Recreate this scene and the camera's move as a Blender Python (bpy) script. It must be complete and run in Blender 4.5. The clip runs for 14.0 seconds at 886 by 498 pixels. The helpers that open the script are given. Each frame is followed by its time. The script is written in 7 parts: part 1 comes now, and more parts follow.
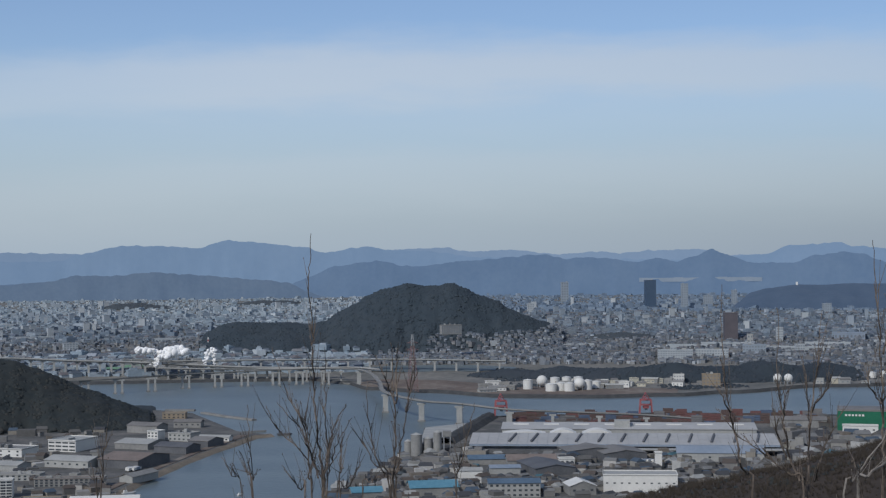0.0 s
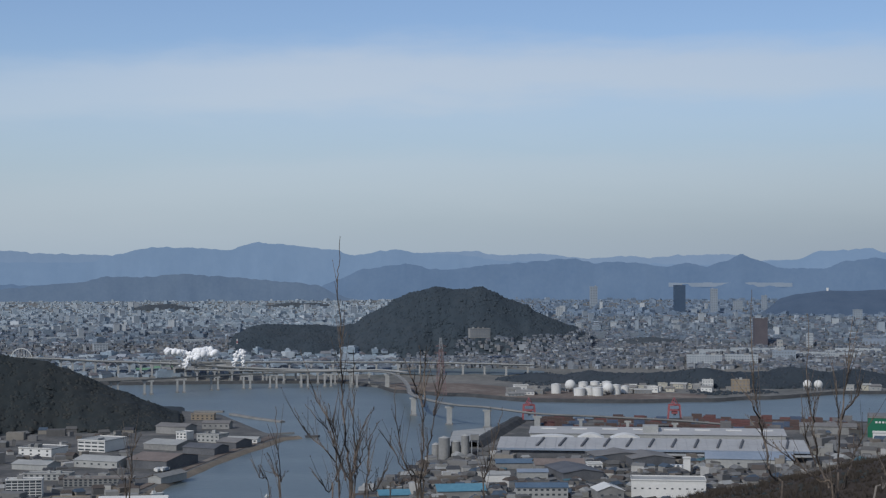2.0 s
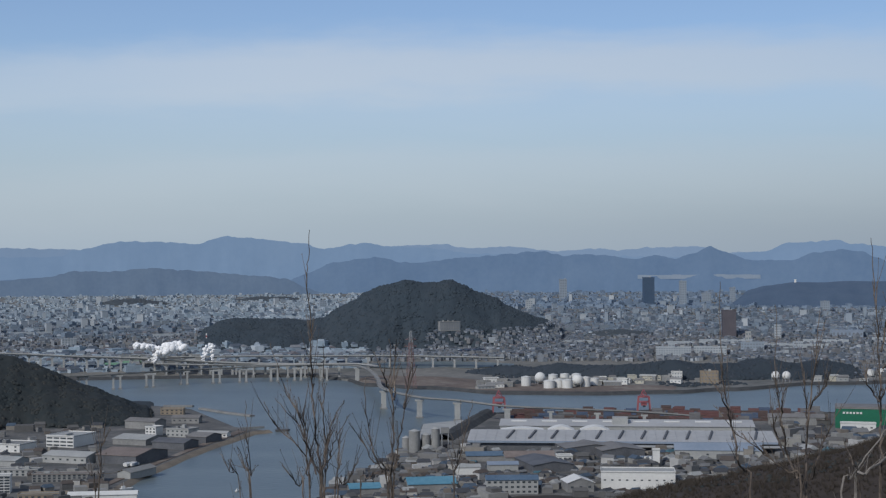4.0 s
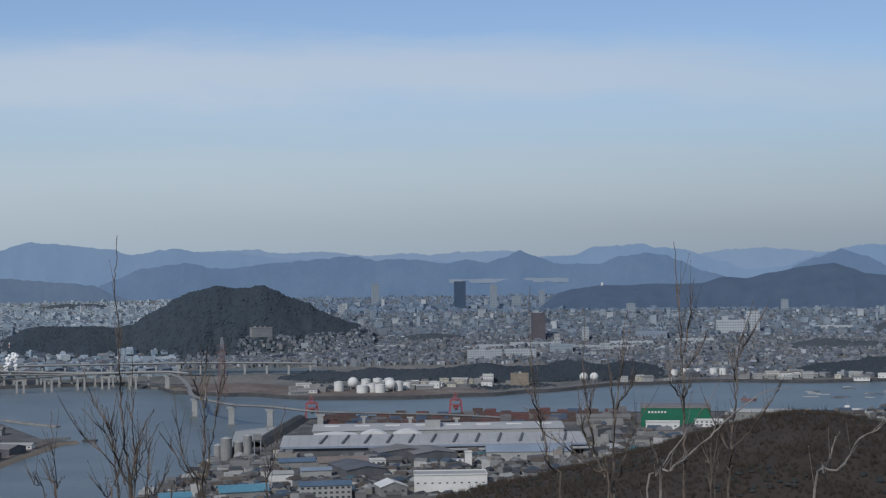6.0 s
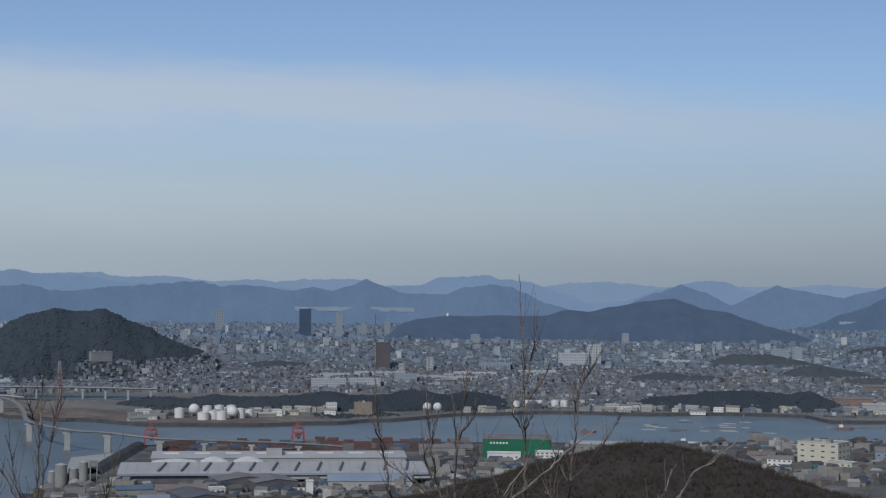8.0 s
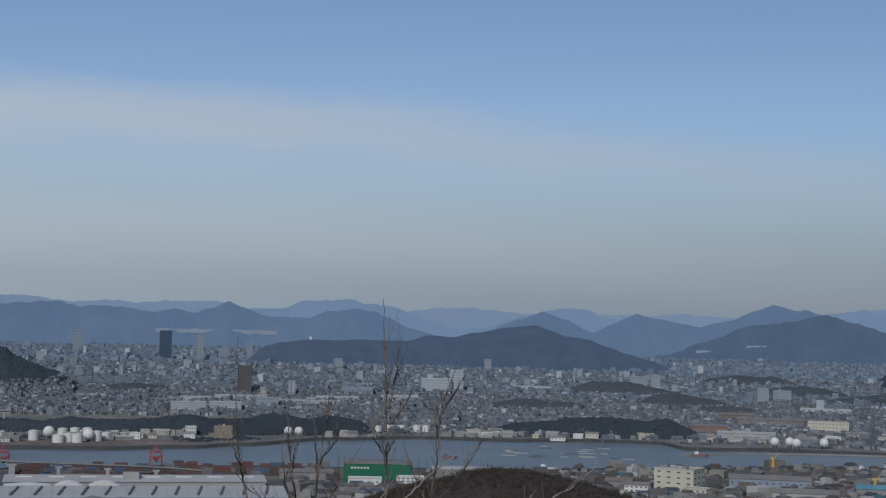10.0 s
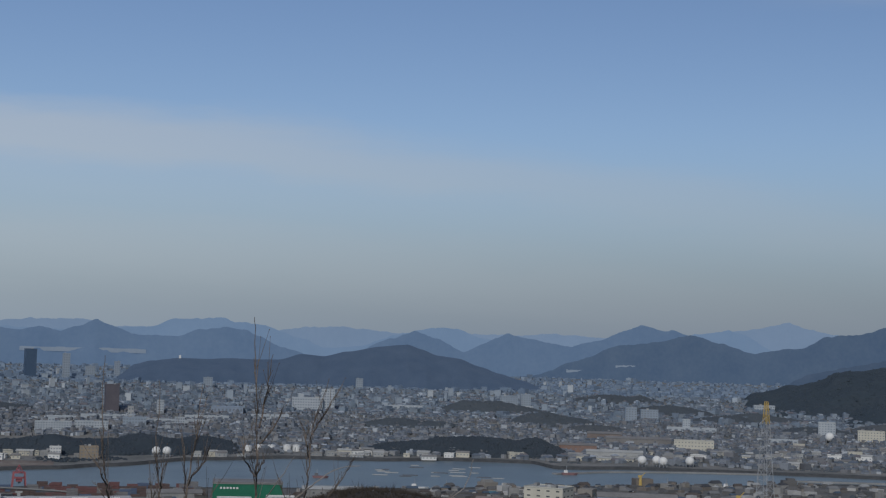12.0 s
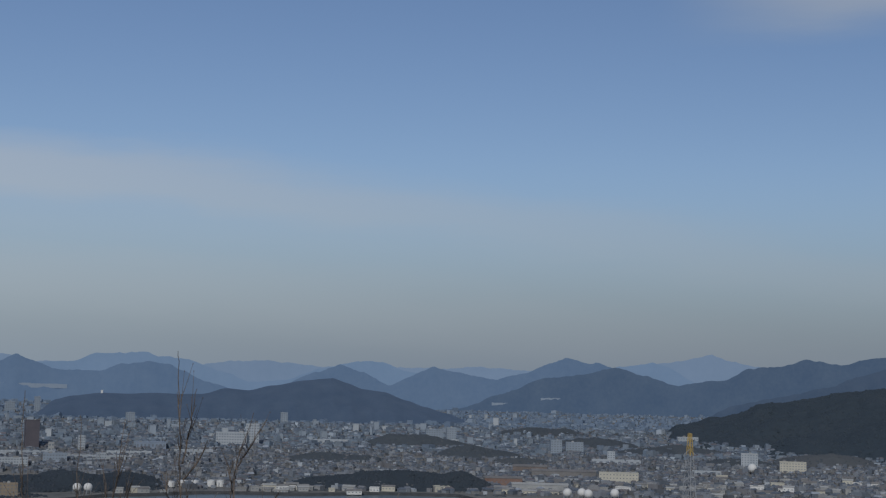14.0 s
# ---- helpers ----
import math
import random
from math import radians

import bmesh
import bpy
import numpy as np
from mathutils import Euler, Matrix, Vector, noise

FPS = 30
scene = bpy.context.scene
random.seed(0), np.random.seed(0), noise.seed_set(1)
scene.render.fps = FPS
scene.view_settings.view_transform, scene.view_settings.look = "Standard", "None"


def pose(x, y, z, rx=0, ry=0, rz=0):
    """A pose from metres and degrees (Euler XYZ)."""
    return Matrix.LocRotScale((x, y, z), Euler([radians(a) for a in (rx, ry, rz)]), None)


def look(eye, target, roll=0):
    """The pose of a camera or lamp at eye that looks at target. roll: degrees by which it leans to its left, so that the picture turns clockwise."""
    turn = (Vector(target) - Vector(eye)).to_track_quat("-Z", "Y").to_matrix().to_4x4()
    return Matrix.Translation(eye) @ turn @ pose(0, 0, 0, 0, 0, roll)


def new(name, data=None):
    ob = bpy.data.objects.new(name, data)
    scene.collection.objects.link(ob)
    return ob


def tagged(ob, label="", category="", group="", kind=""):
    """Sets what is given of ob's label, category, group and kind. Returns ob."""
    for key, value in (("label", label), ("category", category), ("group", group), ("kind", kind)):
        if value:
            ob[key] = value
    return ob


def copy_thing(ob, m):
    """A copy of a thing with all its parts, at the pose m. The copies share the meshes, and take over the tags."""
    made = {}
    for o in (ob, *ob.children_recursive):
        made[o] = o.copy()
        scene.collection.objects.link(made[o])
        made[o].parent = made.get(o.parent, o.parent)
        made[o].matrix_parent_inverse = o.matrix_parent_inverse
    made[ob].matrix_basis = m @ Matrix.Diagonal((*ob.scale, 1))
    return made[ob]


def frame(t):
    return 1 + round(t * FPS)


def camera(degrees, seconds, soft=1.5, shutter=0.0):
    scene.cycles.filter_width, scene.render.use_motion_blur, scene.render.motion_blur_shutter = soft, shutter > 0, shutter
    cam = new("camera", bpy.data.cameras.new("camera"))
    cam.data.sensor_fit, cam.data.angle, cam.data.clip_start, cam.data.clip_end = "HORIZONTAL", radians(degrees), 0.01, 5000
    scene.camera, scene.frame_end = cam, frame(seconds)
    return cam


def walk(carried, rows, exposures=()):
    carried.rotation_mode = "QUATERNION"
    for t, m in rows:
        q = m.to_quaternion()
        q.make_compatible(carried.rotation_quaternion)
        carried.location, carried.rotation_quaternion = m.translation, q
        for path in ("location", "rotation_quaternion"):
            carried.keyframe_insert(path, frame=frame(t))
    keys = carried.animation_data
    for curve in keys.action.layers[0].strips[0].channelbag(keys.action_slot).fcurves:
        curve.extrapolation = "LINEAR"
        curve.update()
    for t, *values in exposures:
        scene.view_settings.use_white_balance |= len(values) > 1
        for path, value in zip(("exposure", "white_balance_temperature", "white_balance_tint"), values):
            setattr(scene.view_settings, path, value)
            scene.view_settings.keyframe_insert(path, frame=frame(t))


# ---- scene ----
# ---- camera: a hand-held pan from a hilltop lookout ----
EYE = 180.0
cam = camera(33.49, 14.0, soft=1.3)
ROWS = [
    (0.0, -0.0, 0.75, 0.476),
    (0.5, 0.063, 0.862, 0.091),
    (1.0, 0.233, 0.827, 0.04),
    (1.5, 0.606, 0.89, -0.06),
    (2.0, 1.127, 0.887, 0.081),
    (2.2, 1.26, 0.865, 0.12),
    (4.3, -0.83, 0.6, 0.42),
    (4.5, -1.534, 0.599, 0.489),
    (5.0, -3.483, 0.658, 0.656),
    (5.5, -5.28, 0.616, 0.888),
    (6.0, -7.354, 0.748, 0.679),
    (6.5, -9.158, 1.042, 0.176),
    (7.0, -10.648, 1.407, 0.0),
    (7.5, -12.023, 1.686, -0.382),
    (7.7, -12.55, 1.75, -0.48),
    (9.8, -17.9, 2.83, -1.36),
    (10.0, -18.541, 2.909, -1.434),
    (10.5, -20.052, 3.14, -1.633),
    (11.0, -21.322, 3.329, -1.768),
    (11.5, -22.502, 3.528, -1.713),
    (12.0, -23.477, 3.78, -1.631),
    (12.5, -24.253, 4.066, -1.619),
    (13.0, -24.824, 4.352, -1.584),
    (13.5, -25.572, 4.725, -1.379),
    (14.0, -26.349, 5.144, -1.374),
]
EXPOSURES = [(0.0, -0.04), (2.0, -0.04), (5.0, -0.04), (7.5, -0.10), (10.0, -0.28), (12.0, -0.37), (14.0, -0.48)]
walk(cam, [(t, pose(0, 0, EYE, 0, 0, yaw) @ pose(0, 0, 0, 90 + pitch, 0, 0) @ pose(0, 0, 0, 0, 0, -roll)) for t, yaw, pitch, roll in ROWS],
     EXPOSURES)

# ---- the lie of the land: bearings in degrees from the first view's axis, dips in degrees from the lookout ----
FLAT, RISE = 2420.0, 0.35


def far_range(dip):
    """How far off the plain is met by a line of sight that dips so many degrees below the level."""
    true = (EYE - 2.5) / math.tan(radians(max(dip, 0.5)))
    return true if true < FLAT else FLAT + RISE * (true - FLAT)


def plain_z(r):
    """The plain is level near the sea and climbs gently inland."""
    if r <= FLAT:
        return 2.5
    return EYE - r * (EYE - 2.5) / (FLAT + (r - FLAT) / RISE)


def polar(bearing, r, z=0.0):
    a = radians(bearing)
    return Vector((r * math.sin(a), r * math.cos(a), z))


def spot(bearing, dip):
    r = far_range(dip)
    return polar(bearing, r, plain_z(r))


def sight(bearing, rise, r):
    return polar(bearing, r, EYE + r * math.tan(radians(rise)))


def facing(bearing, extra=0.0):
    """Heading that turns a thing's front to the lookout, plus a twist."""
    return -bearing + extra


def smooth(a, b, x):
    x = min(1.0, max(0.0, (x - a) / (b - a)))
    return x * x * (3 - 2 * x)


def along(points, x):
    """Value at x on a smooth line through (x, value) pairs."""
    if x <= points[0][0]:
        return points[0][1]
    for (x0, y0), (x1, y1) in zip(points, points[1:]):
        if x <= x1:
            return y0 + (y1 - y0) * smooth(x0, x1, x)
    return points[-1][1]


# ---- world and sun ----
SUN_AZ, SUN_EL = -140.0, 37.0
world = bpy.data.worlds.new("world")
scene.world = world
world.use_nodes = True
WT = world.node_tree
WT.nodes.clear()


def wn(kind, **values):
    n = WT.nodes.new(kind)
    for k, v in values.items():
        if k == "op":
            n.operation = v
        else:
            n.inputs[int(k[1:])].default_value = v
    return n


def wmath(op, a, b=None, c=None):
    n = WT.nodes.new("ShaderNodeMath")
    n.operation = op
    for i, v in enumerate((a, b, c)):
        if v is None:
            continue
        if isinstance(v, (int, float)):
            n.inputs[i].default_value = v
        else:
            WT.links.new(v, n.inputs[i])
    return n.outputs[0]


def wramp(x, a, b, lo=0.0, hi=1.0):
    n = WT.nodes.new("ShaderNodeMapRange")
    n.interpolation_type = "SMOOTHSTEP"
    for i, v in enumerate((x, a, b, lo, hi)):
        if isinstance(v, (int, float)):
            n.inputs[i].default_value = v
        else:
            WT.links.new(v, n.inputs[i])
    return n.outputs[0]


def wmix(f, a, b):
    n = WT.nodes.new("ShaderNodeMix")
    n.data_type = "RGBA"
    for i, v in ((0, f), (6, a), (7, b)):
        if isinstance(v, (int, float, tuple)):
            n.inputs[i].default_value = v
        else:
            WT.links.new(v, n.inputs[i])
    return n.outputs[2]


def build_sky():
    sky = WT.nodes.new("ShaderNodeTexSky")
    sky.sky_type = "NISHITA"
    sky.sun_disc = False
    sky.sun_elevation = radians(SUN_EL)
    sky.sun_rotation = radians(SUN_AZ)
    sky.altitude = 180
    sky.air_density, sky.dust_density, sky.ozone_density = 1.0, 0.8, 1.5
    coord = WT.nodes.new("ShaderNodeTexCoord")
    sep = WT.nodes.new("ShaderNodeSeparateXYZ")
    WT.links.new(coord.outputs["Generated"], sep.inputs[0])
    x, y, z = sep.outputs
    rise = wmath("MULTIPLY", wmath("ARCSINE", z), 57.2958)
    bearing = wmath("MULTIPLY", wmath("ARCTAN2", x, y), 57.2958)
    # thin streaked cloud: coordinates stretched along the horizon
    comb = WT.nodes.new("ShaderNodeCombineXYZ")
    WT.links.new(wmath("MULTIPLY", bearing, 0.045), comb.inputs[0])
    WT.links.new(wmath("MULTIPLY", rise, 0.30), comb.inputs[1])
    noi = wn("ShaderNodeTexNoise", _2=1.0, _3=5.0, _4=0.55)
    WT.links.new(comb.outputs[0], noi.inputs["Vector"])
    comb2 = WT.nodes.new("ShaderNodeCombineXYZ")
    WT.links.new(wmath("MULTIPLY", bearing, 0.16), comb2.inputs[0])
    WT.links.new(wmath("MULTIPLY", rise, 0.55), comb2.inputs[1])
    fine = wn("ShaderNodeTexNoise", _2=1.0, _3=7.0, _4=0.6)
    WT.links.new(comb2.outputs[0], fine.inputs["Vector"])
    wob = wmath("MULTIPLY", wmath("SUBTRACT", noi.outputs[0], 0.5), 3.2)
    wob2 = wmath("MULTIPLY", wmath("SUBTRACT", fine.outputs[0], 0.5), 1.6)
    level = wmath("ADD", wmath("ADD", rise, wob), wob2)
    # the band's upper edge lies highest ahead and sinks to either side
    off = wmath("SUBTRACT", bearing, 4.0)
    top = wmath("SUBTRACT", 8.7, wmath("MULTIPLY", wmath("MULTIPLY", off, off), 0.0023))
    edge = wmath("SUBTRACT", level, top)
    upper = wramp(edge, -0.9, 0.9, 1.0, 0.0)
    lower = wramp(edge, -2.8, -1.4, 0.30, 1.0)
    strand = wmath("MULTIPLY", wramp(edge, -4.6, -3.4, 1.0, 0.0), wramp(edge, -7.5, -4.8, 0.0, 0.42))
    lower = wmath("ADD", wmath("MULTIPLY", lower, wramp(edge, -4.6, -2.6, 0.15, 1.0)), strand)
    thin = wmath("MULTIPLY", wramp(bearing, 4.0, 42.0, 1.0, 0.30), wramp(bearing, -22.0, -4.0, 0.55, 1.0))
    band = wmath("MULTIPLY", wmath("MULTIPLY", upper, lower), thin)
    # a second veil further up and to the north-east, and scattered veils elsewhere
    high = wramp(wmath("ADD", rise, wmath("MULTIPLY", wob, 1.2)), 13.0, 15.0)
    north = wmath("MULTIPLY", high, wramp(wmath("ADD", bearing, wob2), 34.0, 42.0))
    veil = wramp(rise, -0.5, 9.0, 0.95, 0.0)
    cloud = wmath("MAXIMUM", wmath("MULTIPLY", band, 0.60), wmath("MULTIPLY", north, 0.55))
    blue = WT.nodes.new("ShaderNodeMix")
    blue.data_type, blue.blend_type = "RGBA", "MULTIPLY"
    blue.inputs[0].default_value = 1.0
    WT.links.new(sky.outputs[0], blue.inputs[6])
    blue.inputs[7].default_value = (1.17, 1.25, 1.47, 1)
    dull = wmix(wramp(bearing, -16.0, 45.0), (4.65, 5.75, 6.95, 1), (3.4, 4.25, 5.45, 1))
    tint = wmix(veil, blue.outputs[2], dull)
    full = wmix(cloud, tint, (7.3, 8.0, 8.9, 1))
    # the sky darkens away from the sun
    shade = WT.nodes.new("ShaderNodeVectorMath")
    shade.operation = "SCALE"
    WT.links.new(full, shade.inputs[0])
    WT.links.new(wramp(bearing, -22.0, 46.0, 1.07, 0.88), shade.inputs["Scale"])
    bg = WT.nodes.new("ShaderNodeBackground")
    bg.inputs[1].default_value = 0.075
    WT.links.new(shade.outputs[0], bg.inputs[0])
    out = WT.nodes.new("ShaderNodeOutputWorld")
    WT.links.new(bg.outputs[0], out.inputs[0])


build_sky()
sun_data = bpy.data.lights.new("sun", "SUN")
sun_data.energy, sun_data.angle, sun_data.color = 2.55, radians(0.6), (1.0, 0.955, 0.87)
sun = new("sun", sun_data)
sun.matrix_world = look(polar(SUN_AZ, 100, EYE + 100 * math.tan(radians(SUN_EL))), (0, 0, EYE))


# ---- materials ----
def material(name, colors, scale=0.05, rough=0.85, bump=0.0, island=0.0, metal=0.0, detail=None, glow=None, fine=8.0):
    """Mix of the given colours by noise at two sizes (scale in cycles a metre); island: how far loose pieces differ."""
    m = bpy.data.materials.new(name)
    m.use_nodes = True
    nt = m.node_tree
    b = nt.nodes["Principled BSDF"]
    b.inputs["Roughness"].default_value = rough
    b.inputs["Metallic"].default_value = metal
    b.inputs["Specular IOR Level"].default_value = 0.3
    tc = nt.nodes.new("ShaderNodeNewGeometry")
    n1 = nt.nodes.new("ShaderNodeTexNoise")
    n1.inputs["Scale"].default_value, n1.inputs["Detail"].default_value = scale, 4
    n2 = nt.nodes.new("ShaderNodeTexNoise")
    n2.inputs["Scale"].default_value, n2.inputs["Detail"].default_value = scale * fine, 3
    for n in (n1, n2):
        nt.links.new(tc.outputs["Position"], n.inputs["Vector"])
    add = nt.nodes.new("ShaderNodeMath")
    add.operation = "MULTIPLY_ADD"
    nt.links.new(n2.outputs[0], add.inputs[0])
    add.inputs[1].default_value = 0.5
    half = nt.nodes.new("ShaderNodeMath")
    half.operation = "MULTIPLY_ADD"
    nt.links.new(n1.outputs[0], half.inputs[0])
    half.inputs[1].default_value, half.inputs[2].default_value = 0.9, -0.2
    nt.links.new(half.outputs[0], add.inputs[2])
    fac = add.outputs[0]
    if island:
        mixr = nt.nodes.new("ShaderNodeMix")
        mixr.inputs[0].default_value = island
        nt.links.new(fac, mixr.inputs[2])
        nt.links.new(tc.outputs["Random Per Island"], mixr.inputs[3])
        fac = mixr.outputs[0]
    ramp = nt.nodes.new("ShaderNodeValToRGB")
    el = ramp.color_ramp.elements
    while len(el) < len(colors):
        el.new(0.5)
    lo, hi = (0.25, 0.75) if not island else (0.04, 0.96)
    for i, c in enumerate(colors):
        el[i].position = lo + (hi - lo) * i / max(1, len(colors) - 1)
        el[i].color = (*c, 1)
    nt.links.new(fac, ramp.inputs[0])
    nt.links.new(ramp.outputs[0], b.inputs["Base Color"])
    if bump:
        bp = nt.nodes.new("ShaderNodeBump")
        bp.inputs["Strength"].default_value = min(1.0, bump)
        bp.inputs["Distance"].default_value = 0.25 / scale * 0.1
        nt.links.new(n2.outputs[0], bp.inputs["Height"])
        nt.links.new(bp.outputs[0], b.inputs["Normal"])
    if glow:
        b.inputs["Emission Color"].default_value = (*glow[:3], 1)
        b.inputs["Emission Strength"].default_value = glow[3]
    return m


def water_material():
    m = bpy.data.materials.new("sea_water")
    m.use_nodes = True
    nt = m.node_tree
    b = nt.nodes["Principled BSDF"]
    b.inputs["Roughness"].default_value = 0.34
    b.inputs["IOR"].default_value = 1.33
    g = nt.nodes.new("ShaderNodeNewGeometry")
    mp = nt.nodes.new("ShaderNodeMapping")
    mp.inputs["Rotation"].default_value = (0, 0, 0.5)
    mp.inputs["Scale"].default_value = (1.0, 2.2, 1.0)
    nt.links.new(g.outputs["Position"], mp.inputs[0])
    w1 = nt.nodes.new("ShaderNodeTexNoise")
    w1.inputs["Scale"].default_value, w1.inputs["Detail"].default_value = 0.12, 6
    w2 = nt.nodes.new("ShaderNodeTexNoise")
    w2.inputs["Scale"].default_value, w2.inputs["Detail"].default_value = 0.006, 3
    nt.links.new(mp.outputs[0], w1.inputs["Vector"])
    nt.links.new(mp.outputs[0], w2.inputs["Vector"])
    bp = nt.nodes.new("ShaderNodeBump")
    bp.inputs["Strength"].default_value, bp.inputs["Distance"].default_value = 0.55, 1.2
    nt.links.new(w1.outputs[0], bp.inputs["Height"])
    nt.links.new(bp.outputs[0], b.inputs["Normal"])
    ramp = nt.nodes.new("ShaderNodeValToRGB")
    ramp.color_ramp.elements[0].position, ramp.color_ramp.elements[0].color = 0.35, (0.098, 0.124, 0.132, 1)
    ramp.color_ramp.elements[1].position, ramp.color_ramp.elements[1].color = 0.7, (0.130, 0.157, 0.165, 1)
    nt.links.new(w2.outputs[0], ramp.inputs[0])
    nt.links.new(ramp.outputs[0], b.inputs["Base Color"])
    return m


M_WATER = water_material()
M_LAND = material("plain_soil", [(0.081, 0.088, 0.084), (0.142, 0.142, 0.135), (0.203, 0.196, 0.182)], 0.012, 0.95)
M_YARD = material("yard_asphalt", [(0.055, 0.060, 0.062), (0.10, 0.10, 0.098), (0.17, 0.165, 0.155)], 0.03, 0.95)
M_FILL = material("reclaimed_soil", [(0.085, 0.072, 0.065), (0.14, 0.112, 0.095), (0.22, 0.20, 0.175)], 0.012, 0.95)
M_QUAY = material("quay_stone", [(0.030, 0.034, 0.038), (0.070, 0.072, 0.074)], 0.12, 0.95)
M_SAND = material("beach_sand", [(0.12, 0.105, 0.085), (0.22, 0.185, 0.145)], 0.05, 0.95)
M_EVERGREEN = material("evergreen_crowns", [(0.014, 0.021, 0.025), (0.022, 0.029, 0.032), (0.033, 0.036, 0.035), (0.050, 0.043, 0.039)], 0.012, 0.95, island=0.32)
# hill wood and hill floor are tinted blue in place of air haze
M_HILLWOOD = material("hill_wood_crowns", [(0.022, 0.034, 0.047), (0.031, 0.045, 0.058), (0.046, 0.056, 0.065)], 0.008, 0.95, island=0.25)
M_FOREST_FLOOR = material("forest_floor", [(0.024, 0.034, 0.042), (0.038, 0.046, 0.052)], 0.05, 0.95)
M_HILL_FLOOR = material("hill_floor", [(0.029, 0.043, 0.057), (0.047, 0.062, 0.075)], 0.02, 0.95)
M_SCRUB_FLOOR = material("scrub_floor", [(0.027, 0.022, 0.019), (0.050, 0.040, 0.034)], 0.06, 0.95)
# air haze painted in: bluer base colours plus a glow that grows with range
M_NORTH_HAZED = material("hazed_hill_wood", [(0.026, 0.040, 0.061), (0.043, 0.058, 0.079)], 0.02, 1.0, glow=(0.036, 0.062, 0.112, 0.75))
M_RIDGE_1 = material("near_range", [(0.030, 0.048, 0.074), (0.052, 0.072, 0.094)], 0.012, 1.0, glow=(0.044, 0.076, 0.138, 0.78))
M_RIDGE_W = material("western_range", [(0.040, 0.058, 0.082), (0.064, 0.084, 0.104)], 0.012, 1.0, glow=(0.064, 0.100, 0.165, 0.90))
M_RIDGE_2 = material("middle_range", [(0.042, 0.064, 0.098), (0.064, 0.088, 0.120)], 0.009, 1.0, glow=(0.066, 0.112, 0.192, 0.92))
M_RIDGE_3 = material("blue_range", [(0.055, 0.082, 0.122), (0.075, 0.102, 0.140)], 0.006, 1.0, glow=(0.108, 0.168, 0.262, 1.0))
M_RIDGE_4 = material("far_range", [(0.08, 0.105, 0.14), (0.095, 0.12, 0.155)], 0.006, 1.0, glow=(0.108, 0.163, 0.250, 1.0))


# ---- mesh helpers ----
def mesh_object(name, verts, faces, mat, parent=None, label="", smooth_shade=False):
    me = bpy.data.meshes.new(name)
    me.from_pydata([tuple(v) for v in verts], [], faces)
    me.materials.append(mat)
    if smooth_shade:
        me.polygons.foreach_set("use_smooth", [True] * len(me.polygons))
    me.update()
    ob = new(name, me)
    if parent:
        ob.parent = parent
    if label:
        tagged(ob, label)
    return ob


def part(name, bm, mat, parent=None, label=""):
    me = bpy.data.meshes.new(name)
    bm.to_mesh(me)
    bm.free()
    me.materials.append(mat)
    ob = new(name, me)
    if parent:
        ob.parent = parent
    if label:
        tagged(ob, label)
    return ob


def thing(name, m, label, category, group=""):
    e = new(name)
    e.empty_display_size = 1
    e.matrix_world = m
    return tagged(e, label, category, group)


def box(bm, x0, x1, y0, y1, z0, z1, m=None, taper=0.0):
    vs = [bm.verts.new(v) for v in ((x0, y0, z0), (x1, y0, z0), (x1, y1, z0), (x0, y1, z0),
                                    (x0 + taper, y0 + taper, z1), (x1 - taper, y0 + taper, z1), (x1 - taper, y1 - taper, z1), (x0 + taper, y1 - taper, z1))]
    if m is not None:
        for v in vs:
            v.co = m @ v.co
    for f in ((3, 2, 1, 0), (4, 5, 6, 7), (0, 1, 5, 4), (1, 2, 6, 5), (2, 3, 7, 6), (3, 0, 4, 7)):
        bm.faces.new([vs[i] for i in f])
    return vs


def slab(name, outline, z0, z1, mat, label, category, kind="structure"):
    """Level ground with upright edges, from an outline of (bearing, range)."""
    pts = [polar(b, r) for b, r in outline]
    if sum(p.x * q.y - q.x * p.y for p, q in zip(pts, pts[1:] + pts[:1])) < 0:
        pts.reverse()
    bm = bmesh.new()
    top = [bm.verts.new((p.x, p.y, z1)) for p in pts]
    low = [bm.verts.new((p.x, p.y, z0)) for p in pts]
    face = bm.faces.new(top)
    n = len(pts)
    for i in range(n):
        bm.faces.new((low[i], low[(i + 1) % n], top[(i + 1) % n], top[i]))
    bmesh.ops.triangulate(bm, faces=[face])
    return tagged(part(name, bm, mat), label, category, kind=kind)


# ---- sea, plain and shores ----
SHORE = [(-60, 2415), (-17, 2415), (-14.5, 2412), (-9, 2402), (-5.2, 2395), (-3.9, 2318), (-2.9, 2195), (-0.8, 2137), (2.5, 2045), (5.8, 2036),
         (9, 2070), (10.9, 2120), (14.6, 2249), (18, 2310), (21, 2300), (24.3, 2345), (27, 2340), (28.2, 2250), (31.4, 2290), (35.6, 2301), (39.7, 2315), (60, 2320)]


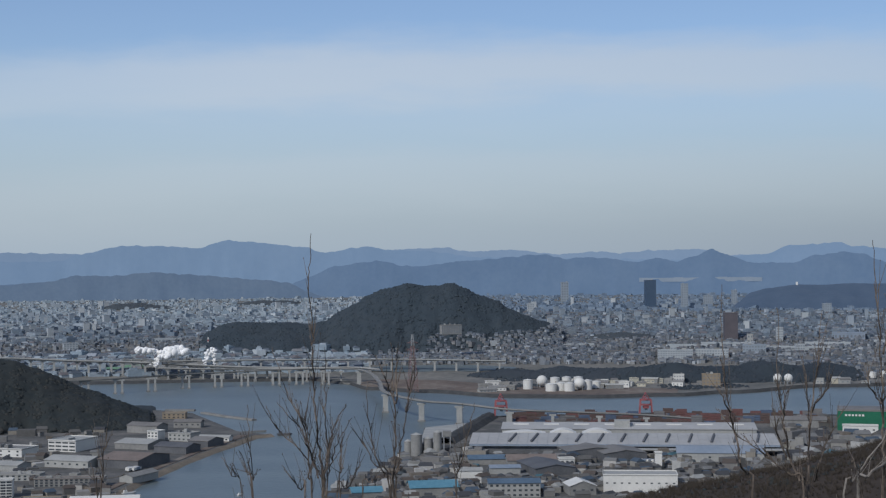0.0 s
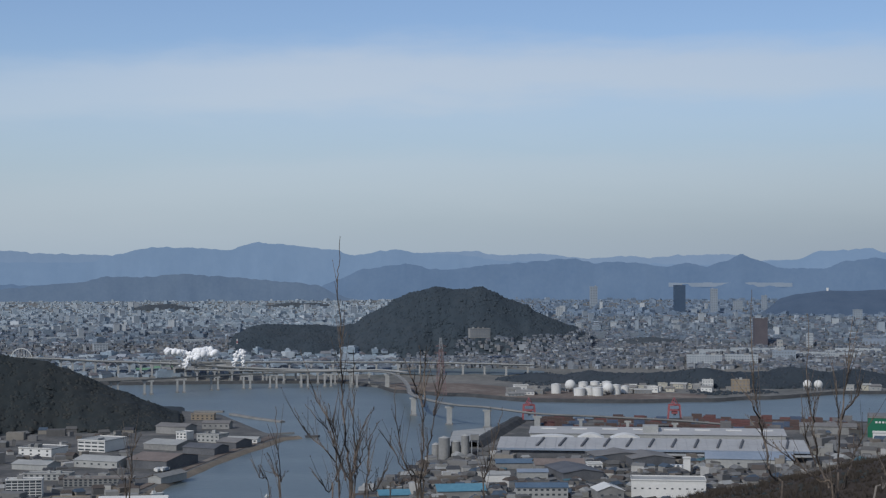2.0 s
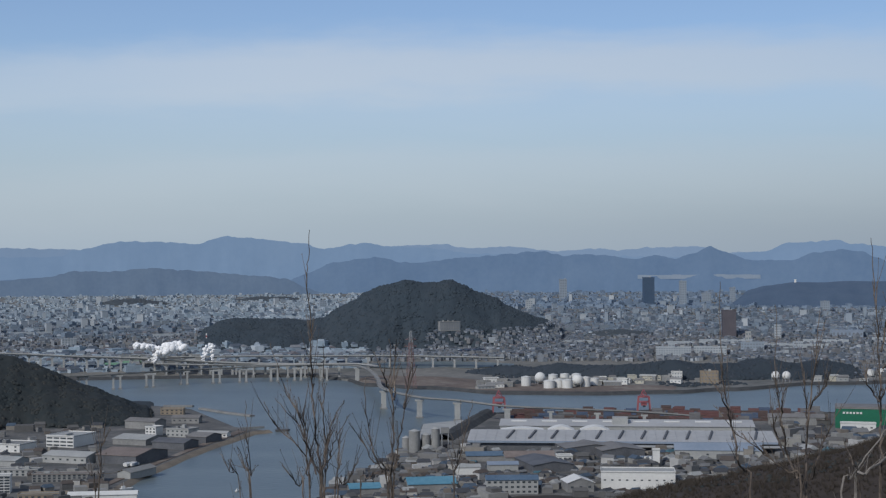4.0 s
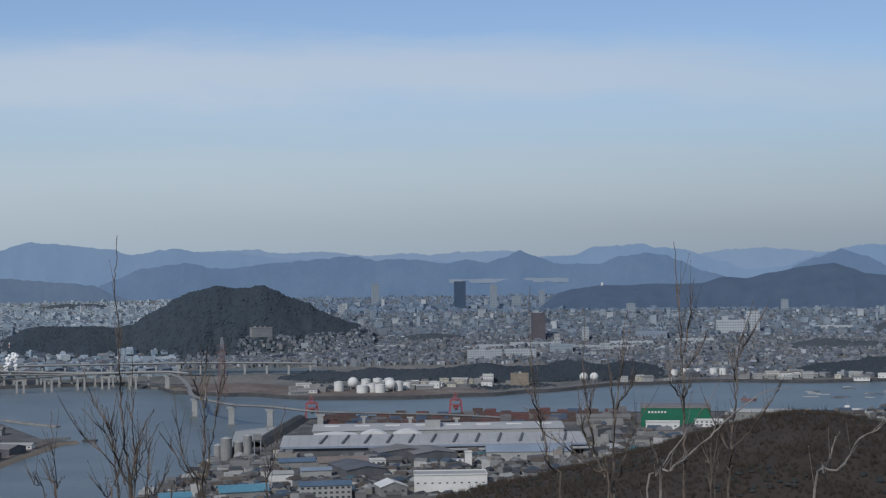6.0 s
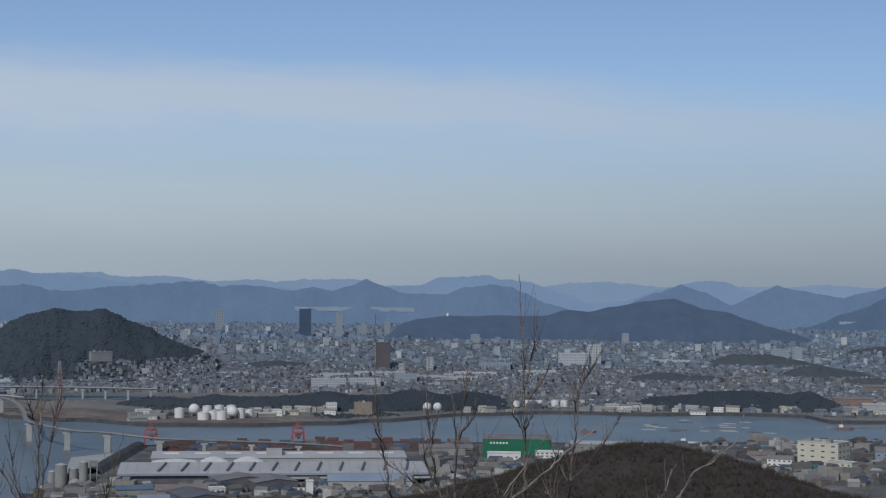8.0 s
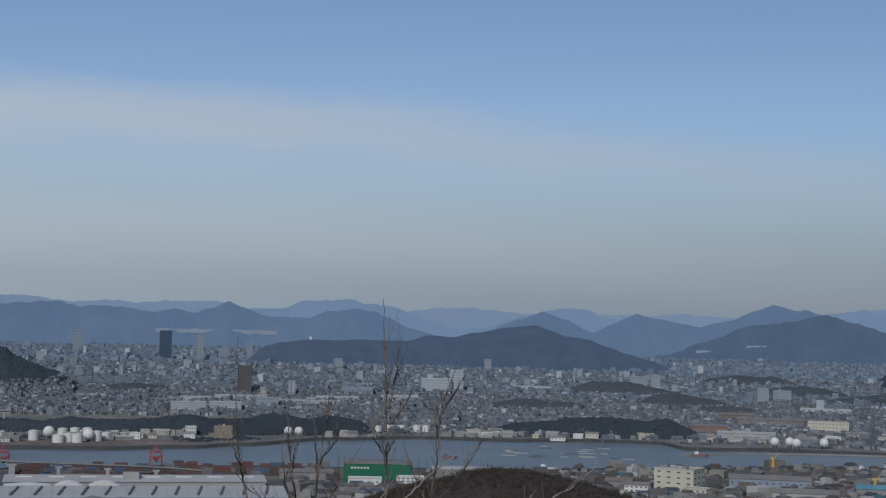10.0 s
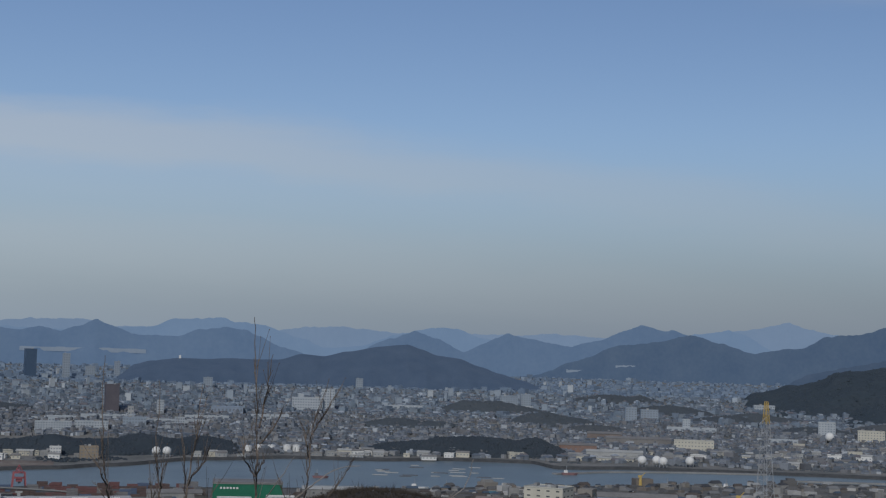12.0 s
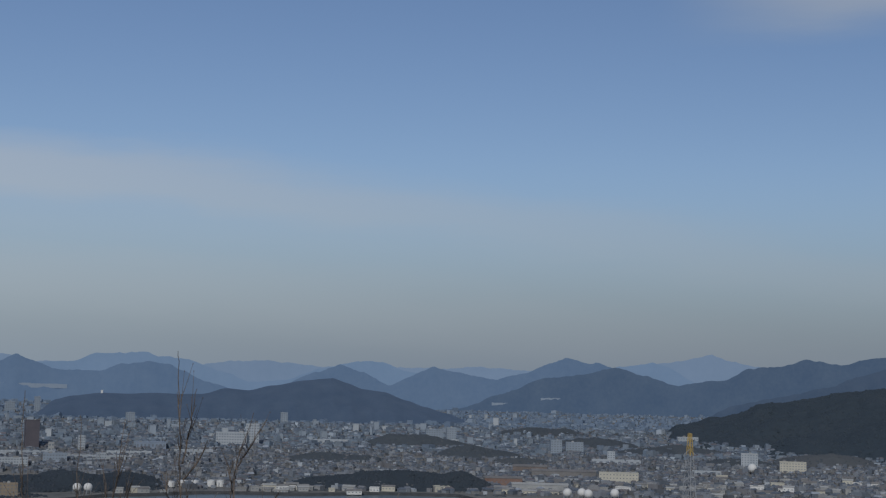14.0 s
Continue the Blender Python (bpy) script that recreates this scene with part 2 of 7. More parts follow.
def build_plain():
    """The plain beyond the water: one sheet from the quay to the horizon, all round."""
    bearings = [-180 + 2.0 * i for i in range(60)] + [-60 + 0.4 * i for i in range(301)] + [60 + 2.0 * i for i in range(1, 60)]
    ring = [0.0, 0.0, 8, 25, 60, 110, 170, 240, 330, 440, 560, 700, 860, 1040, 1240, 1460, 1700, 1950, 2200, 2450, 2600]
    verts, faces = [], []
    n = len(ring)
    for b in bearings:
        s = along(SHORE, b)
        for j, d in enumerate(ring):
            r = s + (4970 - s) * d / 2600.0
            z = -4.0 if j == 0 else plain_z(r) + (0.8 * noise.noise(polar(b, r) * 0.01) if 2 < j else 0)
            verts.append(polar(b, r, z))
    m = len(bearings)
    for i in range(m):
        k = (i + 1) % m
        for j in range(n - 1):
            faces.append((i * n + j, k * n + j, k * n + j + 1, i * n + j + 1))
    faces = [f[::-1] for f in faces]
    tagged(mesh_object("ground", verts, faces, M_LAND, smooth_shade=True), "grey-brown plain of the city rising gently inland", "ground", kind="structure")


def build_sea():
    verts, faces = [], []
    rings = [60, 500, 1000, 1500, 1800, 2050, 2250, 2450]
    for i in range(120):
        for r in rings:
            verts.append(polar(i * 3.0, r, 0.0))
    n = len(rings)
    for i in range(120):
        k = (i + 1) % 120
        for j in range(n - 1):
            faces.append((i * n + j, i * n + j + 1, k * n + j + 1, k * n + j))
    tagged(mesh_object("water", verts, faces, M_WATER), "blue-grey rippled sea water of the bay", "water", kind="structure")


build_plain()
build_sea()
LEFT_LAND = [(-12.9, 1184), (-11.64, 1281), (-9.5, 1436), (-7.35, 1589), (-6.78, 1600), (-8.0, 1640), (-8.86, 1744), (-9.7, 1860), (-10.8, 1905), (-14, 1990), (-24, 2050), (-40, 1900), (-40, 1000), (-20, 700), (-15, 1000)]
slab("ground_west", LEFT_LAND, -4, 2.5, M_YARD, "flat reclaimed factory land with a stone edge", "ground")


def beach():
    """Sand sloping from the shore road into the water."""
    line = [polar(b, r) for b, r in ((-13.6, 1110), (-12.9, 1184), (-11.64, 1281), (-9.5, 1436), (-7.35, 1589), (-6.7, 1604))]
    verts, faces = [], []
    k = 0
    for a, b in zip(line, line[1:]):
        for i in range(8 if b is not line[-1] else 9):
            p = a + (b - a) * (i / 8)
            d = b - a
            n = Vector((d.y, -d.x, 0)).normalized()
            w = 1 + 0.35 * noise.noise(p * 0.02)
            for off, z in ((-1.0, 2.9), (2.0 * w, 1.9), (5 * w, 0.5), (8 * w, -1.2)):
                verts.append(p + n * off + Vector((0, 0, z)))
            k += 1
    for i in range(k - 1):
        for j in range(3):
            faces.append((i * 4 + j, i * 4 + j + 1, i * 4 + j + 5, i * 4 + j + 4))
    tagged(mesh_object("shore_beach", verts, faces, M_SAND, smooth_shade=True), "pale sandy strip along the factory shore", "beach", kind="structure")


beach()
RIGHT_LAND = [(-5.5, 1060), (-4.2, 1180), (-2.98, 1262), (-1.0, 1454), (-0.79, 1640), (0.97, 1690), (1.96, 1758), (5, 1775), (8.9, 1800), (15.3, 1800), (22.6, 1837), (26.4, 1895), (33.5, 2027), (39.7, 2153), (50, 2200), (50, 900), (30, 600), (5, 500), (-4, 700)]
slab("ground_east", RIGHT_LAND, -4, 2.5, M_YARD, "flat port and factory land with a quay wall", "ground")


def sea_wall(name, line, b0, b1, top, label):
    """Sloping dark rubble wall along a shore."""
    n = int((b1 - b0) / 0.12)
    verts, faces = [], []
    prof = ((-9, -2.0), (-5, 1.2), (0, top), (4, top), (5, 2.0))
    for i in range(n + 1):
        b = b0 + (b1 - b0) * i / n
        r = along(line, b)
        for k, (d, z) in enumerate(prof):
            w = noise.noise(Vector((b * 9, k * 3.1, 0))) * (1.1 if k < 3 else 0.3)
            verts.append(polar(b, r + d + w, z + 0.5 * w))
    c = len(prof)
    for i in range(n):
        for j in range(c - 1):
            faces.append((i * c + j, (i + 1) * c + j, (i + 1) * c + j + 1, i * c + j + 1))
    tagged(mesh_object(name, verts, faces, M_QUAY), label, "sea wall", kind="structure")


sea_wall("sea_wall_far", SHORE, -20, 48, 4.4, "dark rubble sea wall along the far shore")
sea_wall("sea_wall_east", [(1.96, 1758), (5, 1775), (8.9, 1800), (15.3, 1800), (22.6, 1837), (26.4, 1895), (33.5, 2027), (39.7, 2153), (48, 2190)], 2.0, 48, 3.4, "dark quay edge along the port")

slab("shore_road", [(-13.5, 1180), (-11.64, 1300), (-9.5, 1452), (-7.6, 1592), (-7.9, 1604), (-9.6, 1466), (-11.75, 1312), (-13.7, 1192)], 2.4, 3.0, M_FILL, "brown earth road behind the beach", "road")


# ---- mountain ranges on the horizon ----
def crest_height(nodes, b):
    """Height in degrees of a chain of summits and saddles (bearing, rise) at a bearing: rounded, but not flat, between them."""
    if b <= nodes[0][0]:
        return nodes[0][1]
    for (b0, h0), (b1, h1) in zip(nodes, nodes[1:]):
        if b <= b1:
            u = (b - b0) / (b1 - b0)
            return h0 + (h1 - h0) * (0.45 * u + 0.55 * u * u * (3 - 2 * u))
    return nodes[-1][1]


def build_range(name, peaks, r, mat, label, b0, b1, seed, rough=0.05, floor=-3.0, depth=60):
    verts, faces = [], []
    n = int((b1 - b0) / 0.09)
    rows = (0.0, 0.14, 0.3, 0.46, 0.62, 0.76, 0.88, 0.95, 1.0)
    for i in range(n + 1):
        b = b0 + (b1 - b0) * i / n
        top = crest_height(peaks, b) + rough * noise.fractal(Vector((b * 2.6, seed, 0)), 0.8, 2.1, 6)
        ztop = EYE + r * math.tan(radians(top))
        zlow = EYE + r * math.tan(radians(floor))
        for f in rows:
            wob = noise.fractal(Vector((b * 0.9 + f * 0.9, f * 3.0, seed + 4.0)), 1.0, 2.0, 5)
            verts.append(polar(b, r - depth * (1 - f) + 34 * wob * (1 - f) * (1.0 if f else 0.0), zlow + (ztop - zlow) * f))
        verts.append(polar(b, r + 0.01, ztop - 0.01))
        verts.append(polar(b, r + 25, zlow))
    c = len(rows) + 2
    for i in range(n):
        for j in range(c - 1):
            if j != c - 3:
                faces.append((i * c + j, (i + 1) * c + j, (i + 1) * c + j + 1, i * c + j + 1))
    return tagged(mesh_object(name, verts, faces, mat, smooth_shade=True), label, "mountain range", kind="structure")


FAR_CREST = [(-26, 0.6), (-17.9, 0.81), (-15.8, 0.69), (-13, 0.62), (-5, 0.6), (-0.8, 0.78), (0.1, 0.80), (1.0, 0.64), (2.7, 0.70), (4.5, 0.50), (6.0, 0.61), (6.9, 0.52), (7.9, 0.62), (9.9, 0.66), (10.9, 0.42),
             (12.4, 0.44), (17.2, 0.44), (18.3, 0.59), (19.6, 0.65), (20.5, 0.58), (21.8, 0.46), (25.5, 0.51), (26.6, 0.49), (27.7, 0.60), (29.8, 0.50), (33.4, 0.6), (35.5, 0.98), (36.77, 1.25), (37.4, 1.04), (38.5, 0.83), (40, 0.6), (52, 0.8)]
MID_CREST = [(-26, 0.5), (-17.9, 0.37), (-14.7, 0.37), (-14.0, 0.60), (-12.3, 0.95), (-10.4, 0.93), (-9.5, 0.82), (-8.43, 1.15), (-7.3, 1.07), (-5.4, 0.87), (-4.7, 0.65), (-3.0, 0.87), (-1.9, 0.71), (-0.8, 0.69), (1.4, 0.42), (5.8, 0.33),
             (9.9, 0.23), (11.8, 0.42), (12.4, 0.44), (13.2, 0.78), (14.2, 0.79), (14.91, 0.89), (15.5, 0.72), (16.5, 0.64), (18.1, 0.15), (19.0, -0.18), (20.3, -0.1), (21.8, 0.40), (23.3, 0.72), (24.1, 0.69), (25.1, 0.35), (26.6, 0.0),
             (31, 0.1), (33.3, 0.72), (34.64, 0.90), (35.1, 0.76), (36.2, 0.14), (38, -0.1), (52, 0.4)]
NEAR_CREST = [(-26, -0.3), (-17.9, -0.47), (-6.0, -0.58), (-5.2, -0.29), (-4.2, 0.12), (-2.6, 0.31), (-1.2, 0.07), (1.0, 0.29), (3.9, 0.51), (4.7, 0.34), (5.8, 0.39), (7.5, 0.19), (8.3, 0.33), (9.0, 0.19), (9.7, 0.38), (10.35, 0.67), (10.9, 0.44),
              (11.8, 0.12), (13.4, 0.11), (14.2, 0.39), (15.4, 0.50), (15.9, 0.40), (17.6, -0.28), (18.8, -0.58), (20.1, -0.33), (21.6, 0.26), (22.5, 0.55), (23.3, 0.30), (24.4, -0.20), (25.5, 0.29), (26.1, 0.57), (26.8, 0.39), (28.5, 0.13),
              (29.4, 0.34), (30.8, 0.85), (31.26, 1.04), (32.1, 0.82), (32.4, 0.86), (33.1, 0.67), (35.3, -0.31), (38, -0.7), (52, -0.5)]
FRONT_CREST = [(-26, -0.5), (-17.9, -0.62), (-15.0, -0.38), (-14.0, -0.17), (-12.7, -0.19), (-11.2, -0.06), (-9.5, -0.18), (-6.9, -0.40), (-6.0, -0.51), (-5.2, -0.89), (-3.8, -1.3), (10, -1.5), (25.5, -1.4), (27.2, -1.01), (28.7, -0.43), (30.4, 0.22),
               (31.8, 0.38), (33.1, 0.70), (34.2, 0.41), (35.4, 0.06), (36.6, 0.23), (37.3, 0.31), (38.2, 0.78), (39.3, 0.85), (40.34, 1.15), (41.5, 0.96), (42.9, 1.27), (45, 1.2), (47, 1.5), (52, 1.2)]
SPUR_CREST = [(30, -1.6), (36, -1.3), (38, -0.55), (39.5, -0.25), (41, 0.1), (42.2, 0.55), (43.2, 0.85), (46, 1.1), (52, 1.0)]
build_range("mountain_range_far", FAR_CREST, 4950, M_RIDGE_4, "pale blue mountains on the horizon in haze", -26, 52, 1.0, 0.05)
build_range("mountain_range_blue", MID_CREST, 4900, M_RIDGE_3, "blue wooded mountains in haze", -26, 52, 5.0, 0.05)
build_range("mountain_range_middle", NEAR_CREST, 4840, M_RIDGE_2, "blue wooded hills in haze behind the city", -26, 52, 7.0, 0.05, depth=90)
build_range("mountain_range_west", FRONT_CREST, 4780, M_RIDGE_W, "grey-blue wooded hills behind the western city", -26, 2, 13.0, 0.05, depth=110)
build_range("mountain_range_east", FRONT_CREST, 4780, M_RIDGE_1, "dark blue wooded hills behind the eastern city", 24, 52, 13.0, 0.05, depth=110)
build_range("mountain_spur", SPUR_CREST, 4700, M_NORTH_HAZED, "dark wooded spur of the mountains above the town", 31, 52, 17.0, 0.05, depth=130)


# ---- wooded hills ----
def blob(verts, faces, c, rx, rz, rng, detail=1):
    """One uneven tree crown."""
    base = len(verts)
    k = 7 if detail else 5
    verts.append((c.x, c.y, c.z + rz * rng.uniform(0.85, 1.15)))
    for lev, (fr, fz) in enumerate(((0.62, 0.55), (1.0, -0.45))):
        for i in range(k):
            a = 2 * math.pi * (i + 0.5 * lev) / k
            q = rx * fr * rng.uniform(0.75, 1.25)
            verts.append((c.x + q * math.cos(a), c.y + q * math.sin(a), c.z + rz * (fz + rng.uniform(-0.18, 0.18))))
    for i in range(k):
        j = (i + 1) % k
        faces.append((base, base + 1 + i, base + 1 + j))
        p, q = base + 1, base + 1 + k
        faces.append((p + i, q + i, p + j))
        faces.append((p + j, q + i, q + j))


class CrestHill:
    """A long hill under a crest (bearing, rise from the lookout) at one range, falling away before and behind, with gullies."""

    def __init__(self, crest, r, front, back, foot, rough=5.0, power=1.5, cover=0.0):
        self.crest, self.r, self.front, self.back, self.foot, self.rough, self.power, self.cover = crest, r, front, back, foot, rough, power, cover

    def z(self, p):
        b = math.degrees(math.atan2(p.x, p.y))
        d = math.hypot(p.x, p.y) - self.r
        low = self.foot(p)
        if b < self.crest[0][0] or b > self.crest[-1][0]:
            return low - 3.0
        h = EYE + self.r * math.tan(radians(crest_height(self.crest, b))) - self.foot(polar(b, self.r)) - self.cover
        gully = noise.fractal(Vector((b * self.r * 0.00016, d * 0.0022, 4.0)), 1.0, 2.0, 4)
        span = (self.front if d < 0 else self.back) * (1.0 + 0.28 * gully)
        q = abs(d) / max(20.0, span)
        if h <= 0 or q >= 1:
            return low - 3.0
        up = h * (1 - q ** self.power)
        return low + up + min(1.0, up / 15) * self.rough * min(1.0, 0.25 + 3 * q) * noise.fractal(Vector((p.x, p.y, 3)) * 0.012, 1.0, 2.0, 4)

    def inside(self, p):
        return self.z(p) > self.foot(p) + 1.0


class Hill:
    """A hill from summits (bearing, range, height, half-width across, half-width along)."""

    def __init__(self, tops, foot, power=1.2, rough=5.0):
        self.tops = [(polar(b, r), radians(b), h, wa, wl) for b, r, h, wa, wl in tops]
        self.foot, self.power, self.rough = foot, power, rough

    def z(self, p):
        best = 0.0
        for c, a, h, wa, wl in self.tops:
            d = p - c
            u = d.x * math.cos(a) - d.y * math.sin(a)
            v = d.x * math.sin(a) + d.y * math.cos(a)
            q = math.hypot(u / wa, v / wl)
            if q < 1:
                best = math.log(math.exp(best / 8) + math.exp(h * (1 - q ** self.power) ** 1.0 / 8) - 1 + 1e-9) * 8 if best > 0 else h * (1 - q ** self.power)
        return self.foot(p) + best + (min(1, best / 15) * self.rough * noise.fractal(Vector((p.x, p.y, 3)) * 0.012, 1.0, 2.0, 4) if best > 0 else -3.0)

    def inside(self, p):
        return self.z(p) > self.foot(p) + 1.0


def hill_sheet(name, hill, b0, b1, r0, r1, nb, nr, mat, label):
    verts, faces = [], []
    for i in range(nb + 1):
        for j in range(nr + 1):
            p = polar(b0 + (b1 - b0) * i / nb, r0 + (r1 - r0) * j / nr)
            p.z = hill.z(p)
            verts.append(p)
    for i in range(nb):
        for j in range(nr):
            a = i * (nr + 1) + j
            faces.append((a, a + 1, a + nr + 2, a + nr + 1))
    faces = [f[::-1] for f in faces]
    return tagged(mesh_object(name, verts, faces, mat, smooth_shade=True), label, "hill", kind="structure")


def crowns(name, hill, b0, b1, r0, r1, count, size, mat, label, seed, keep=None, detail=1, squash=0.62):
    rng = random.Random(seed)
    verts, faces = [], []
    for _ in range(count):
        r = math.sqrt(rng.uniform(r0 * r0, r1 * r1))
        p = polar(rng.uniform(b0, b1), r)
        if hill and not hill.inside(p):
            continue
        if keep and not keep(p, rng):
            continue
        p.z = hill.z(p) if hill else plain_z(r)
        s = size * rng.uniform(0.6, 1.35)
        p.z += s * 0.30
        blob(verts, faces, p, s * 1.15, s * squash * rng.uniform(0.6, 1.15), rng, detail)
    ob = mesh_object(name, verts, faces, mat, smooth_shade=True)
    return tagged(ob, label, "trees", kind="stuff")


def canopy(name, hill, b0, b1, r0, r1, step, mat, label, lift=1.6, keep=None):
    """The closed roof of a wood: a fine sheet over the hill, heaped into uneven crowns."""
    nb = int(radians(b1 - b0) * (r0 + r1) / 2 / step)
    nr = int((r1 - r0) / step)
    verts, faces, on = [], [], []
    for i in range(nb + 1):
        for j in range(nr + 1):
            p = polar(b0 + (b1 - b0) * i / nb, r0 + (r1 - r0) * j / nr)
            z, low = hill.z(p), hill.foot(p)
            fine = noise.noise(Vector((p.x, p.y, 6)) * (0.55 / step)) + 0.6 * noise.noise(Vector((p.x, p.y, 2)) * (0.22 / step))
            inside = z > low + 1.5 and (keep is None or keep(p))
            p.z = z + lift * (1.0 + 0.9 * fine) if inside else z - 4.0
            verts.append(p)
            on.append(inside)
    for i in range(nb):
        for j in range(nr):
            c = i * (nr + 1) + j
            quad = (c, c + nr + 1, c + nr + 2, c + 1)
            if any(on[k] for k in quad):
                faces.append(quad)
    return tagged(mesh_object(name, verts, faces, mat, smooth_shade=True), label, "trees", kind="stuff")


def flat_foot(p):
    return 2.0


def plain_foot(p):
    return plain_z(math.hypot(p.x, p.y)) - 0.5


WEST_CREST = [(-34, -2.6), (-27, -2.7), (-22, -2.85), (-17.9, -3.1), (-16.2, -3.34), (-15.6, -3.6), (-13.3, -4.55), (-12.5, -4.95), (-11.4, -5.46), (-10.8, -5.7), (-10.5, -5.85)]
WEST_HILL = CrestHill(WEST_CREST, 1800, 125, 200, flat_foot, 5.0, 1.35, 2.0)
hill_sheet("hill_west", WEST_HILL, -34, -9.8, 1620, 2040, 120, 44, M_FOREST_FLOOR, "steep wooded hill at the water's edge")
canopy("evergreen_canopy", WEST_HILL, -24, -9.8, 1640, 1860, 2.8, M_EVERGREEN, "dark evergreen wood covering the hill by the bay", 2.2)
crowns("evergreen_wood", WEST_HILL, -24, -9.8, 1640, 1850, 5000, 2.4, M_EVERGREEN, "taller evergreen crowns standing out of the wood", 3, detail=1, squash=0.8)

CENTRE_CREST = [(-9.4, -2.75), (-9.1, -2.38), (-8.5, -2.09), (-8.0, -2.03), (-6.9, -2.08), (-5.2, -2.16), (-4.6, -2.05), (-4.1, -1.72), (-3.4, -1.39), (-3.0, -1.07), (-2.3, -0.78), (-1.4, -0.57), (-0.8, -0.69), (-0.2, -0.66), (0.32, -0.57), (0.8, -0.75),
                (1.4, -1.07), (2.1, -1.29), (2.5, -1.62), (3.2, -1.90), (3.8, -2.12), (4.6, -2.5)]
CENTRE_HILL = CrestHill(CENTRE_CREST, 2800, 170, 220, plain_foot, 7.0, 1.4, 2.2)
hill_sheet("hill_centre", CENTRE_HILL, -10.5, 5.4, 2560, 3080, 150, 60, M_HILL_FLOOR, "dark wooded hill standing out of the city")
canopy("hill_canopy", CENTRE_HILL, -10, 4.4, 2590, 2880, 3.4, M_HILLWOOD, "dark green wood on the hill amid the city", 2.0,
       lambda p: CENTRE_HILL.z(p) > plain_foot(p) + 3 + 24 * smooth(-1.0, 1.2, math.degrees(math.atan2(p.x, p.y))))
crowns("hill_wood", CENTRE_HILL, -10, 4.4, 2580, 2850, 6000, 2.8, M_HILLWOOD, "taller crowns standing out of the hill wood", 5,
       keep=lambda p, g: CENTRE_HILL.z(p) > plain_foot(p) + 3 + 24 * smooth(-1.0, 1.2, math.degrees(math.atan2(p.x, p.y))), detail=1, squash=0.8)

NORTH_CREST = [(10.9, -1.75), (11.3, -1.41), (11.8, -1.01), (12.4, -0.84), (13.5, -0.73), (14.6, -0.72), (17.2, -0.66), (18.1, -0.44), (19.0, -0.50), (19.9, -0.29), (21.2, -0.06), (22.2, 0.06), (22.8, -0.15), (23.4, -0.37), (24.2, -0.44), (25.1, -0.74), (25.8, -1.01), (26.6, -1.2), (27.4, -1.5)]
NORTH_HILL = CrestHill(NORTH_CREST, 3900, 210, 160, plain_foot, 7.0, 1.3, 0.5)
hill_sheet("hill_north", NORTH_HILL, 10.5, 27.8, 3640, 4080, 170, 40, M_NORTH_HAZED, "dark wooded hill rising behind the city")
EAST_CREST = [(34.9, -2.0), (35.1, -1.78), (35.5, -1.49), (36.2, -1.36), (36.8, -1.13), (37.8, -0.93), (38.6, -0.55), (39.3, -0.47), (40.3, -0.36), (41.8, 0.0), (43.2, 0.09), (52, 0.4)]
EAST_HILL = CrestHill(EAST_CREST, 3500, 390, 300, plain_foot, 12.0, 1.15, 2.5)
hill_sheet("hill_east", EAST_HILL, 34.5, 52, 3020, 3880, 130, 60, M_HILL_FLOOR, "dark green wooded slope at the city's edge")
canopy("slope_canopy", EAST_HILL, 34.6, 46, 3030, 3560, 4.5, M_HILLWOOD, "dark green wood on the slope above the houses", 2.6)
crowns("slope_wood", EAST_HILL, 34.6, 46, 3030, 3540, 4500, 3.6, M_HILLWOOD, "taller crowns standing out of the slope wood", 8, detail=0, squash=0.8,
       keep=lambda p, g: EAST_HILL.z(p) > plain_foot(p) + 4)
LOBE_CREST = [(38.2, -2.7), (38.6, -2.36), (39.7, -1.75), (41.2, -1.45), (43.2, -1.05), (46, -0.8), (52, -0.8)]
LOBE_HILL = CrestHill(LOBE_CREST, 3080, 190, 160, plain_foot, 9.0, 1.2, 2.5)
hill_sheet("hill_lobe", LOBE_HILL, 38, 52, 2840, 3260, 110, 40, M_HILL_FLOOR, "lower wooded shoulder of the eastern slope")
canopy("slope_canopy", LOBE_HILL, 38.2, 46, 2860, 3130, 4.2, M_HILLWOOD, "dark green wood on the lower shoulder", 2.4)
crowns("slope_wood", LOBE_HILL, 38, 46, 2850, 3110, 2500, 3.4, M_HILLWOOD, "taller crowns standing out of the shoulder wood", 18, detail=0, squash=0.8,
       keep=lambda p, g: LOBE_HILL.z(p) > plain_foot(p) + 4)

SPUR_LINE = [(2.5, -10.9), (5, -9.8), (7.7, -8.97), (10.3, -8.30), (12.4, -7.68), (14.6, -7.0), (16.7, -6.35), (18.6, -5.86), (19.6, -5.56), (20.9, -5.41), (22.2, -5.47), (24.2, -5.79), (25.3, -6.12), (26.4, -6.5), (28.7, -7.23), (31, -8.1), (34, -9.5)]
SCRUB_HILL = CrestHill(SPUR_LINE, 880, 330, 240, flat_foot, 4.0, 1.5, 3.2)
hill_sheet("hill_spur", SCRUB_HILL, 2, 35, 540, 1130, 130, 60, M_SCRUB_FLOOR, "brown winter spur below the lookout")


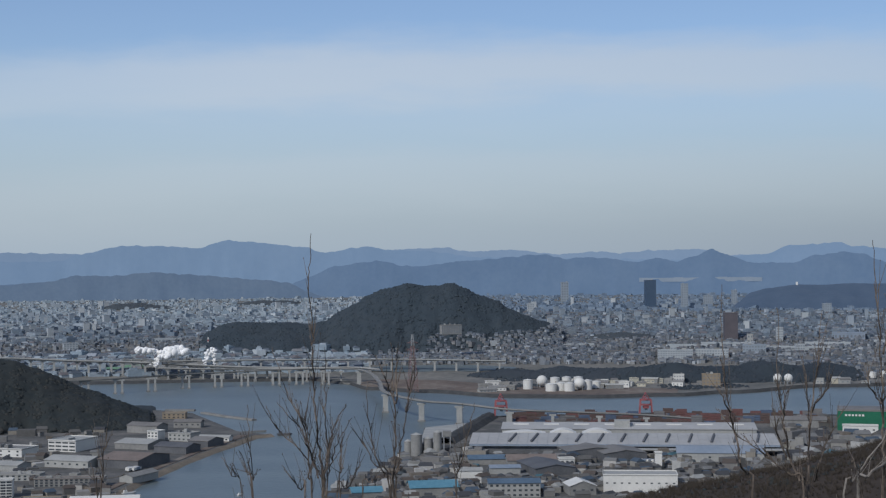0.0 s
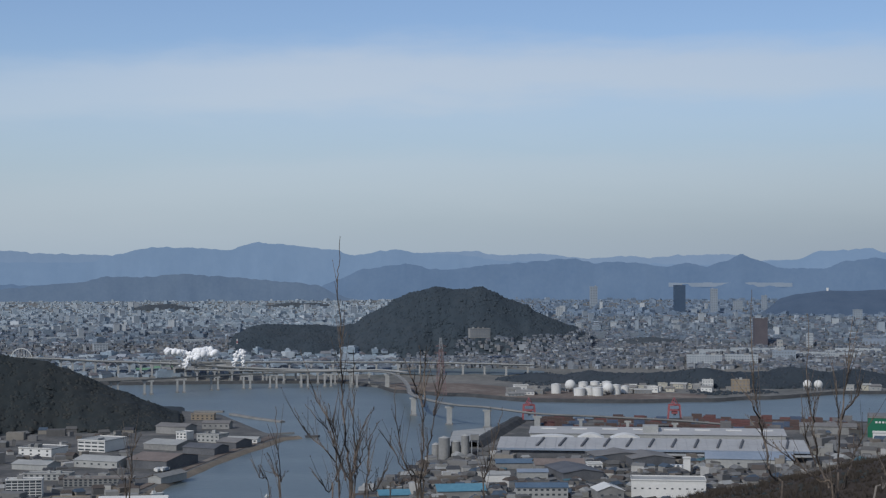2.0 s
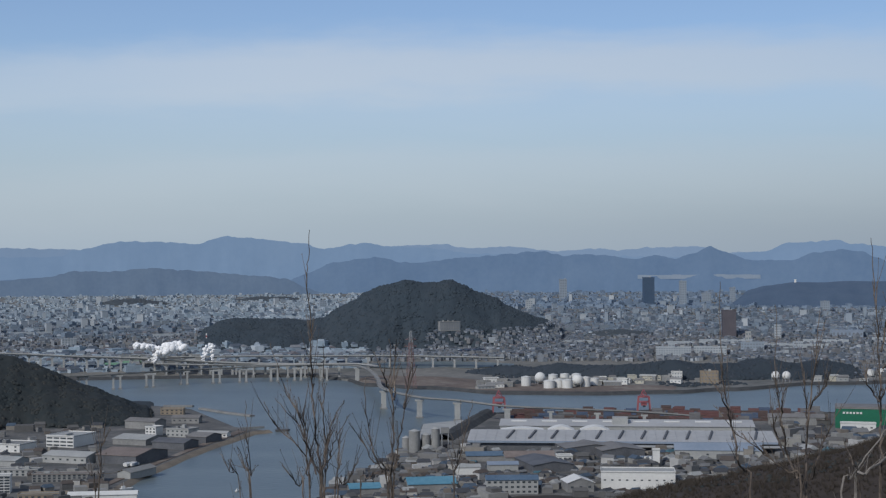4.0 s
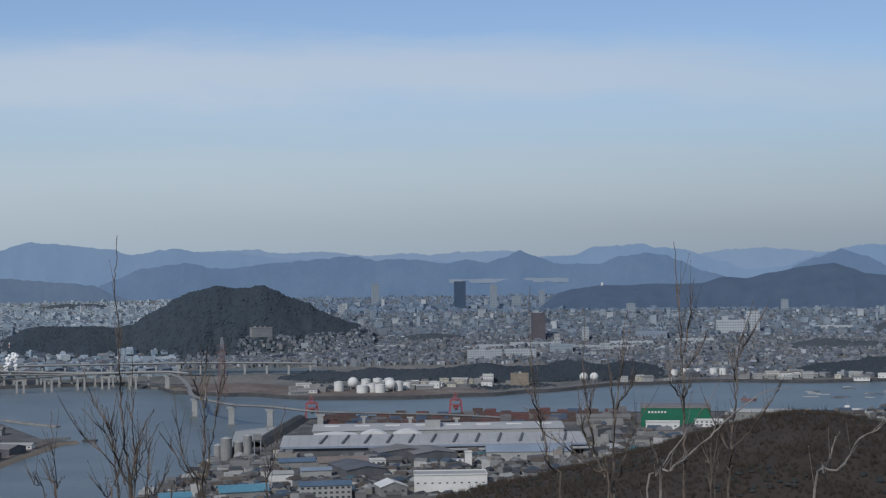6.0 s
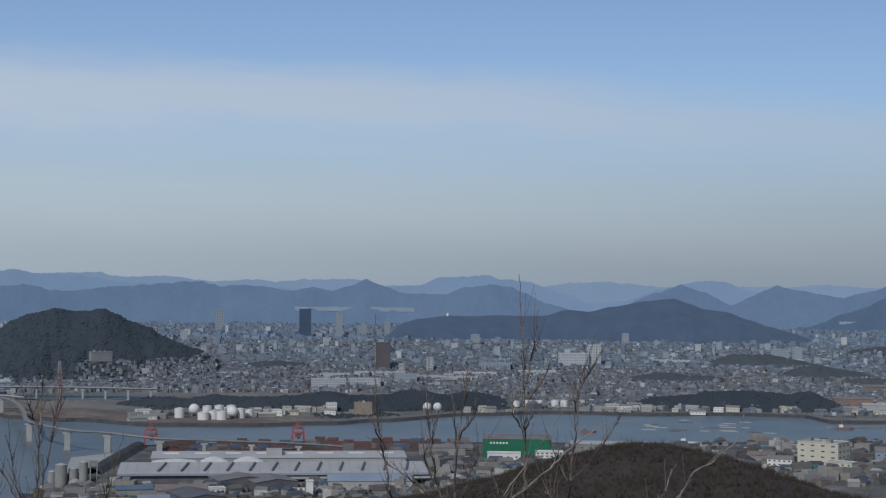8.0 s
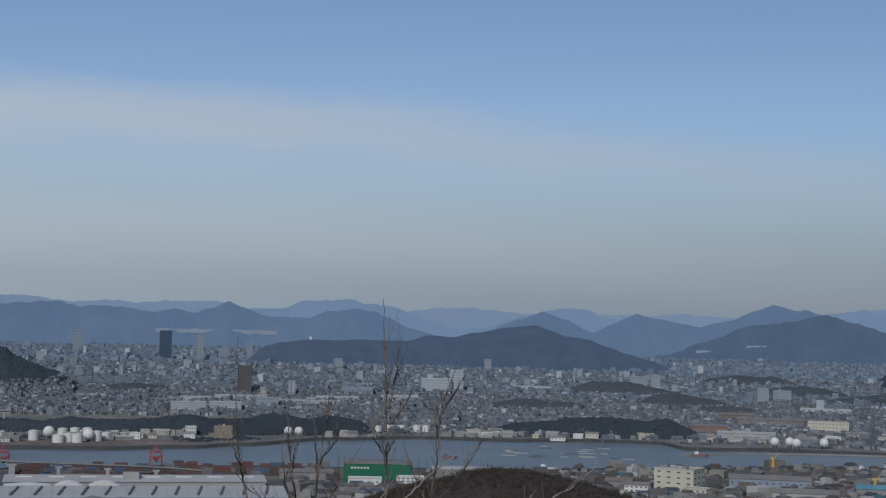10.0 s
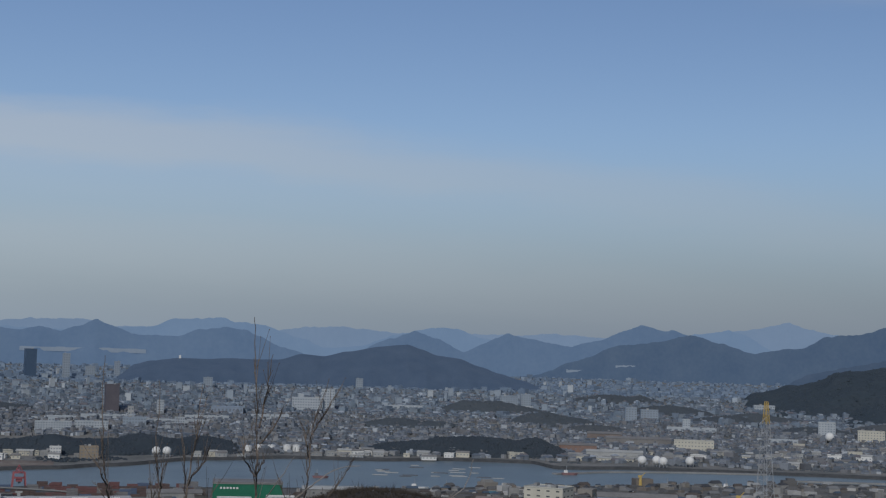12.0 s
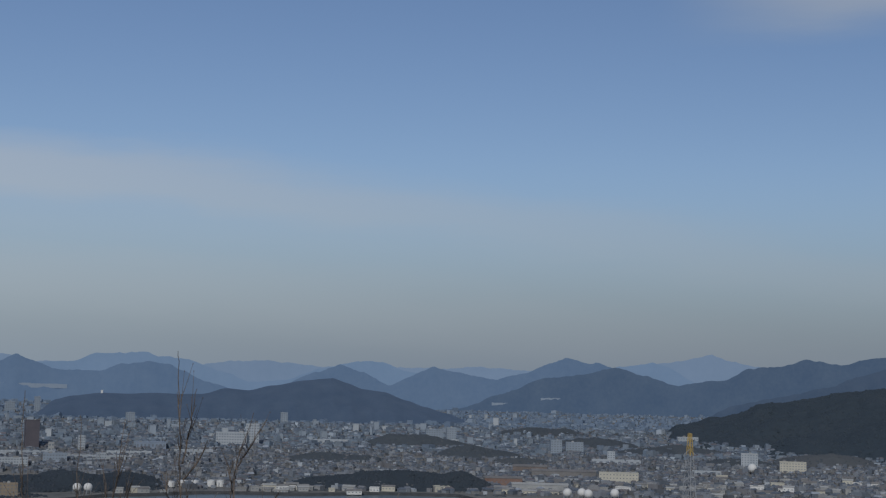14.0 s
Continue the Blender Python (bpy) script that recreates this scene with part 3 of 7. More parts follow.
# ---- the lookout's own hillside ----
def build_lookout():
    verts, faces = [], []
    rings = [0.0, 0.6, 1.5, 3, 5, 8, 12, 18, 27, 40, 60, 90, 130, 190, 260, 330, 420]
    n = 72
    for i in range(n):
        for r in rings:
            z = EYE - 1.62 - 0.30 * max(0, r - 0.8) - 0.08 * max(0, r - 4) - 0.10 * max(0, r - 60)
            p = polar(i * 360 / n, r + 0.001)
            z += min(1.0, r * 0.05) * 0.35 * noise.fractal(Vector((p.x, p.y, 9)) * 0.15, 1.0, 2.0, 4)
            verts.append((p.x, p.y, max(z, -3.5)))
    m = len(rings)
    for i in range(n):
        k = (i + 1) % n
        for j in range(m - 1):
            faces.append((i * m + j, i * m + j + 1, k * m + j + 1, k * m + j))
    faces.append(tuple(i * m for i in range(n)))
    tagged(mesh_object("ground_lookout", verts, faces, M_SCRUB_FLOOR, smooth_shade=True), "leaf-strewn steep hillside under the lookout", "ground", kind="structure")


build_lookout()


# ---- the city: thousands of small houses and blocks ----
def city_material(name, stops, rough=0.9, tone=1.0):
    m = bpy.data.materials.new(name)
    m.use_nodes = True
    nt = m.node_tree
    b = nt.nodes["Principled BSDF"]
    b.inputs["Roughness"].default_value = rough
    b.inputs["Specular IOR Level"].default_value = 0.2
    g = nt.nodes.new("ShaderNodeNewGeometry")
    ramp = nt.nodes.new("ShaderNodeValToRGB")
    ramp.color_ramp.interpolation = "CONSTANT"
    el = ramp.color_ramp.elements
    while len(el) < len(stops):
        el.new(0.5)
    for i, (p, c) in enumerate(stops):
        el[i].position, el[i].color = p, (c[0] * tone, c[1] * tone, c[2] * tone, 1)
    nt.links.new(g.outputs["Random Per Island"], ramp.inputs[0])
    # weathering streaks
    n = nt.nodes.new("ShaderNodeTexNoise")
    n.inputs["Scale"].default_value = 0.25
    nt.links.new(g.outputs["Position"], n.inputs["Vector"])
    mr = nt.nodes.new("ShaderNodeMapRange")
    mr.inputs[3].default_value, mr.inputs[4].default_value = 0.75, 1.15
    nt.links.new(n.outputs[0], mr.inputs[0])
    mul = nt.nodes.new("ShaderNodeMix")
    mul.data_type, mul.blend_type = "RGBA", "MULTIPLY"
    mul.inputs[0].default_value = 1.0
    nt.links.new(ramp.outputs[0], mul.inputs[6])
    nt.links.new(mr.outputs[0], mul.inputs[7])
    nt.links.new(mul.outputs[2], b.inputs["Base Color"])
    return m


# haze is mixed into the town colours: darks lifted, greys shifted to blue
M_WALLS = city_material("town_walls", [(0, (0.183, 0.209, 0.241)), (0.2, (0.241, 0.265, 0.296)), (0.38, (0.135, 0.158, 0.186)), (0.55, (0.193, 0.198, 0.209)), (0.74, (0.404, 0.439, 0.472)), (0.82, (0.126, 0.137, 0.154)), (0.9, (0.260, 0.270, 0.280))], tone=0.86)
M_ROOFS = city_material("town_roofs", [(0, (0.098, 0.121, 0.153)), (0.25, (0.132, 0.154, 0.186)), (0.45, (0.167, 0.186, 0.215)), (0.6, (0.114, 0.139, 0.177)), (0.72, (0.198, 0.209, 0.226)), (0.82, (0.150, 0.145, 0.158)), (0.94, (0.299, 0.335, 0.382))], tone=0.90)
# farther belts carry more painted haze, so bluer and flatter tones
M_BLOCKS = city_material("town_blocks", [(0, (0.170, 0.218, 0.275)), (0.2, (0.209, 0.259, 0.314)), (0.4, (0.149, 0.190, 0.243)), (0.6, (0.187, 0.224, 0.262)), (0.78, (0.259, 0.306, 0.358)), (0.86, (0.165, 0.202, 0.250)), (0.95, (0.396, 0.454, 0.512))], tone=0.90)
M_FAR_BLOCKS = city_material("hazed_far_blocks", [(0, (0.167, 0.228, 0.308)), (0.25, (0.189, 0.249, 0.330)), (0.45, (0.152, 0.208, 0.285)), (0.65, (0.209, 0.269, 0.347)), (0.85, (0.176, 0.233, 0.308)), (0.95, (0.267, 0.327, 0.395))], tone=0.90)
M_TOWN_TREES = material("town_trees", [(0.042, 0.054, 0.067), (0.057, 0.069, 0.080), (0.081, 0.086, 0.090)], 0.02, 0.95, island=0.6)


def ground_under(p):
    z = plain_z(math.hypot(p.x, p.y))
    for h in (CENTRE_HILL, EAST_HILL, LOBE_HILL):
        z = max(z, h.z(p))
    return z


def scatter_houses(name, b0, b1, d0, d1, count, seed, label, walls, roofs, w=(7, 14), h=(5, 9), flat=0.3, big=0.05, keep=None):
    """Detached houses with pitched tile roofs, and some flat-roofed blocks, over a belt of the plain (dips d0 to d1)."""
    rng = random.Random(seed)
    wv, wf, rv, rf = [], [], [], []
    for _ in range(count):
        b = rng.uniform(b0, b1)
        dip = rng.uniform(d0, d1)
        r = far_range(dip)
        true = r if r < FLAT else FLAT + (r - FLAT) / RISE
        s = r / true
        p = polar(b, r)
        if keep and not keep(p, b, dip, rng):
            continue
        p.z = ground_under(p) - 1.0
        block = rng.random() < big
        a = rng.uniform(*w) * s * (1.6 if block else 1)
        c = a * rng.uniform(0.55, 0.95)
        t = (rng.uniform(*h) * (2.0 if block else 1) + 1.0) * s + 0.5
        ang = rng.choice((0.35, 0.35 + math.pi / 2, 0.1, 0.8, -0.3)) + rng.uniform(-0.12, 0.12)
        ca, sa = math.cos(ang), math.sin(ang)

        def place(x, y, z):
            return (p.x + x * ca - y * sa, p.y + x * sa + y * ca, p.z + z)

        k = len(wv)
        for z in (0, t):
            for x, y in ((-a, -c), (a, -c), (a, c), (-a, c)):
                wv.append(place(x / 2, y / 2, z))
        wf += [(k, k + 1, k + 5, k + 4), (k + 1, k + 2, k + 6, k + 5), (k + 2, k + 3, k + 7, k + 6), (k + 3, k, k + 4, k + 7), (k + 4, k + 5, k + 6, k + 7)]
        if not block and rng.random() > flat:
            k = len(rv)
            e, ridge = 1.08, t + c * 0.30
            for x, y in ((-a, -c), (a, -c), (a, c), (-a, c)):
                rv.append(place(x / 2 * e, y / 2 * e, t * 0.99))
            rv += [place(-a / 2 * e * 0.85, 0, ridge), place(a / 2 * e * 0.85, 0, ridge)]
            rf += [(k, k + 1, k + 5, k + 4), (k + 2, k + 3, k + 4, k + 5), (k + 1, k + 2, k + 5), (k + 3, k, k + 4)]
        elif block and rng.random() < 0.6:
            k = len(wv)
            q = rng.uniform(0.15, 0.3)
            ox = rng.uniform(-0.25, 0.25) * a
            for z in (t, t + 3 * s):
                for x, y in ((-a, -c), (a, -c), (a, c), (-a, c)):
                    wv.append(place(ox + x * q, y * q, z))
            wf += [(k, k + 1, k + 5, k + 4), (k + 1, k + 2, k + 6, k + 5), (k + 2, k + 3, k + 7, k + 6), (k + 3, k, k + 4, k + 7), (k + 4, k + 5, k + 6, k + 7)]
    ob = mesh_object(name, wv, wf, walls)
    tagged(ob, label, "houses", kind="stuff")
    if rv:
        mesh_object("tile_roofs", rv, rf, roofs, ob)
    return ob


# paler block colours with the thicker western haze painted in
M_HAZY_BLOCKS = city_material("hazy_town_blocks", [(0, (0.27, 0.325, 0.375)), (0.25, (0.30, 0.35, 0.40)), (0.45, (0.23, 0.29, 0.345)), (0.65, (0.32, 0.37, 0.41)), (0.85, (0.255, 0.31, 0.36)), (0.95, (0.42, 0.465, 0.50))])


def off_hill(p, b, dip, rng):
    return CENTRE_HILL.z(p) < plain_foot(p) + 9 and EAST_HILL.z(p) < plain_foot(p) + 6 and LOBE_HILL.z(p) < plain_foot(p) + 8 and NORTH_HILL.z(p) < plain_foot(p) + 2


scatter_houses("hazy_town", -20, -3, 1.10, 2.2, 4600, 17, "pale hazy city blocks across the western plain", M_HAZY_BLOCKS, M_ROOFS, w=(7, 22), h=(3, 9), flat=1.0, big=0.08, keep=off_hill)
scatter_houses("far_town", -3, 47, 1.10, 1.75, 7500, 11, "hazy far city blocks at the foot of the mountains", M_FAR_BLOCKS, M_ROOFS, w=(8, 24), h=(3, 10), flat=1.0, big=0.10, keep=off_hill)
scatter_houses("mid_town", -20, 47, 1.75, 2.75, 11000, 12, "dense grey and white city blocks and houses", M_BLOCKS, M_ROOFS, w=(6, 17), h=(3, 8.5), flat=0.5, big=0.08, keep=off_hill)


def near_keep(p, b, dip, rng):
    if not off_hill(p, b, dip, rng):
        return False
    if b < -3:
        return dip < 3.2
    return True


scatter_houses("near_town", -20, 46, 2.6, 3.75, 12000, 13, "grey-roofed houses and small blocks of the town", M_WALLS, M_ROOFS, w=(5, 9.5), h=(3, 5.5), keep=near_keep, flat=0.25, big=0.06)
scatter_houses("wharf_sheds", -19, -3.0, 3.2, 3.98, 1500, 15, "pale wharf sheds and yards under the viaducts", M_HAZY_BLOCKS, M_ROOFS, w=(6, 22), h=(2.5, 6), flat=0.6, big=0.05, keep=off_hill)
scatter_houses("hillside_town", -0.6, 5.5, 2.3, 3.5, 2600, 14, "houses climbing the foot of the wooded hill", M_WALLS, M_ROOFS, w=(5, 9), h=(3, 5), flat=0.1, big=0.02, keep=lambda p, b, d, g: CENTRE_HILL.z(p) < plain_foot(p) + 30)


# ---- building materials ----
M_WHITE = material("white_paint", [(0.506, 0.512, 0.501), (0.616, 0.616, 0.594)], 0.08, 0.7)
M_CREAM = material("cream_render", [(0.40, 0.385, 0.32), (0.48, 0.46, 0.39)], 0.08, 0.8)
M_CONCRETE = material("weathered_concrete", [(0.16, 0.165, 0.165), (0.25, 0.25, 0.245)], 0.06, 0.9)
M_PALE_CONCRETE = material("pale_concrete", [(0.25, 0.26, 0.26), (0.35, 0.355, 0.345)], 0.06, 0.9)
M_DARK_METAL = material("dark_sheet_metal", [(0.07, 0.075, 0.085), (0.12, 0.125, 0.135)], 0.08, 0.7)
M_GREY_SHEET = material("grey_sheet_roof", [(0.13, 0.128, 0.126), (0.20, 0.195, 0.19)], 0.05, 0.75)
M_BROWN_ROOF = material("rusty_brown_roof", [(0.13, 0.11, 0.10), (0.21, 0.175, 0.16)], 0.05, 0.85)
M_BLUE_ROOF = material("blue_sheet_roof", [(0.06, 0.10, 0.15), (0.10, 0.15, 0.21)], 0.05, 0.7)
M_TURQUOISE = material("turquoise_sheet_roof", [(0.06, 0.17, 0.24), (0.11, 0.25, 0.33)], 0.05, 0.7)
M_SHED_ROOF = material("shed_roof_sheet", [(0.297, 0.301, 0.303), (0.385, 0.387, 0.385)], 0.03, 0.6)
M_SHED_BLUE = material("pale_blue_cladding", [(0.17, 0.215, 0.275), (0.225, 0.265, 0.325)], 0.04, 0.7)
M_GREEN = material("green_cladding", [(0.010, 0.105, 0.060), (0.016, 0.135, 0.080)], 0.05, 0.7)
M_GREEN_ROOF = material("pale_green_roof", [(0.11, 0.22, 0.15), (0.16, 0.29, 0.20)], 0.05, 0.8)
M_GLASS = material("dark_window_glass", [(0.035, 0.045, 0.055), (0.07, 0.08, 0.09)], 0.2, 0.25)
M_RED = material("red_crane_paint", [(0.24, 0.075, 0.085), (0.32, 0.11, 0.115)], 0.2, 0.6)
M_YELLOW = material("yellow_paint", [(0.34, 0.235, 0.07), (0.43, 0.31, 0.10)], 0.2, 0.6)
M_STEEL = material("galvanised_steel", [(0.22, 0.235, 0.25), (0.32, 0.335, 0.35)], 0.2, 0.6)
M_TERRACOTTA = material("terracotta_wall", [(0.165, 0.11, 0.092), (0.22, 0.155, 0.13)], 0.06, 0.9)
M_TOWER_BROWN = material("brown_tower_tile", [(0.078, 0.074, 0.088), (0.105, 0.096, 0.108)], 0.05, 0.8)
M_TOWER_DARK = material("dark_tower_glass", [(0.042, 0.072, 0.120), (0.058, 0.092, 0.142)], 0.02, 0.6)
# tower concrete greyed and blued to imitate haze over the city
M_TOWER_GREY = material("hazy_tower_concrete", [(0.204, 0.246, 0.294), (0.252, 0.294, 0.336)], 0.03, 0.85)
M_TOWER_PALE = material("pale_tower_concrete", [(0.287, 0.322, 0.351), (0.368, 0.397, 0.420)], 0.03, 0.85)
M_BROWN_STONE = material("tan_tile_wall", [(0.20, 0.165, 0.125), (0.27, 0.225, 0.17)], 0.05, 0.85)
# lighter copy of the window glass, with haze in its colour
M_HAZE_GLASS = material("hazed_window_glass", [(0.125, 0.15, 0.18), (0.15, 0.175, 0.205)], 0.1, 0.5)
M_DULL_RED = material("faded_red_steel", [(0.17, 0.095, 0.10), (0.22, 0.135, 0.135)], 0.2, 0.7)
M_DECK = material("grey_bridge_deck", [(0.26, 0.265, 0.265), (0.35, 0.355, 0.345)], 0.05, 0.9)
M_STEAM = material("white_steam", [(0.72, 0.73, 0.74), (0.82, 0.82, 0.82)], 0.03, 1.0)
M_CONTAINER = {"red": material("container_red", [(0.105, 0.052, 0.052), (0.135, 0.068, 0.066)], 0.1, 0.7), "brown": material("container_brown", [(0.07, 0.05, 0.048), (0.10, 0.07, 0.065)], 0.1, 0.7),
               "grey": material("container_grey", [(0.11, 0.11, 0.12), (0.17, 0.17, 0.17)], 0.1, 0.7), "blue": material("container_blue", [(0.055, 0.08, 0.13), (0.08, 0.11, 0.17)], 0.1, 0.7)}
M_BARK = material("sapling_bark", [(0.050, 0.042, 0.036), (0.105, 0.085, 0.070), (0.19, 0.155, 0.125)], 5.0, 0.9)
M_PALE_BARK = material("pale_sapling_bark", [(0.16, 0.145, 0.13), (0.26, 0.235, 0.21)], 6.0, 0.9)
M_TWIG_BROWN = material("winter_brush", [(0.028, 0.024, 0.021), (0.044, 0.037, 0.031), (0.064, 0.054, 0.045)], 0.02, 0.95, island=0.6)
M_SHORE_WOOD = material("shore_wood_crowns", [(0.022, 0.032, 0.045), (0.031, 0.042, 0.053), (0.046, 0.053, 0.066)], 0.012, 0.95, island=0.4)


def gable(bm, w, d, h, rise, over=0.6, axis="x"):
    """Pitched roof over a w by d plan that starts at y = 0; the ridge runs along x or y."""
    x0, x1, y0, y1 = -w / 2 - over, w / 2 + over, -over, d + over
    t = 0.35
    if axis == "x":
        top = [(x0, y0, h), (x1, y0, h), (x1, (y0 + y1) / 2, h + rise), (x0, (y0 + y1) / 2, h + rise), (x1, y1, h), (x0, y1, h)]
    else:
        top = [(x0, y1, h), (x0, y0, h), ((x0 + x1) / 2, y0, h + rise), ((x0 + x1) / 2, y1, h + rise), (x1, y0, h), (x1, y1, h)]
    up = [bm.verts.new((x, y, z + t)) for x, y, z in top]
    lo = [bm.verts.new((x, y, z)) for x, y, z in top]
    for f in ((0, 1, 2, 3), (3, 2, 4, 5)):
        bm.faces.new([up[i] for i in f])
        bm.faces.new([lo[i] for i in reversed(f)])
    for a, b in ((0, 1), (1, 2), (2, 4), (4, 5), (5, 3), (3, 0)):
        bm.faces.new((lo[a], lo[b], up[b], up[a]))
    bmesh.ops.recalc_face_normals(bm, faces=bm.faces)


def end_walls(bm, w, d, h, rise, axis):
    box(bm, -w / 2, w / 2, 0, d, -1.0, h + 0.1)
    if axis == "x":
        tris = [((-w / 2, 0, h), (-w / 2, d, h), (-w / 2, d / 2, h + rise)), ((w / 2, 0, h), (w / 2, d, h), (w / 2, d / 2, h + rise))]
    else:
        tris = [((-w / 2, 0, h), (w / 2, 0, h), (0, 0, h + rise)), ((-w / 2, d, h), (w / 2, d, h), (0, d, h + rise))]
    for t in tris:
        bm.faces.new([bm.verts.new(v) for v in t])


WINDOW_MESHES = {}


def window_mesh(w, h, glass):
    key = (round(w, 1), round(h, 1), glass.name)
    if key not in WINDOW_MESHES:
        bm = bmesh.new()
        box(bm, -w / 2, w / 2, -0.12, 0.05, -h / 2, h / 2)
        me = bpy.data.meshes.new("window")
        bm.to_mesh(me)
        bm.free()
        me.materials.append(glass)
        WINDOW_MESHES[key] = me
    return WINDOW_MESHES[key]


def add_window(parent, x, y, z, w, h, turn=0, glass=M_GLASS):
    ob = new("window", window_mesh(w, h, glass))
    ob.parent = parent
    ob.matrix_local = pose(x, y, z, 0, 0, turn)


def building(name, at, head, w, d, h, walls, roofs, label, category="building", roof="flat", rise=3.0, rows=0, cols=0, side=0, extras=0, group="", win=(2.2, 1.5)):
    """A building with walls, a roof of its kind, windows in rows on its front (and right side), and plant on a flat roof."""
    e = thing(name, pose(at.x, at.y, at.z, 0, 0, head), label, category, group)
    bm = bmesh.new()
    axis = "y" if roof == "gable_y" else "x"
    if roof.startswith("gable"):
        end_walls(bm, w, d, h, rise, axis)
    else:
        box(bm, -w / 2, w / 2, 0, d, -1.0, h)
    part("wall", bm, walls, e)
    bm = bmesh.new()
    if roof.startswith("gable"):
        gable(bm, w, d, h, rise, 0.7, axis)
    else:
        box(bm, -w / 2 - 0.3, w / 2 + 0.3, -0.3, d + 0.3, h, h + 0.5)
        # parapet
    part("roof", bm, roofs, e)
    if roof == "flat":
        for px0, px1, py0, py1 in ((-w / 2 - 0.3, w / 2 + 0.3, -0.35, 0.1), (-w / 2 - 0.3, w / 2 + 0.3, d - 0.1, d + 0.35), (-w / 2 - 0.35, -w / 2 + 0.1, 0.1, d - 0.1), (w / 2 - 0.1, w / 2 + 0.35, 0.1, d - 0.1)):
            bm = bmesh.new()
            box(bm, px0, px1, py0, py1, h + 0.5, h + 1.3)
            part("parapet", bm, walls, e)
    rng = random.Random(int(abs(at.x) * 7 + abs(at.y)))
    for _ in range(extras):
        bm = bmesh.new()
        a, b2 = rng.uniform(0.06, 0.16) * w, rng.uniform(0.12, 0.3) * d
        x, y = rng.uniform(-0.38, 0.38) * w, rng.uniform(0.2, 0.75) * d
        box(bm, x - a / 2, x + a / 2, y - b2 / 2, y + b2 / 2, h + 0.5, h + 0.5 + rng.uniform(1.8, 3.6))
        part("roof_plant", bm, M_CONCRETE if rng.random() < 0.5 else M_PALE_CONCRETE, e)
    storey = h / max(1, rows)
    # past 2 km the windows take the glass with painted haze
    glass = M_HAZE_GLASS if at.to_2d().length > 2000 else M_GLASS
    for i in range(rows):
        z = storey * (i + 0.55)
        for j in range(cols):
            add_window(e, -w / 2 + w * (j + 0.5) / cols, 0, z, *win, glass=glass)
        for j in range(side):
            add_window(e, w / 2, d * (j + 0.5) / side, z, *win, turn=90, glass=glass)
    return e


def by_dip(name, b, dip, twist, *a, **k):
    return building(name, spot(b, dip), facing(b, twist), *a, **k)


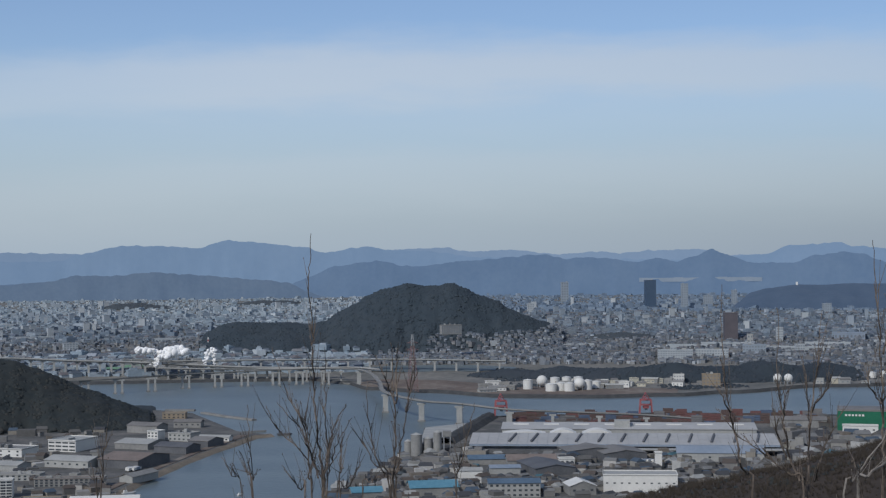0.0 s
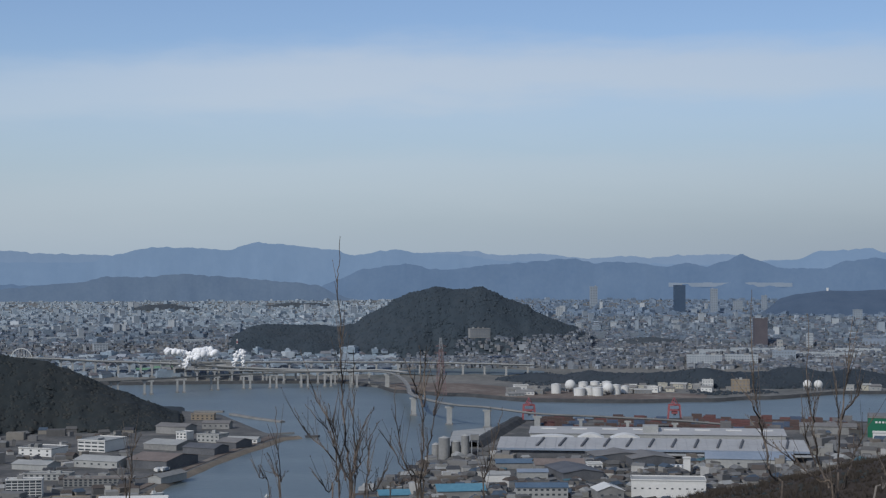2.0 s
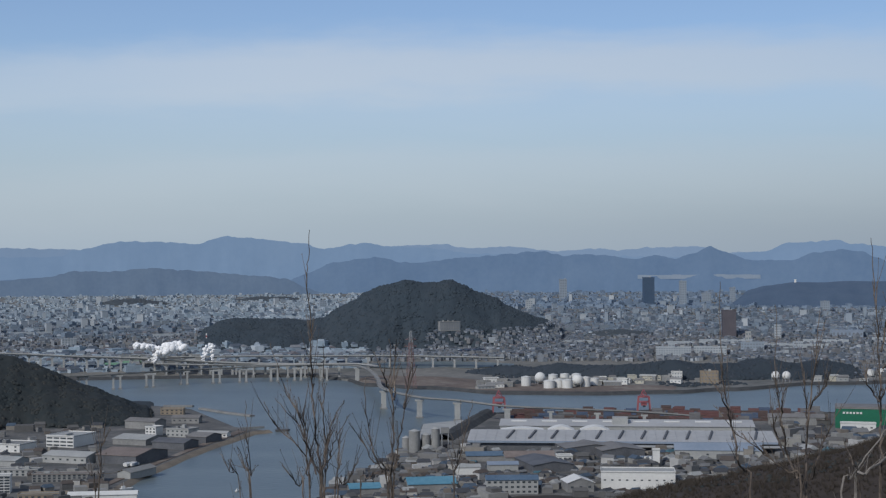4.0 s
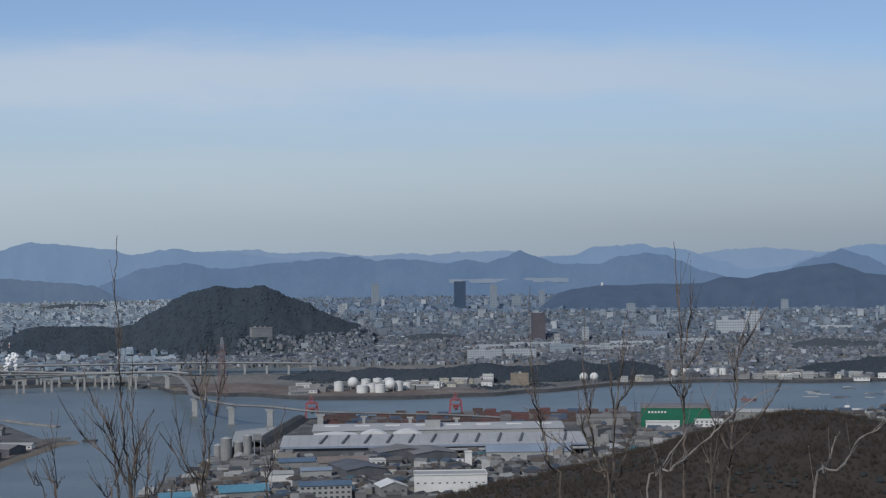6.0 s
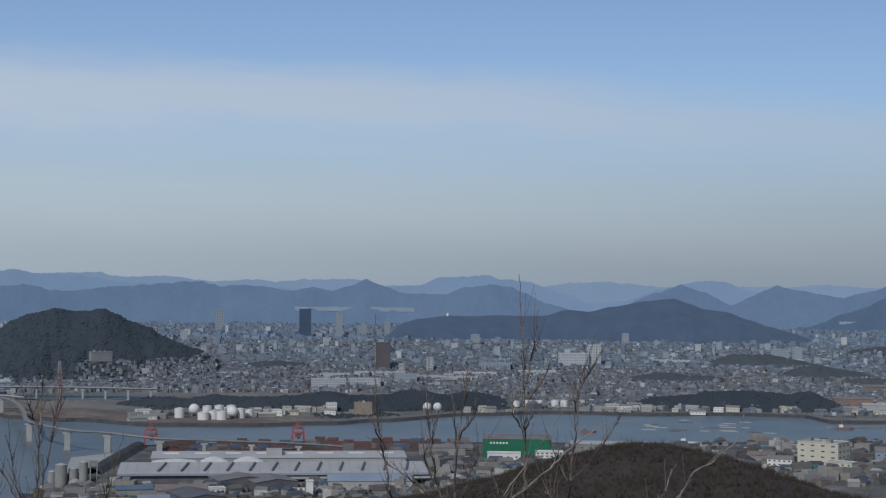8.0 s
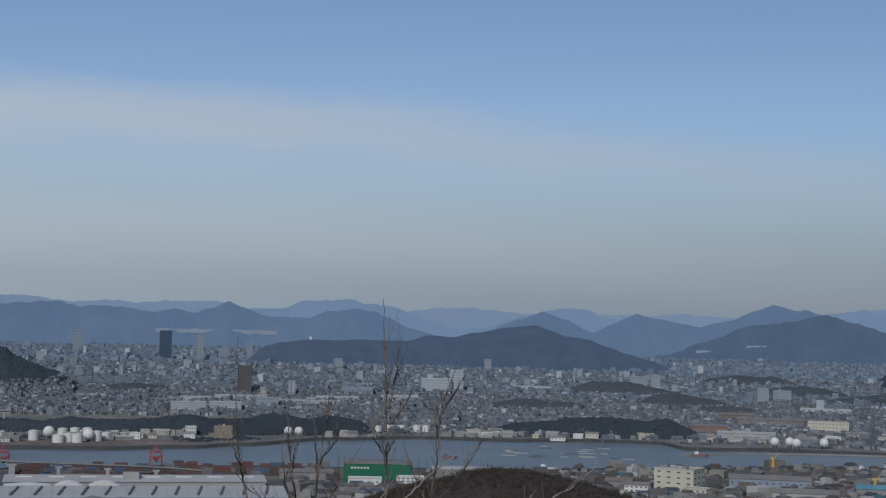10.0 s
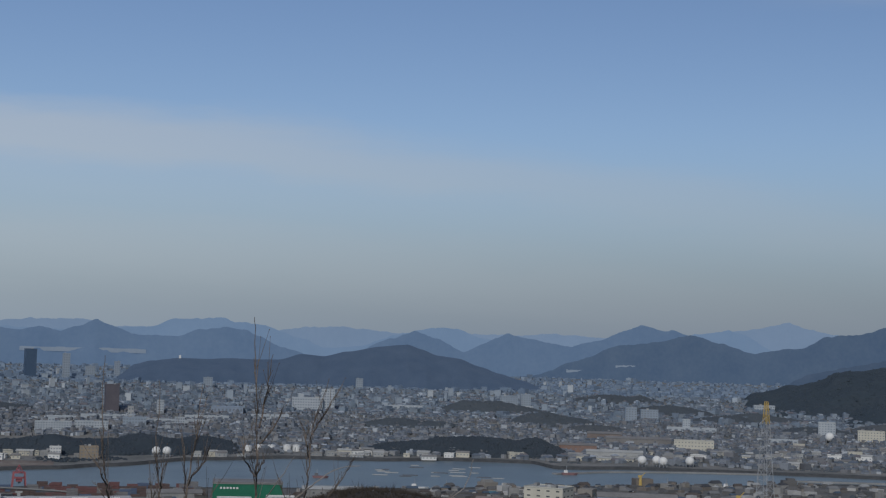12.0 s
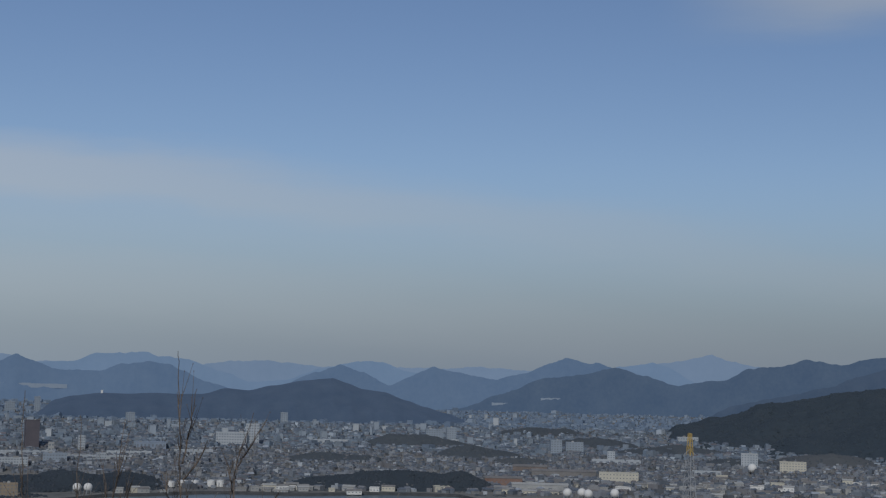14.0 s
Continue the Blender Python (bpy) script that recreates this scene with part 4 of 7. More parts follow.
# ---- port: the long warehouse with its vent ridges ----
def port_warehouse():
    e = thing("warehouse", pose(*polar(6.9, 1408, 2.5), 0, 0, facing(6.9, 1.2)), "long warehouse with pale ribbed sheet roof and blue eave band", "warehouse")
    w, d, h, rise = 288, 92, 9.0, 5.5
    bm = bmesh.new()
    end_walls(bm, w, d, h, rise, "x")
    # dark wall colour stands in for the shadow band below the eave
    part("wall", bm, M_DARK_METAL, e)
    bm = bmesh.new()
    gable(bm, w, d, h, rise, 2.5, "x")
    part("roof", bm, M_SHED_ROOF, e)
    bm = bmesh.new()
    box(bm, -w / 2 - 2, w / 2 + 2, -3.4, -2.6, h - 1.4, h + 0.5)
    part("eave_band", bm, M_SHED_BLUE, e, "pale blue eave band")
    bm = bmesh.new()
    box(bm, -w / 2 + 84, w / 2 + 6, -16, -3.5, h - 3.4, h - 2.8)
    part("canopy", bm, M_PALE_CONCRETE, e, "pale loading canopy")
    slope = math.atan2(rise, d / 2 + 2.5)
    for i in range(12):
        x = -w / 2 + 38 + i * 21.3
        bm = bmesh.new()
        m = Matrix.Translation((x, 23, h + 0.5 + rise * 25.5 / (d / 2 + 2.5))) @ Matrix.Rotation(slope, 4, "X") @ Matrix.Rotation(radians(-9), 4, "Z")
        box(bm, -0.9, 0.9, -17, 17, 0.0, 1.3, m)
        part("roof_vent", bm, M_DARK_METAL, e)
    for i in range(30):
        bm = bmesh.new()
        x = -w / 2 + 4.8 * 2 * i + 5
        m = Matrix.Translation((x, 21, h + 0.36 + rise * 23.5 / (d / 2 + 2.5))) @ Matrix.Rotation(slope, 4, "X")
        box(bm, -0.15, 0.15, -23, 23, 0.0, 0.18, m)
        part("roof_seam", bm, M_STEEL, e)
    for i in range(26):
        bm = bmesh.new()
        x = -w / 2 + 8 + i * 10.9
        box(bm, x - 3, x + 3, -0.25, 0.1, 0.3, 4.6)
        part("loading_door", bm, M_DARK_METAL, e)
    # rear shed with its own gables
    b = thing("rear_warehouse", pose(*polar(7.1, 1540, 2.5), 0, 0, facing(7.1, 1.2)), "second pale warehouse with a stair tower on its roof", "warehouse")
    w, d = 262, 60
    bm = bmesh.new()
    end_walls(bm, w, d, 9, 4, "x")
    part("wall", bm, M_PALE_CONCRETE, b)
    bm = bmesh.new()
    gable(bm, w, d, 9, 4, 1.0, "x")
    part("roof", bm, M_SHED_ROOF, b)
    bm = bmesh.new()
    box(bm, -14, 2, 8, 24, 9, 17)
    part("stair_tower", bm, M_PALE_CONCRETE, b)
    for i in range(8):
        bm = bmesh.new()
        box(bm, -120 + i * 32, -104 + i * 32, 18, 26, 11.2, 12.6)
        part("skylight", bm, M_WHITE, b)
    # white vaulted stores between the two
    for k, (x, wd) in enumerate(((3.1, 44), (4.6, 27), (5.9, 30))):
        s = thing("vaulted_store", pose(*polar(x, 1508, 2.5), 0, 0, facing(x, 1.0)), "white vaulted store roof between the warehouses", "store", "vaulted stores")
        bm = bmesh.new()
        n = 10
        prof = [(-wd / 2, 0.0)] + [(-wd / 2 + wd * i / n, 8 + (4.2 if k else 2.2) * math.sin(math.pi * i / n)) for i in range(n + 1)] + [(wd / 2, 0.0)]
        a = [bm.verts.new((px, 0, pz)) for px, pz in prof]
        c = [bm.verts.new((px, 20, pz)) for px, pz in prof]
        for i in range(len(prof) - 1):
            bm.faces.new((a[i], c[i], c[i + 1], a[i + 1]))
        bm.faces.new(a)
        bm.faces.new(c[::-1])
        part("shell", bm, M_WHITE, s)


port_warehouse()

# ---- buildings of the near eastern shore: bearing, dip, twist, width, depth, height ... ----
by_dip("factory_hall", 7.55, 8.62, 2, 58, 24, 13, M_WHITE, M_PALE_CONCRETE, "plain white windowless factory hall with flat roof", "factory", roof="flat", rows=1, cols=10, win=(1.8, 1.0))
by_dip("office_block", 2.7, 8.85, 4, 40, 18, 11, M_PALE_CONCRETE, M_BLUE_ROOF, "white three-storey block with slate-blue roof", "office", roof="gable", rise=2.5, rows=3, cols=9, side=3)
by_dip("gabled_hall", 5.35, 8.75, 14, 21, 22, 7, M_CONCRETE, M_WHITE, "small hall with bright white pitched roof", "hall", roof="gable_y", rise=4, rows=1, cols=3)
by_dip("machine_hall", 5.9, 7.35, 16, 56, 44, 7, M_DARK_METAL, M_GREY_SHEET, "grey-brown sheet-roofed hall with twin gables", "factory", roof="gable_y", rise=3)
by_dip("machine_hall", 7.0, 7.45, 16, 40, 44, 7, M_DARK_METAL, M_GREY_SHEET, "grey-brown sheet-roofed hall with twin gables", "factory", roof="gable_y", rise=3)
by_dip("machine_hall", 4.3, 8.0, 18, 36, 56, 6, M_DARK_METAL, M_DARK_METAL, "dark-roofed hall beside the office block", "factory", roof="gable_y", rise=3)
by_dip("storage_hall", 3.4, 7.7, 6, 44, 26, 6, M_CONCRETE, M_BROWN_ROOF, "brown-roofed storage hall with pale end wall", "storage hall", roof="gable", rise=4)
by_dip("storage_hall", 10.6, 7.45, 3, 78, 22, 8, M_PALE_CONCRETE, M_SHED_BLUE, "storage hall with pale blue sheet roof", "storage hall", roof="gable", rise=5, rows=1, cols=4)
by_dip("storage_hall", 1.7, 7.6, 5, 36, 16, 5, M_CONCRETE, M_BLUE_ROOF, "low storage hall with dark blue roof", "storage hall", roof="gable", rise=3)
by_dip("gate_house", 4.75, 7.75, 10, 13, 11, 8, M_WHITE, M_PALE_CONCRETE, "white two-storey gate house", "building", rows=2, cols=3, side=2)
by_dip("storage_hall", -0.4, 8.75, 8, 38, 26, 6, M_CONCRETE, M_TURQUOISE, "workshop with turquoise sheet roof", "workshop", roof="gable", rise=4)
by_dip("storage_hall", -3.0, 8.85, 8, 24, 20, 5, M_CONCRETE, M_TURQUOISE, "small workshop with turquoise sheet roof", "workshop", roof="gable", rise=3)
by_dip("storage_hall", 1.0, 8.1, 5, 20, 14, 6, M_WHITE, M_PALE_CONCRETE, "white shed with pale roof", "shed", roof="gable", rise=2)
by_dip("storage_hall", 2.35, 7.95, 5, 26, 14, 5, M_PALE_CONCRETE, M_SHED_BLUE, "low shed with pale blue roof", "shed", roof="gable", rise=2)
by_dip("stair_tower", 8.25, 7.75, 4, 6, 6, 14, M_WHITE, M_PALE_CONCRETE, "slim white stair tower with flat roof", "tower")


def silo_works():
    e = thing("silo_works", pose(*polar(-0.6, 1400, 2.5), 0, 0, facing(-0.6)), "cluster of grey concrete silos with a hopper frame", "silo")
    for x, y, r, h in ((-12, 0, 5.5, 20), (-1, 3, 4.5, 16), (8, 0, 4, 22), (-20, 6, 4, 13)):
        bm = bmesh.new()
        bmesh.ops.create_cone(bm, cap_ends=True, segments=20, radius1=r, radius2=r, depth=h, matrix=Matrix.Translation((x, y, h / 2)))
        part("silo", bm, M_CONCRETE, e)
        bm = bmesh.new()
        bmesh.ops.create_cone(bm, cap_ends=True, segments=20, radius1=r + 0.2, radius2=0.6, depth=1.8, matrix=Matrix.Translation((x, y, h + 0.9)))
        part("cap", bm, M_PALE_CONCRETE, e)
    for x in (14, 20):
        for y in (-2, 4):
            bm = bmesh.new()
            box(bm, x - 0.4, x + 0.4, y - 0.4, y + 0.4, 0, 18)
            part("frame_leg", bm, M_STEEL, e)
    bm = bmesh.new()
    box(bm, 13, 21, -3, 5, 18, 23)
    part("hopper", bm, M_CONCRETE, e)


silo_works()
slab("quay_flat", [(-0.95, 1500), (-0.75, 1640), (0.95, 1685), (1.2, 1650), (0.3, 1520)], 2.4, 3.2, M_PALE_CONCRETE, "pale empty reclaimed flat beside the bridge", "quay")


def mole():
    """Dark planted embankment running out to the quay."""
    a, b = polar(0.0, 1490, 2.4), polar(1.75, 1752, 2.4)
    d = (b - a)
    n = Vector((d.y, -d.x, 0)).normalized()
    verts, faces = [], []
    k = 40
    for i in range(k + 1):
        p = a + d * (i / k)
        h = 6.5 + 1.6 * noise.noise(Vector((i * 0.6, 2, 0)))
        for off, z in ((-11, 0), (-5, h * 0.8), (0, h), (5, h * 0.75), (11, 0)):
            verts.append(p + n * (off + 1.2 * noise.noise(Vector((i * 0.8, off, 0)))) + Vector((0, 0, z)))
    for i in range(k):
        for j in range(4):
            faces.append((i * 5 + j, i * 5 + j + 1, (i + 1) * 5 + j + 1, (i + 1) * 5 + j))
    tagged(mesh_object("embankment", verts, faces, M_QUAY), "dark planted embankment at the port's edge", "embankment", kind="structure")


mole()


# ---- container yard and cranes ----
def container(color):
    e = thing("container", pose(0, 0, 0), "%s steel shipping container in the port yard" % {"red": "dull red", "brown": "rust-brown", "grey": "grey", "blue": "dark blue"}[color], "container", "containers on the quay")
    bm = bmesh.new()
    box(bm, -6.1, 6.1, -1.22, 1.22, 0.15, 2.6)
    part("body", bm, M_CONTAINER[color], e)
    for x in (-6.0, 6.0):
        bm = bmesh.new()
        box(bm, x - 0.14, x + 0.14, -1.26, 1.26, 0.0, 2.66)
        part("end_frame", bm, M_CONTAINER[color], e)
    return e


def container_yard():
    rng = random.Random(31)
    first = {}
    for bay in range(175):
        b = rng.uniform(2.6, 14.4)
        r = rng.choice((1672, 1684, 1696, 1708, 1735, 1747, 1759, 1770))
        if 7.2 < b < 8.3 and r > 1750:
            continue
        r += 28 * smooth(3, 14, b)
        color = rng.choice(("red", "red", "brown", "brown", "brown", "grey", "blue"))
        high = rng.choice((1, 1, 2, 2, 3))
        for k in range(high):
            m = pose(*polar(b, r, 2.5 + 2.68 * k), 0, 0, facing(b, 1.0))
            if color not in first:
                first[color] = container(color)
                first[color].matrix_world = m
            else:
                copy_thing(first[color], m)


container_yard()


def beam(bm, a, b, t):
    a, b = Vector(a), Vector(b)
    q = (b - a).to_track_quat("Z", "Y").to_matrix().to_4x4()
    box(bm, -t / 2, t / 2, -t / 2, t / 2, 0, (b - a).length, Matrix.Translation(a) @ q)


def gantry_crane(b, r, s=1.0):
    e = thing("gantry_crane", pose(*polar(b, r, 2.5), 0, 0, facing(b, 4)) @ Matrix.Scale(s, 4), "red portal gantry crane standing on the quay", "crane", "quay cranes")
    for x in (-9, 9):
        for y in (-7, 7):
            bm = bmesh.new()
            beam(bm, (x, y, 0), (x * 0.8, y, 23), 1.7)
            part("leg", bm, M_RED, e)
        bm = bmesh.new()
        beam(bm, (x * 0.88, -7, 13), (x * 0.88, 7, 13), 1.1)
        part("sill_beam", bm, M_RED, e)
    for y in (-7, 7):
        bm = bmesh.new()
        beam(bm, (-8.4, y, 16), (8.4, y, 16), 1.3)
        part("portal_beam", bm, M_RED, e)
        bm = bmesh.new()
        beam(bm, (-8, y, 23), (8, y, 23), 1.5)
        part("portal_beam", bm, M_RED, e)
    bm = bmesh.new()
    box(bm, -4, 4, -6, 4, 11, 17)
    part("machine_house", bm, M_RED, e)
    bm = bmesh.new()
    box(bm, -2, 2, -7.4, -6, 9, 11.5)
    part("cab", bm, M_GLASS, e)
    bm = bmesh.new()
    box(bm, -1.4, 1.4, -14, 32, 23.5, 25.2)
    part("boom", bm, M_RED, e)
    bm = bmesh.new()
    beam(bm, (-5, 2, 23.5), (0, 4, 33), 0.9)
    beam(bm, (5, 2, 23.5), (0, 4, 33), 0.9)
    part("apex_frame", bm, M_RED, e)
    for tip in ((0, 30, 25), (0, -13, 25)):
        bm = bmesh.new()
        beam(bm, (0, 4, 33), tip, 0.4)
        part("stay", bm, M_RED, e)


gantry_crane(2.2, 1752, 0.85)
gantry_crane(7.78, 1768, 0.85)


# ---- green-clad store and the cream building ----
def green_store():
    e = thing("green_store", pose(*polar(16.25, 1640, 2.5), 0, 0, facing(16.25, 1)), "large green-clad store with a white lettered band", "store")
    bm = bmesh.new()
    box(bm, -38, 38, 0, 40, -1, 22)
    part("wall", bm, M_GREEN, e)
    bm = bmesh.new()
    box(bm, -38.5, 38.5, -0.5, 40.5, 22, 22.8)
    part("roof", bm, M_GREY_SHEET, e)
    bm = bmesh.new()
    box(bm, -38.2, 38.2, -0.7, -0.1, 20.8, 21.8)
    part("eave_trim", bm, M_CONCRETE, e)
    for i in range(6):
        bm = bmesh.new()
        box(bm, -30 + i * 3.5, -27.8 + i * 3.5, -0.35, -0.05, 15.4, 17.4)
        part("sign_bar", bm, M_WHITE, e, "white sign bar")
    for i in range(19):
        bm = bmesh.new()
        box(bm, -37 + i * 4.1, -36.8 + i * 4.1, -0.16, 0.05, 0, 20.7)
        part("cladding_seam", bm, M_GREEN, e)
    by_dip("loading_bay", 15.75, 6.3, 1, 36, 12, 8, M_WHITE, M_PALE_CONCRETE, "white loading bay before the green store", "building", rows=1, cols=4)
    by_dip("loading_bay", 17.5, 6.25, 1, 30, 10, 9, M_WHITE, M_PALE_CONCRETE, "white open-sided office before the green store", "building", rows=3, cols=6)


green_store()
by_dip("storage_hall", 13.5, 6.1, 2, 60, 24, 8, M_CONCRETE, M_GREY_SHEET, "grey storage hall behind the warehouse", "storage hall", roof="gable", rise=3)
by_dip("storage_hall", 19.5, 5.9, 2, 70, 20, 9, M_CONCRETE, M_PALE_CONCRETE, "pale storage hall beside the spur", "storage hall", roof="gable", rise=3, rows=1, cols=8)
by_dip("cream_block", 27.6, 6.15, -22, 46, 34, 24, M_CREAM, M_PALE_CONCRETE, "cream four-storey block with a stepped front", "office", rows=4, cols=4, side=3, extras=4, win=(4.0, 1.4))
by_dip("cream_annex", 28.4, 6.35, -22, 26, 16, 9, M_CREAM, M_PALE_CONCRETE, "low cream annex with flat roof", "office", rows=2, cols=4)
by_dip("workshop", 26.2, 6.25, -10, 26, 18, 8, M_WHITE, M_GREY_SHEET, "white workshop with grey pitched roof", "workshop", roof="gable", rise=3, rows=2, cols=5)
by_dip("workshop", 25.5, 6.05, -10, 30, 20, 6, M_CONCRETE, M_BROWN_ROOF, "workshop with brown pitched roof", "workshop", roof="gable", rise=3)
by_dip("workshop", 31.2, 5.85, 3, 92, 26, 9, M_SHED_BLUE, M_GREY_SHEET, "long pale blue boatyard hall with grey roof", "workshop", roof="gable", rise=4, rows=1, cols=12)
by_dip("workshop", 32.5, 6.25, 3, 70, 22, 7, M_PALE_CONCRETE, M_GREY_SHEET, "long workshop with grey sheet roof", "workshop", roof="gable", rise=4)
by_dip("workshop", 35.0, 5.95, 4, 40, 22, 7, M_CONCRETE, M_TURQUOISE, "workshop with turquoise roof by the quay", "workshop", roof="gable", rise=4)
by_dip("workshop", 38.3, 5.8, 8, 60, 24, 8, M_CONCRETE, M_GREY_SHEET, "grey sheet-roofed workshop by the channel", "workshop", roof="gable", rise=5)

# ---- factories of the western shore ----
WEST = -34


def west_works(name, b, dip, twist, w, d, h, *a, **k):
    return by_dip(name, b, dip, twist, w * 0.92, d * 0.85, h * 0.70, *a, **k)


west_works("apartment_block", -17.0, 8.35, -8, 30, 13, 19, M_WHITE, M_PALE_CONCRETE, "white six-storey block with open galleries", "apartments", rows=6, cols=6, side=0, extras=1, win=(4.0, 1.5))
west_works("factory_office", -14.55, 6.75, WEST, 34, 46, 15, M_WHITE, M_PALE_CONCRETE, "long white flat-roofed factory office with window bands", "office", rows=3, cols=4, side=0, extras=1, win=(6.5, 1.5))
west_works("factory_office", -16.6, 6.85, WEST, 40, 34, 10, M_WHITE, M_CONCRETE, "white low factory wing with flat roof", "factory", rows=2, cols=4, extras=2)
west_works("factory_hall", -14.4, 7.35, WEST, 50, 36, 9, M_PALE_CONCRETE, M_PALE_CONCRETE, "pale factory hall with shallow roof", "factory", roof="gable", rise=3, rows=1, cols=6)
west_works("factory_hall", -16.8, 7.35, WEST, 40, 26, 7, M_PALE_CONCRETE, M_PALE_CONCRETE, "pale factory shed with shallow roof", "factory", roof="gable", rise=2.5)
west_works("dark_hall", -12.5, 7.45, WEST, 46, 62, 11, M_DARK_METAL, M_BROWN_ROOF, "large hall with taupe roof and dark metal walls", "factory", roof="gable", rise=4)
west_works("pale_hall", -12.0, 6.75, WEST, 42, 46, 8, M_CONCRETE, M_PALE_CONCRETE, "hall with bright pale sheet roof", "factory", roof="gable", rise=3)
west_works("dark_hall", -10.55, 6.95, WEST, 40, 30, 9, M_DARK_METAL, M_DARK_METAL, "dark grey metal hall near the shore", "factory", roof="gable", rise=3)
west_works("dark_hall", -9.5, 6.75, WEST, 26, 34, 9, M_DARK_METAL, M_GREY_SHEET, "grey-roofed hall near the beach", "factory", roof="gable", rise=3)
west_works("white_block", -10.2, 6.5, WEST, 30, 22, 11, M_PALE_CONCRETE, M_CONCRETE, "grey flat-roofed block by the point", "building", rows=2, cols=5, extras=2)
west_works("white_block", -11.2, 6.45, WEST, 14, 16, 13, M_WHITE, M_PALE_CONCRETE, "small white concrete tower block", "building", rows=3, cols=3)
west_works("pale_hall", -11.6, 6.15, WEST, 42, 26, 11, M_CONCRETE, M_GREY_SHEET, "grey hall at the foot of the wooded hill", "factory", roof="gable", rise=3)
west_works("pale_hall", -8.9, 6.55, -20, 36, 14, 6, M_WHITE, M_PALE_CONCRETE, "low white shed on the point", "shed", roof="gable", rise=2, rows=1, cols=6)
west_works("pale_hall", -9.9, 6.0, -15, 34, 18, 9, M_CONCRETE, M_GREY_SHEET, "grey shed on the inner quay", "shed", roof="gable", rise=2.5, rows=1, cols=5)
west_works("pale_hall", -10.4, 5.65, -12, 30, 14, 9, M_BROWN_STONE, M_CONCRETE, "tan shed on the inner quay", "shed", rows=2, cols=5)
west_works("row_block", -14.3, 8.05, -12, 62, 14, 9, M_CONCRETE, M_BROWN_ROOF, "long low brown-roofed dormitory block", "building", rows=3, cols=14, extras=2)
west_works("row_block", -12.2, 8.0, WEST, 14, 46, 7, M_PALE_CONCRETE, M_CONCRETE, "narrow shed beside the shore road", "shed", roof="gable_y", rise=2.5)
west_works("row_block", -13.0, 8.75, -6, 56, 14, 5, M_WHITE, M_WHITE, "long low white-roofed shed", "shed", roof="gable", rise=2)
west_works("row_block", -16.2, 7.75, -20, 44, 16, 7, M_PALE_CONCRETE, M_CONCRETE, "pale low block with flat roof", "building", rows=2, cols=8, extras=2)
west_works("row_block", -15.2, 8.65, -10, 40, 12, 5, M_BROWN_STONE, M_CONCRETE, "low tan shed beside the car park", "shed", rows=1, cols=8)


# ---- bridges ----
def sweep(name, line, width, depth, mat, parent, steps=10):
    """A deck along (bearing, range, height) points, smoothly joined."""
    pts = [polar(b, r, z) for b, r, z in line]
    path = []
    for i in range(len(pts) - 1):
        p0, p1, p2, p3 = pts[max(0, i - 1)], pts[i], pts[i + 1], pts[min(len(pts) - 1, i + 2)]
        for k in range(steps):
            t = k / steps
            path.append(0.5 * ((2 * p1) + (p2 - p0) * t + (2 * p0 - 5 * p1 + 4 * p2 - p3) * t * t + (3 * p1 - p0 - 3 * p2 + p3) * t ** 3))
    path.append(pts[-1])
    verts, faces = [], []
    prof = [(-0.5, 0), (-0.5, 0.9), (-0.46, 0.9), (-0.46, 0.1), (0.46, 0.1), (0.46, 0.9), (0.5, 0.9), (0.5, 0), (0.28, -depth), (-0.28, -depth)]
    for i, p in enumerate(path):
        d = path[min(i + 1, len(path) - 1)] - path[max(i - 1, 0)]
        n = Vector((d.y, -d.x, 0)).normalized()
        for u, z in prof:
            verts.append(p + n * (u * width) + Vector((0, 0, z)))
    c = len(prof)
    for i in range(len(path) - 1):
        for j in range(c):
            k = (j + 1) % c
            faces.append((i * c + j, i * c + k, (i + 1) * c + k, (i + 1) * c + j))
    faces.append(tuple(range(c)))
    faces.append(tuple(reversed(range((len(path) - 1) * c, len(path) * c))))
    return mesh_object(name, verts, faces, mat, parent)


def pier(parent, b, r, z0, z1, w=5.0, twin=0.0, turn=0.0):
    m = pose(*polar(b, r, 0), 0, 0, facing(b, turn))
    for x in ((-twin, twin) if twin else (0,)):
        bm = bmesh.new()
        box(bm, x - w / 2, x + w / 2, -2, 2, z0 + 1.4, z1 - 1.2, m)
        part("pier", bm, M_PALE_CONCRETE, parent)
        bm = bmesh.new()
        box(bm, x - w / 2 - 1.4, x + w / 2 + 1.4, -4, 4, z0 - 3, z0 + 1.4, m)
        part("footing", bm, M_CONCRETE, parent)
    bm = bmesh.new()
    box(bm, -twin - w / 2 - 2.0, twin + w / 2 + 2.0, -2.2, 2.2, z1 - 1.9, z1, m)
    part("pier_cap", bm, M_PALE_CONCRETE, parent)


